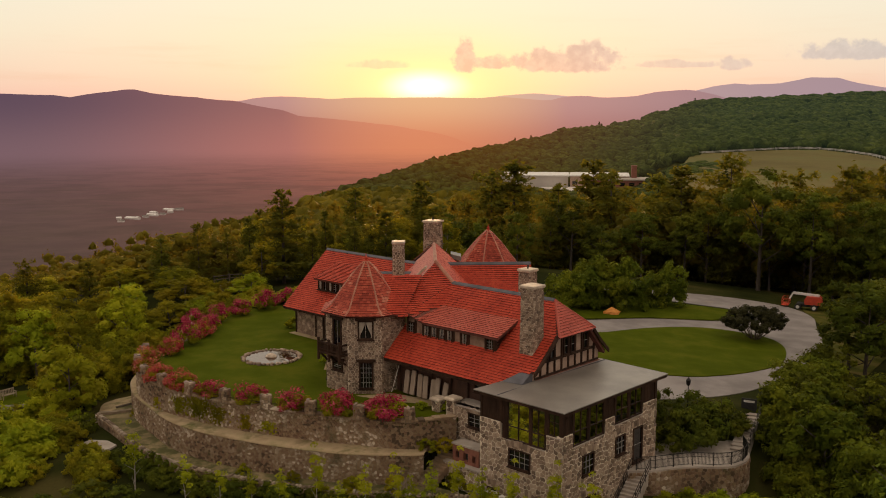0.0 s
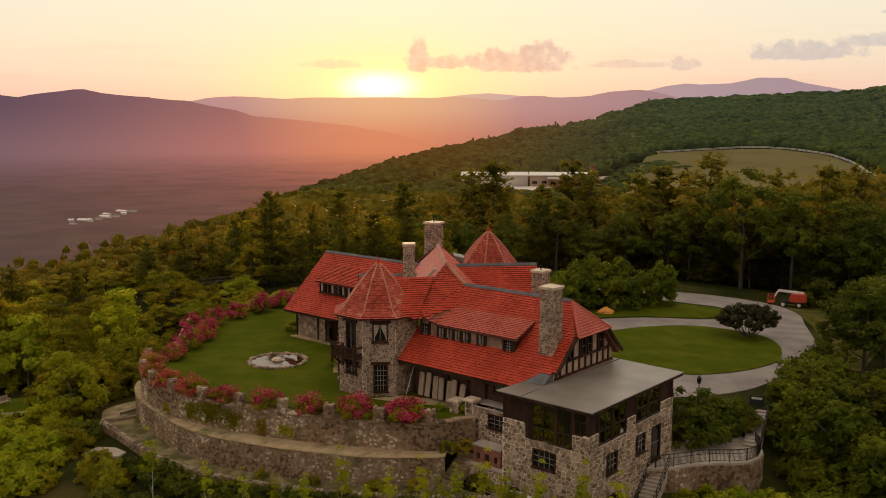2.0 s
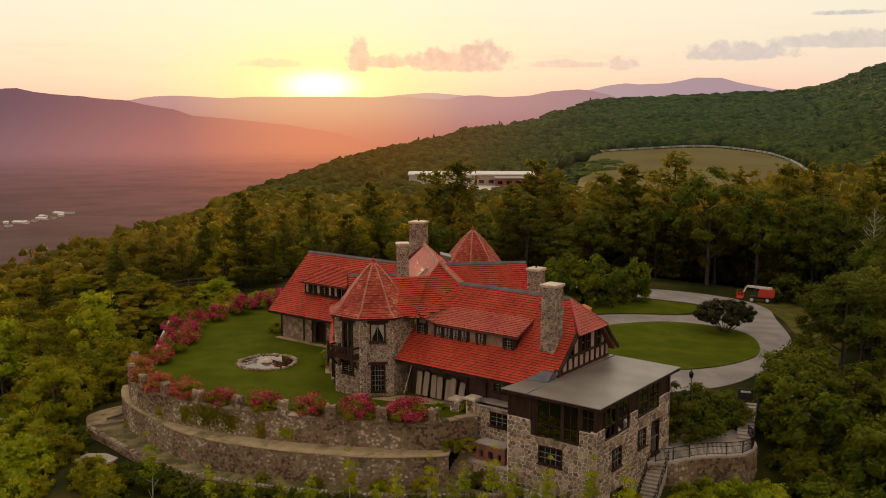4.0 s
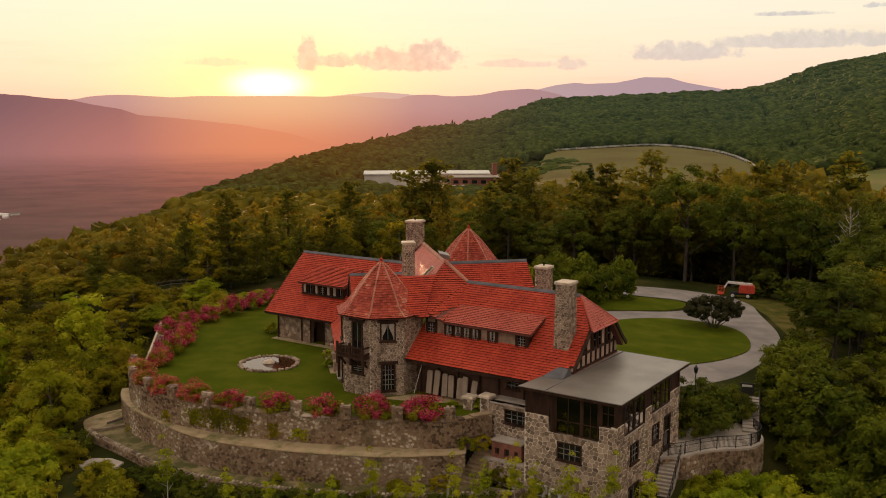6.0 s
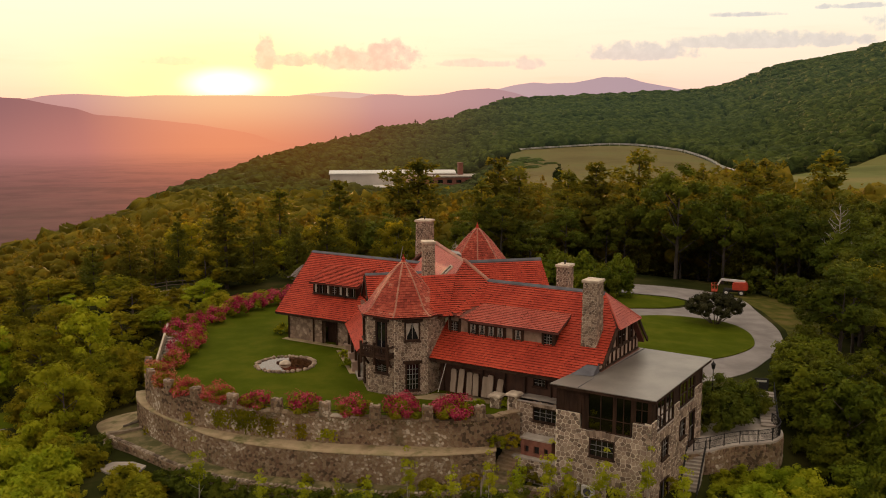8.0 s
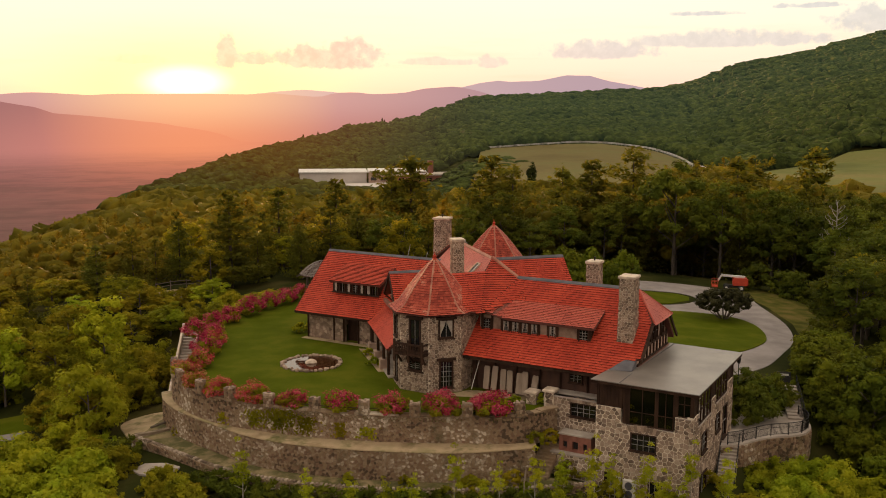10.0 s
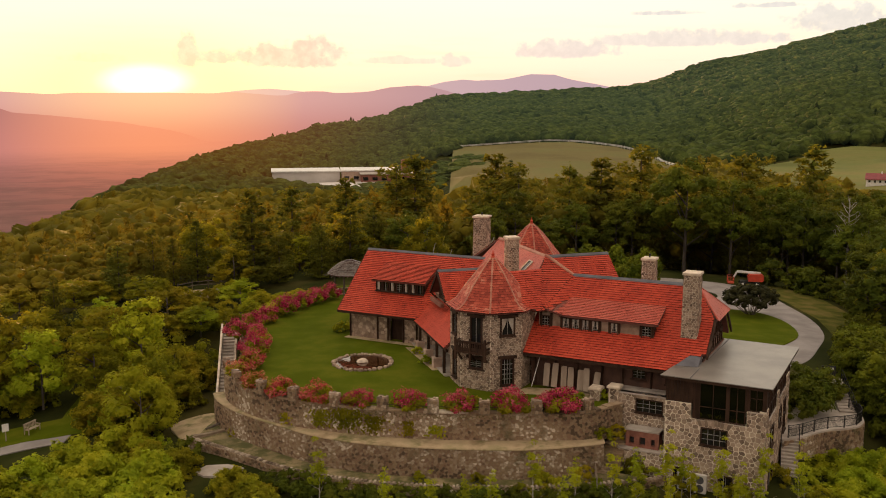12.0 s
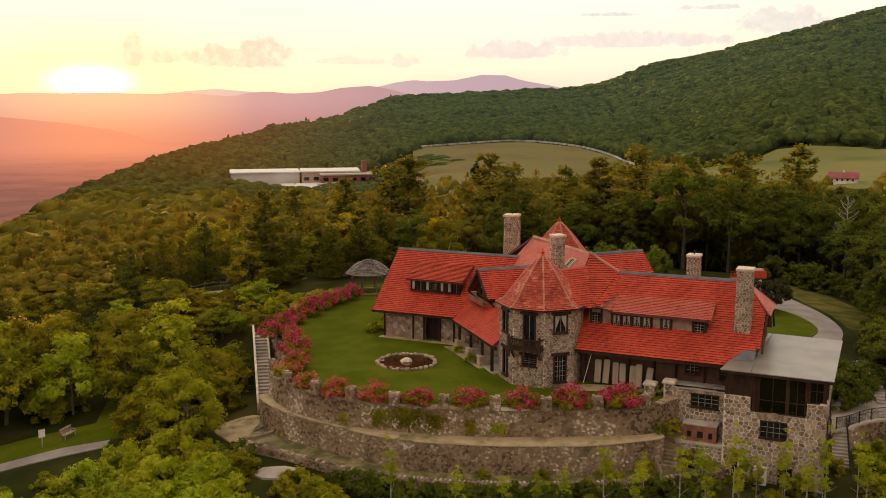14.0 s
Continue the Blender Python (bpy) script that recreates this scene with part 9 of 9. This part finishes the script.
far_shapes = [lump(k) for k in range(6)]
v, f = pine_crown(1.0, 0.22, 0.02, 11, 9, 0.10)
far_shapes.append((v, f))
far_shapes += [lump(k + 40, 1) for k in range(4)]
places = []
r = 505.0
while r < 3600:
    step = max(9.6, r * 0.0112)
    az = -14.0
    while az < 52:
        a = math.radians(az + prng.uniform(-0.42, 0.42) * math.degrees(step / r))
        rr = r + prng.uniform(-0.45, 0.45) * step
        az += math.degrees(step / r)
        x, y = rr * math.sin(a) - 10, rr * math.cos(a)
        crest = lerp_table(HILLS, math.degrees(a))[4]
        low_front = inside(x, y, FIELDS[2]) and y < 736
        if rr > crest * 1.05 or (not low_front and any(inside(x, y, q) for q in FIELDS)) or inside(x, y, YARD):
            continue
        edge = rr > crest * 0.965
        pine = prng.random() < (0.34 if edge and r > 800 and 5.2 < az < 10.5 else 0.03 if edge and r > 800 else 0.015)
        h = prng.uniform(9.0, 15.0) * (0.95 if pine else 1.0) * (0.3 if low_front else 0.6 if y < 640 and x < 190 else 1.0)
        if pine and edge:
            h *= 1.25
        if rr < 1200 and not pine and not low_front:
            h = min(h, prng.uniform(8.0, 11.0))
        w_ = step * prng.uniform(1.05, 1.5)
        places.append((x, y, ground_z(x, y) - 2.0, h if pine else w_, h, prng.uniform(0, 6.28), 6 if pine else prng.randrange(6) if rr < 1000 else 7 + prng.randrange(4)))
    r += step * 0.92
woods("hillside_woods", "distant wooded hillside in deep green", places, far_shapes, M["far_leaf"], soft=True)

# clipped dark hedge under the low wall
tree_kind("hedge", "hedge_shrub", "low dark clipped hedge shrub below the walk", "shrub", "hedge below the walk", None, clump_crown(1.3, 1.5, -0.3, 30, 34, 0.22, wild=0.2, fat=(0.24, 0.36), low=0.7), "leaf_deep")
hedge_at, hedge_len = along(low_line)
s_ = 3.0
while s_ < hedge_len - 1:
    p, nn = hedge_at(s_)
    x, y = p.x + nn.x * 1.5, p.y + nn.y * 1.5
    if math.hypot(x + 28.6, y - 76.3) > 4.0 and not (x < -27 and y < 76):
        plant("hedge", x, y, max(ground_z(x, y), -6.4), prng.uniform(0.85, 1.1), prng.uniform(0, 360))
    s_ += 1.7

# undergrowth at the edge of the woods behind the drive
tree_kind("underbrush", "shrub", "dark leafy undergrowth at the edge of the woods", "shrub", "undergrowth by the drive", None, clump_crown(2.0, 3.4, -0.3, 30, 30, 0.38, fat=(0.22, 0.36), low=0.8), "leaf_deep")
edge, _ = curve_points([(51.5, 121), (53, 116), (52, 107), (47, 97)], 3.1)
for k, (x, y) in enumerate(edge):
    x, y = x + prng.uniform(-0.8, 0.8), y + prng.uniform(-0.8, 0.8)
    plant("underbrush", x, y, ground_z(x, y) - 0.1, prng.uniform(0.75, 1.25), prng.uniform(0, 360), prng.uniform(0.8, 1.3))

# dark growth on the bank round the stone slab
for k in range(26):
    x, y = prng.uniform(-34, -23), prng.uniform(60.5, 70)
    if y < 69.5 + (x + 27) * 0.35 and math.hypot(x + 28.6, y - 76.3) > 4.5:
        plant("underbrush", x, y, ground_z(x, y) - 0.3, prng.uniform(0.45, 0.7), prng.uniform(0, 360), prng.uniform(0.55, 0.8))

# small sandy overlook in the woods, with a rough rail
draped("overlook", [(-31.0, 127.5), (-28.5, 124.6), (-26.2, 124.0), (-25.0, 126.0), (-26.4, 129.4), (-29.4, 129.6)], M["path"], "bare sandy overlook among the trees", "path", lift=0.3, step=1.5)
rail_fence = thing("rail_fence", (-28.5, 129.3, ground_z(-28.5, 129.3)), "rough wooden rail fence at the overlook", "fence")
rp = [(-31.0, 128.0), (-29.2, 129.4), (-27.2, 129.6), (-25.6, 128.4)]
for (x0, y0), (x1, y1) in zip(rp, rp[1:]):
    for h in (0.6, 1.05):
        g = Geo()
        g.tube([(x0, y0, ground_z(x0, y0) + h + 0.3), (x1, y1, ground_z(x1, y1) + h + 0.3)], [0.05, 0.05], 6)
        part("rail", g, M["bark"], rail_fence)
for x0, y0 in rp:
    g = Geo()
    g.tube([(x0, y0, ground_z(x0, y0) - 0.2), (x0, y0, ground_z(x0, y0) + 1.55)], [0.07, 0.06], 7)
    part("post", g, M["bark"], rail_fence)

for x, y, sc in ((26.4, 64.0, 0.85), (26.8, 67.6, 0.95), (27.8, 71.2, 1.0), (28.9, 75.0, 1.0), (26.2, 60.0, 0.9), (29.8, 78.6, 0.9), (29.2, 67.4, 1.2), (28.8, 63.0, 1.1), (30.6, 72.6, 1.1), (33.6, 82.6, 0.8)):
    plant("underbrush", x, y, ground_z(x, y) - 0.2, sc, prng.uniform(0, 360), prng.uniform(0.9, 1.2))
for x, y, sc in ((-27.5, 119.6, 0.9), (-30.2, 120.4, 1.0), (-26.0, 121.2, 0.8), (-32.2, 123.6, 0.9), (-24.4, 123.8, 0.8), (-28.9, 117.6, 1.0)):
    plant("bush0", x, y, ground_z(x, y) - 0.2, sc, prng.uniform(0, 360))

tree_kind("thicket", "shrub", "tall fresh green thicket shrub on the near slope", "shrub", "green shrubs", None, clump_crown(2.1, 3.2, -0.3, 34, 62, 0.27, wild=0.3, core=0.66, fat=(0.2, 0.34), low=0.6), "leaf_light")
for k in range(64):
    x, y = prng.uniform(-54, -33.2), prng.uniform(66, 82.5)
    if y > 82.5 + (x + 40) * 0.1 or (x > -35.5 and y > 77):
        continue
    plant("thicket", x, y, ground_z(x, y) - 0.3, prng.uniform(0.75, 1.1), prng.uniform(0, 360), prng.uniform(0.75, 1.0))
tree_kind("tall_shrub", "shrub", "broad green shrub beside the garden stair", "shrub", "green shrubs", None, clump_crown(2.4, 4.4, -0.3, 44, 62, 0.27, wild=0.3, core=0.66, fat=(0.2, 0.34), low=0.6), "leaf")
for x, y, sc in ((-36.0, 90.2, 0.8), (-33.8, 91.6, 0.85), (-32.8, 94.6, 1.0), (-36.4, 93.6, 1.0), (-31.0, 93.2, 0.75), (-30.4, 97.0, 0.95), (-34.0, 98.0, 1.1), (-38.4, 91.4, 0.8), (-29.6, 100.6, 0.9), (-32.0, 102.0, 1.0)):
    plant("tall_shrub", x, y, ground_z(x, y) - 0.3, sc, prng.uniform(0, 360))
for x, y, sc in ((-37.4, 84.6, 0.8), (-35.4, 83.2, 0.85), (-35.0, 86.2, 0.75), (-33.6, 87.6, 0.55), (-39.6, 85.4, 0.7), (-36.8, 87.4, 0.6), (-34.0, 80.6, 0.8), (-42.4, 84.8, 0.6), (-45.6, 84.4, 0.6), (-49.0, 84.2, 0.6), (-33.2, 83.6, 0.6)):
    plant("bush1" if sc < 0.65 else "bush0", x, y, ground_z(x, y) - 0.2, sc, prng.uniform(0, 360), prng.uniform(0.8, 1.1))

# dark shrubs beside the landing, and fresh ones at its foot
tree_kind("side_shrub", "shrub", "tall dark green shrub beside the landing wall", "shrub", "green shrubs", None, clump_crown(2.2, 4.4, -0.3, 42, 60, 0.28, wild=0.35, core=0.66, fat=(0.2, 0.34), low=0.6), "leaf_mid")
for x, y, sc in ((25.7, 67.6, 0.85), (25.6, 64.6, 0.85), (26.6, 71.2, 0.9), (25.2, 61.6, 0.85), (27.6, 74.6, 0.9), (28.0, 66.0, 1.0), (27.6, 62.6, 1.0), (26.8, 58.8, 1.0), (29.4, 70.0, 1.1), (30.2, 74.0, 1.1), (29.8, 61.6, 1.1), (24.6, 56.6, 0.8), (31.4, 66.6, 1.15), (32.2, 78.4, 1.0)):
    plant("side_shrub", x, y, ground_z(x, y) - 0.3, sc, prng.uniform(0, 360), prng.uniform(0.9, 1.15))
for x, y, sc in ((15.6, 64.0, 0.5), (17.4, 64.4, 0.55), (19.6, 64.6, 0.6), (22.2, 65.0, 0.6), (14.4, 62.0, 0.5), (17.6, 62.4, 0.72), (19.8, 62.6, 0.8), (22.0, 62.8, 0.8), (23.6, 60.2, 0.85), (16.2, 60.4, 0.72), (18.8, 59.6, 0.8), (21.2, 59.4, 0.85), (14.6, 59.0, 0.7), (17.0, 57.4, 0.8), (19.8, 57.0, 0.8), (12.6, 57.6, 0.7)):
    plant("thicket", x, y, ground_z(x, y) - 0.3, sc, prng.uniform(0, 360), prng.uniform(0.8, 1.0))
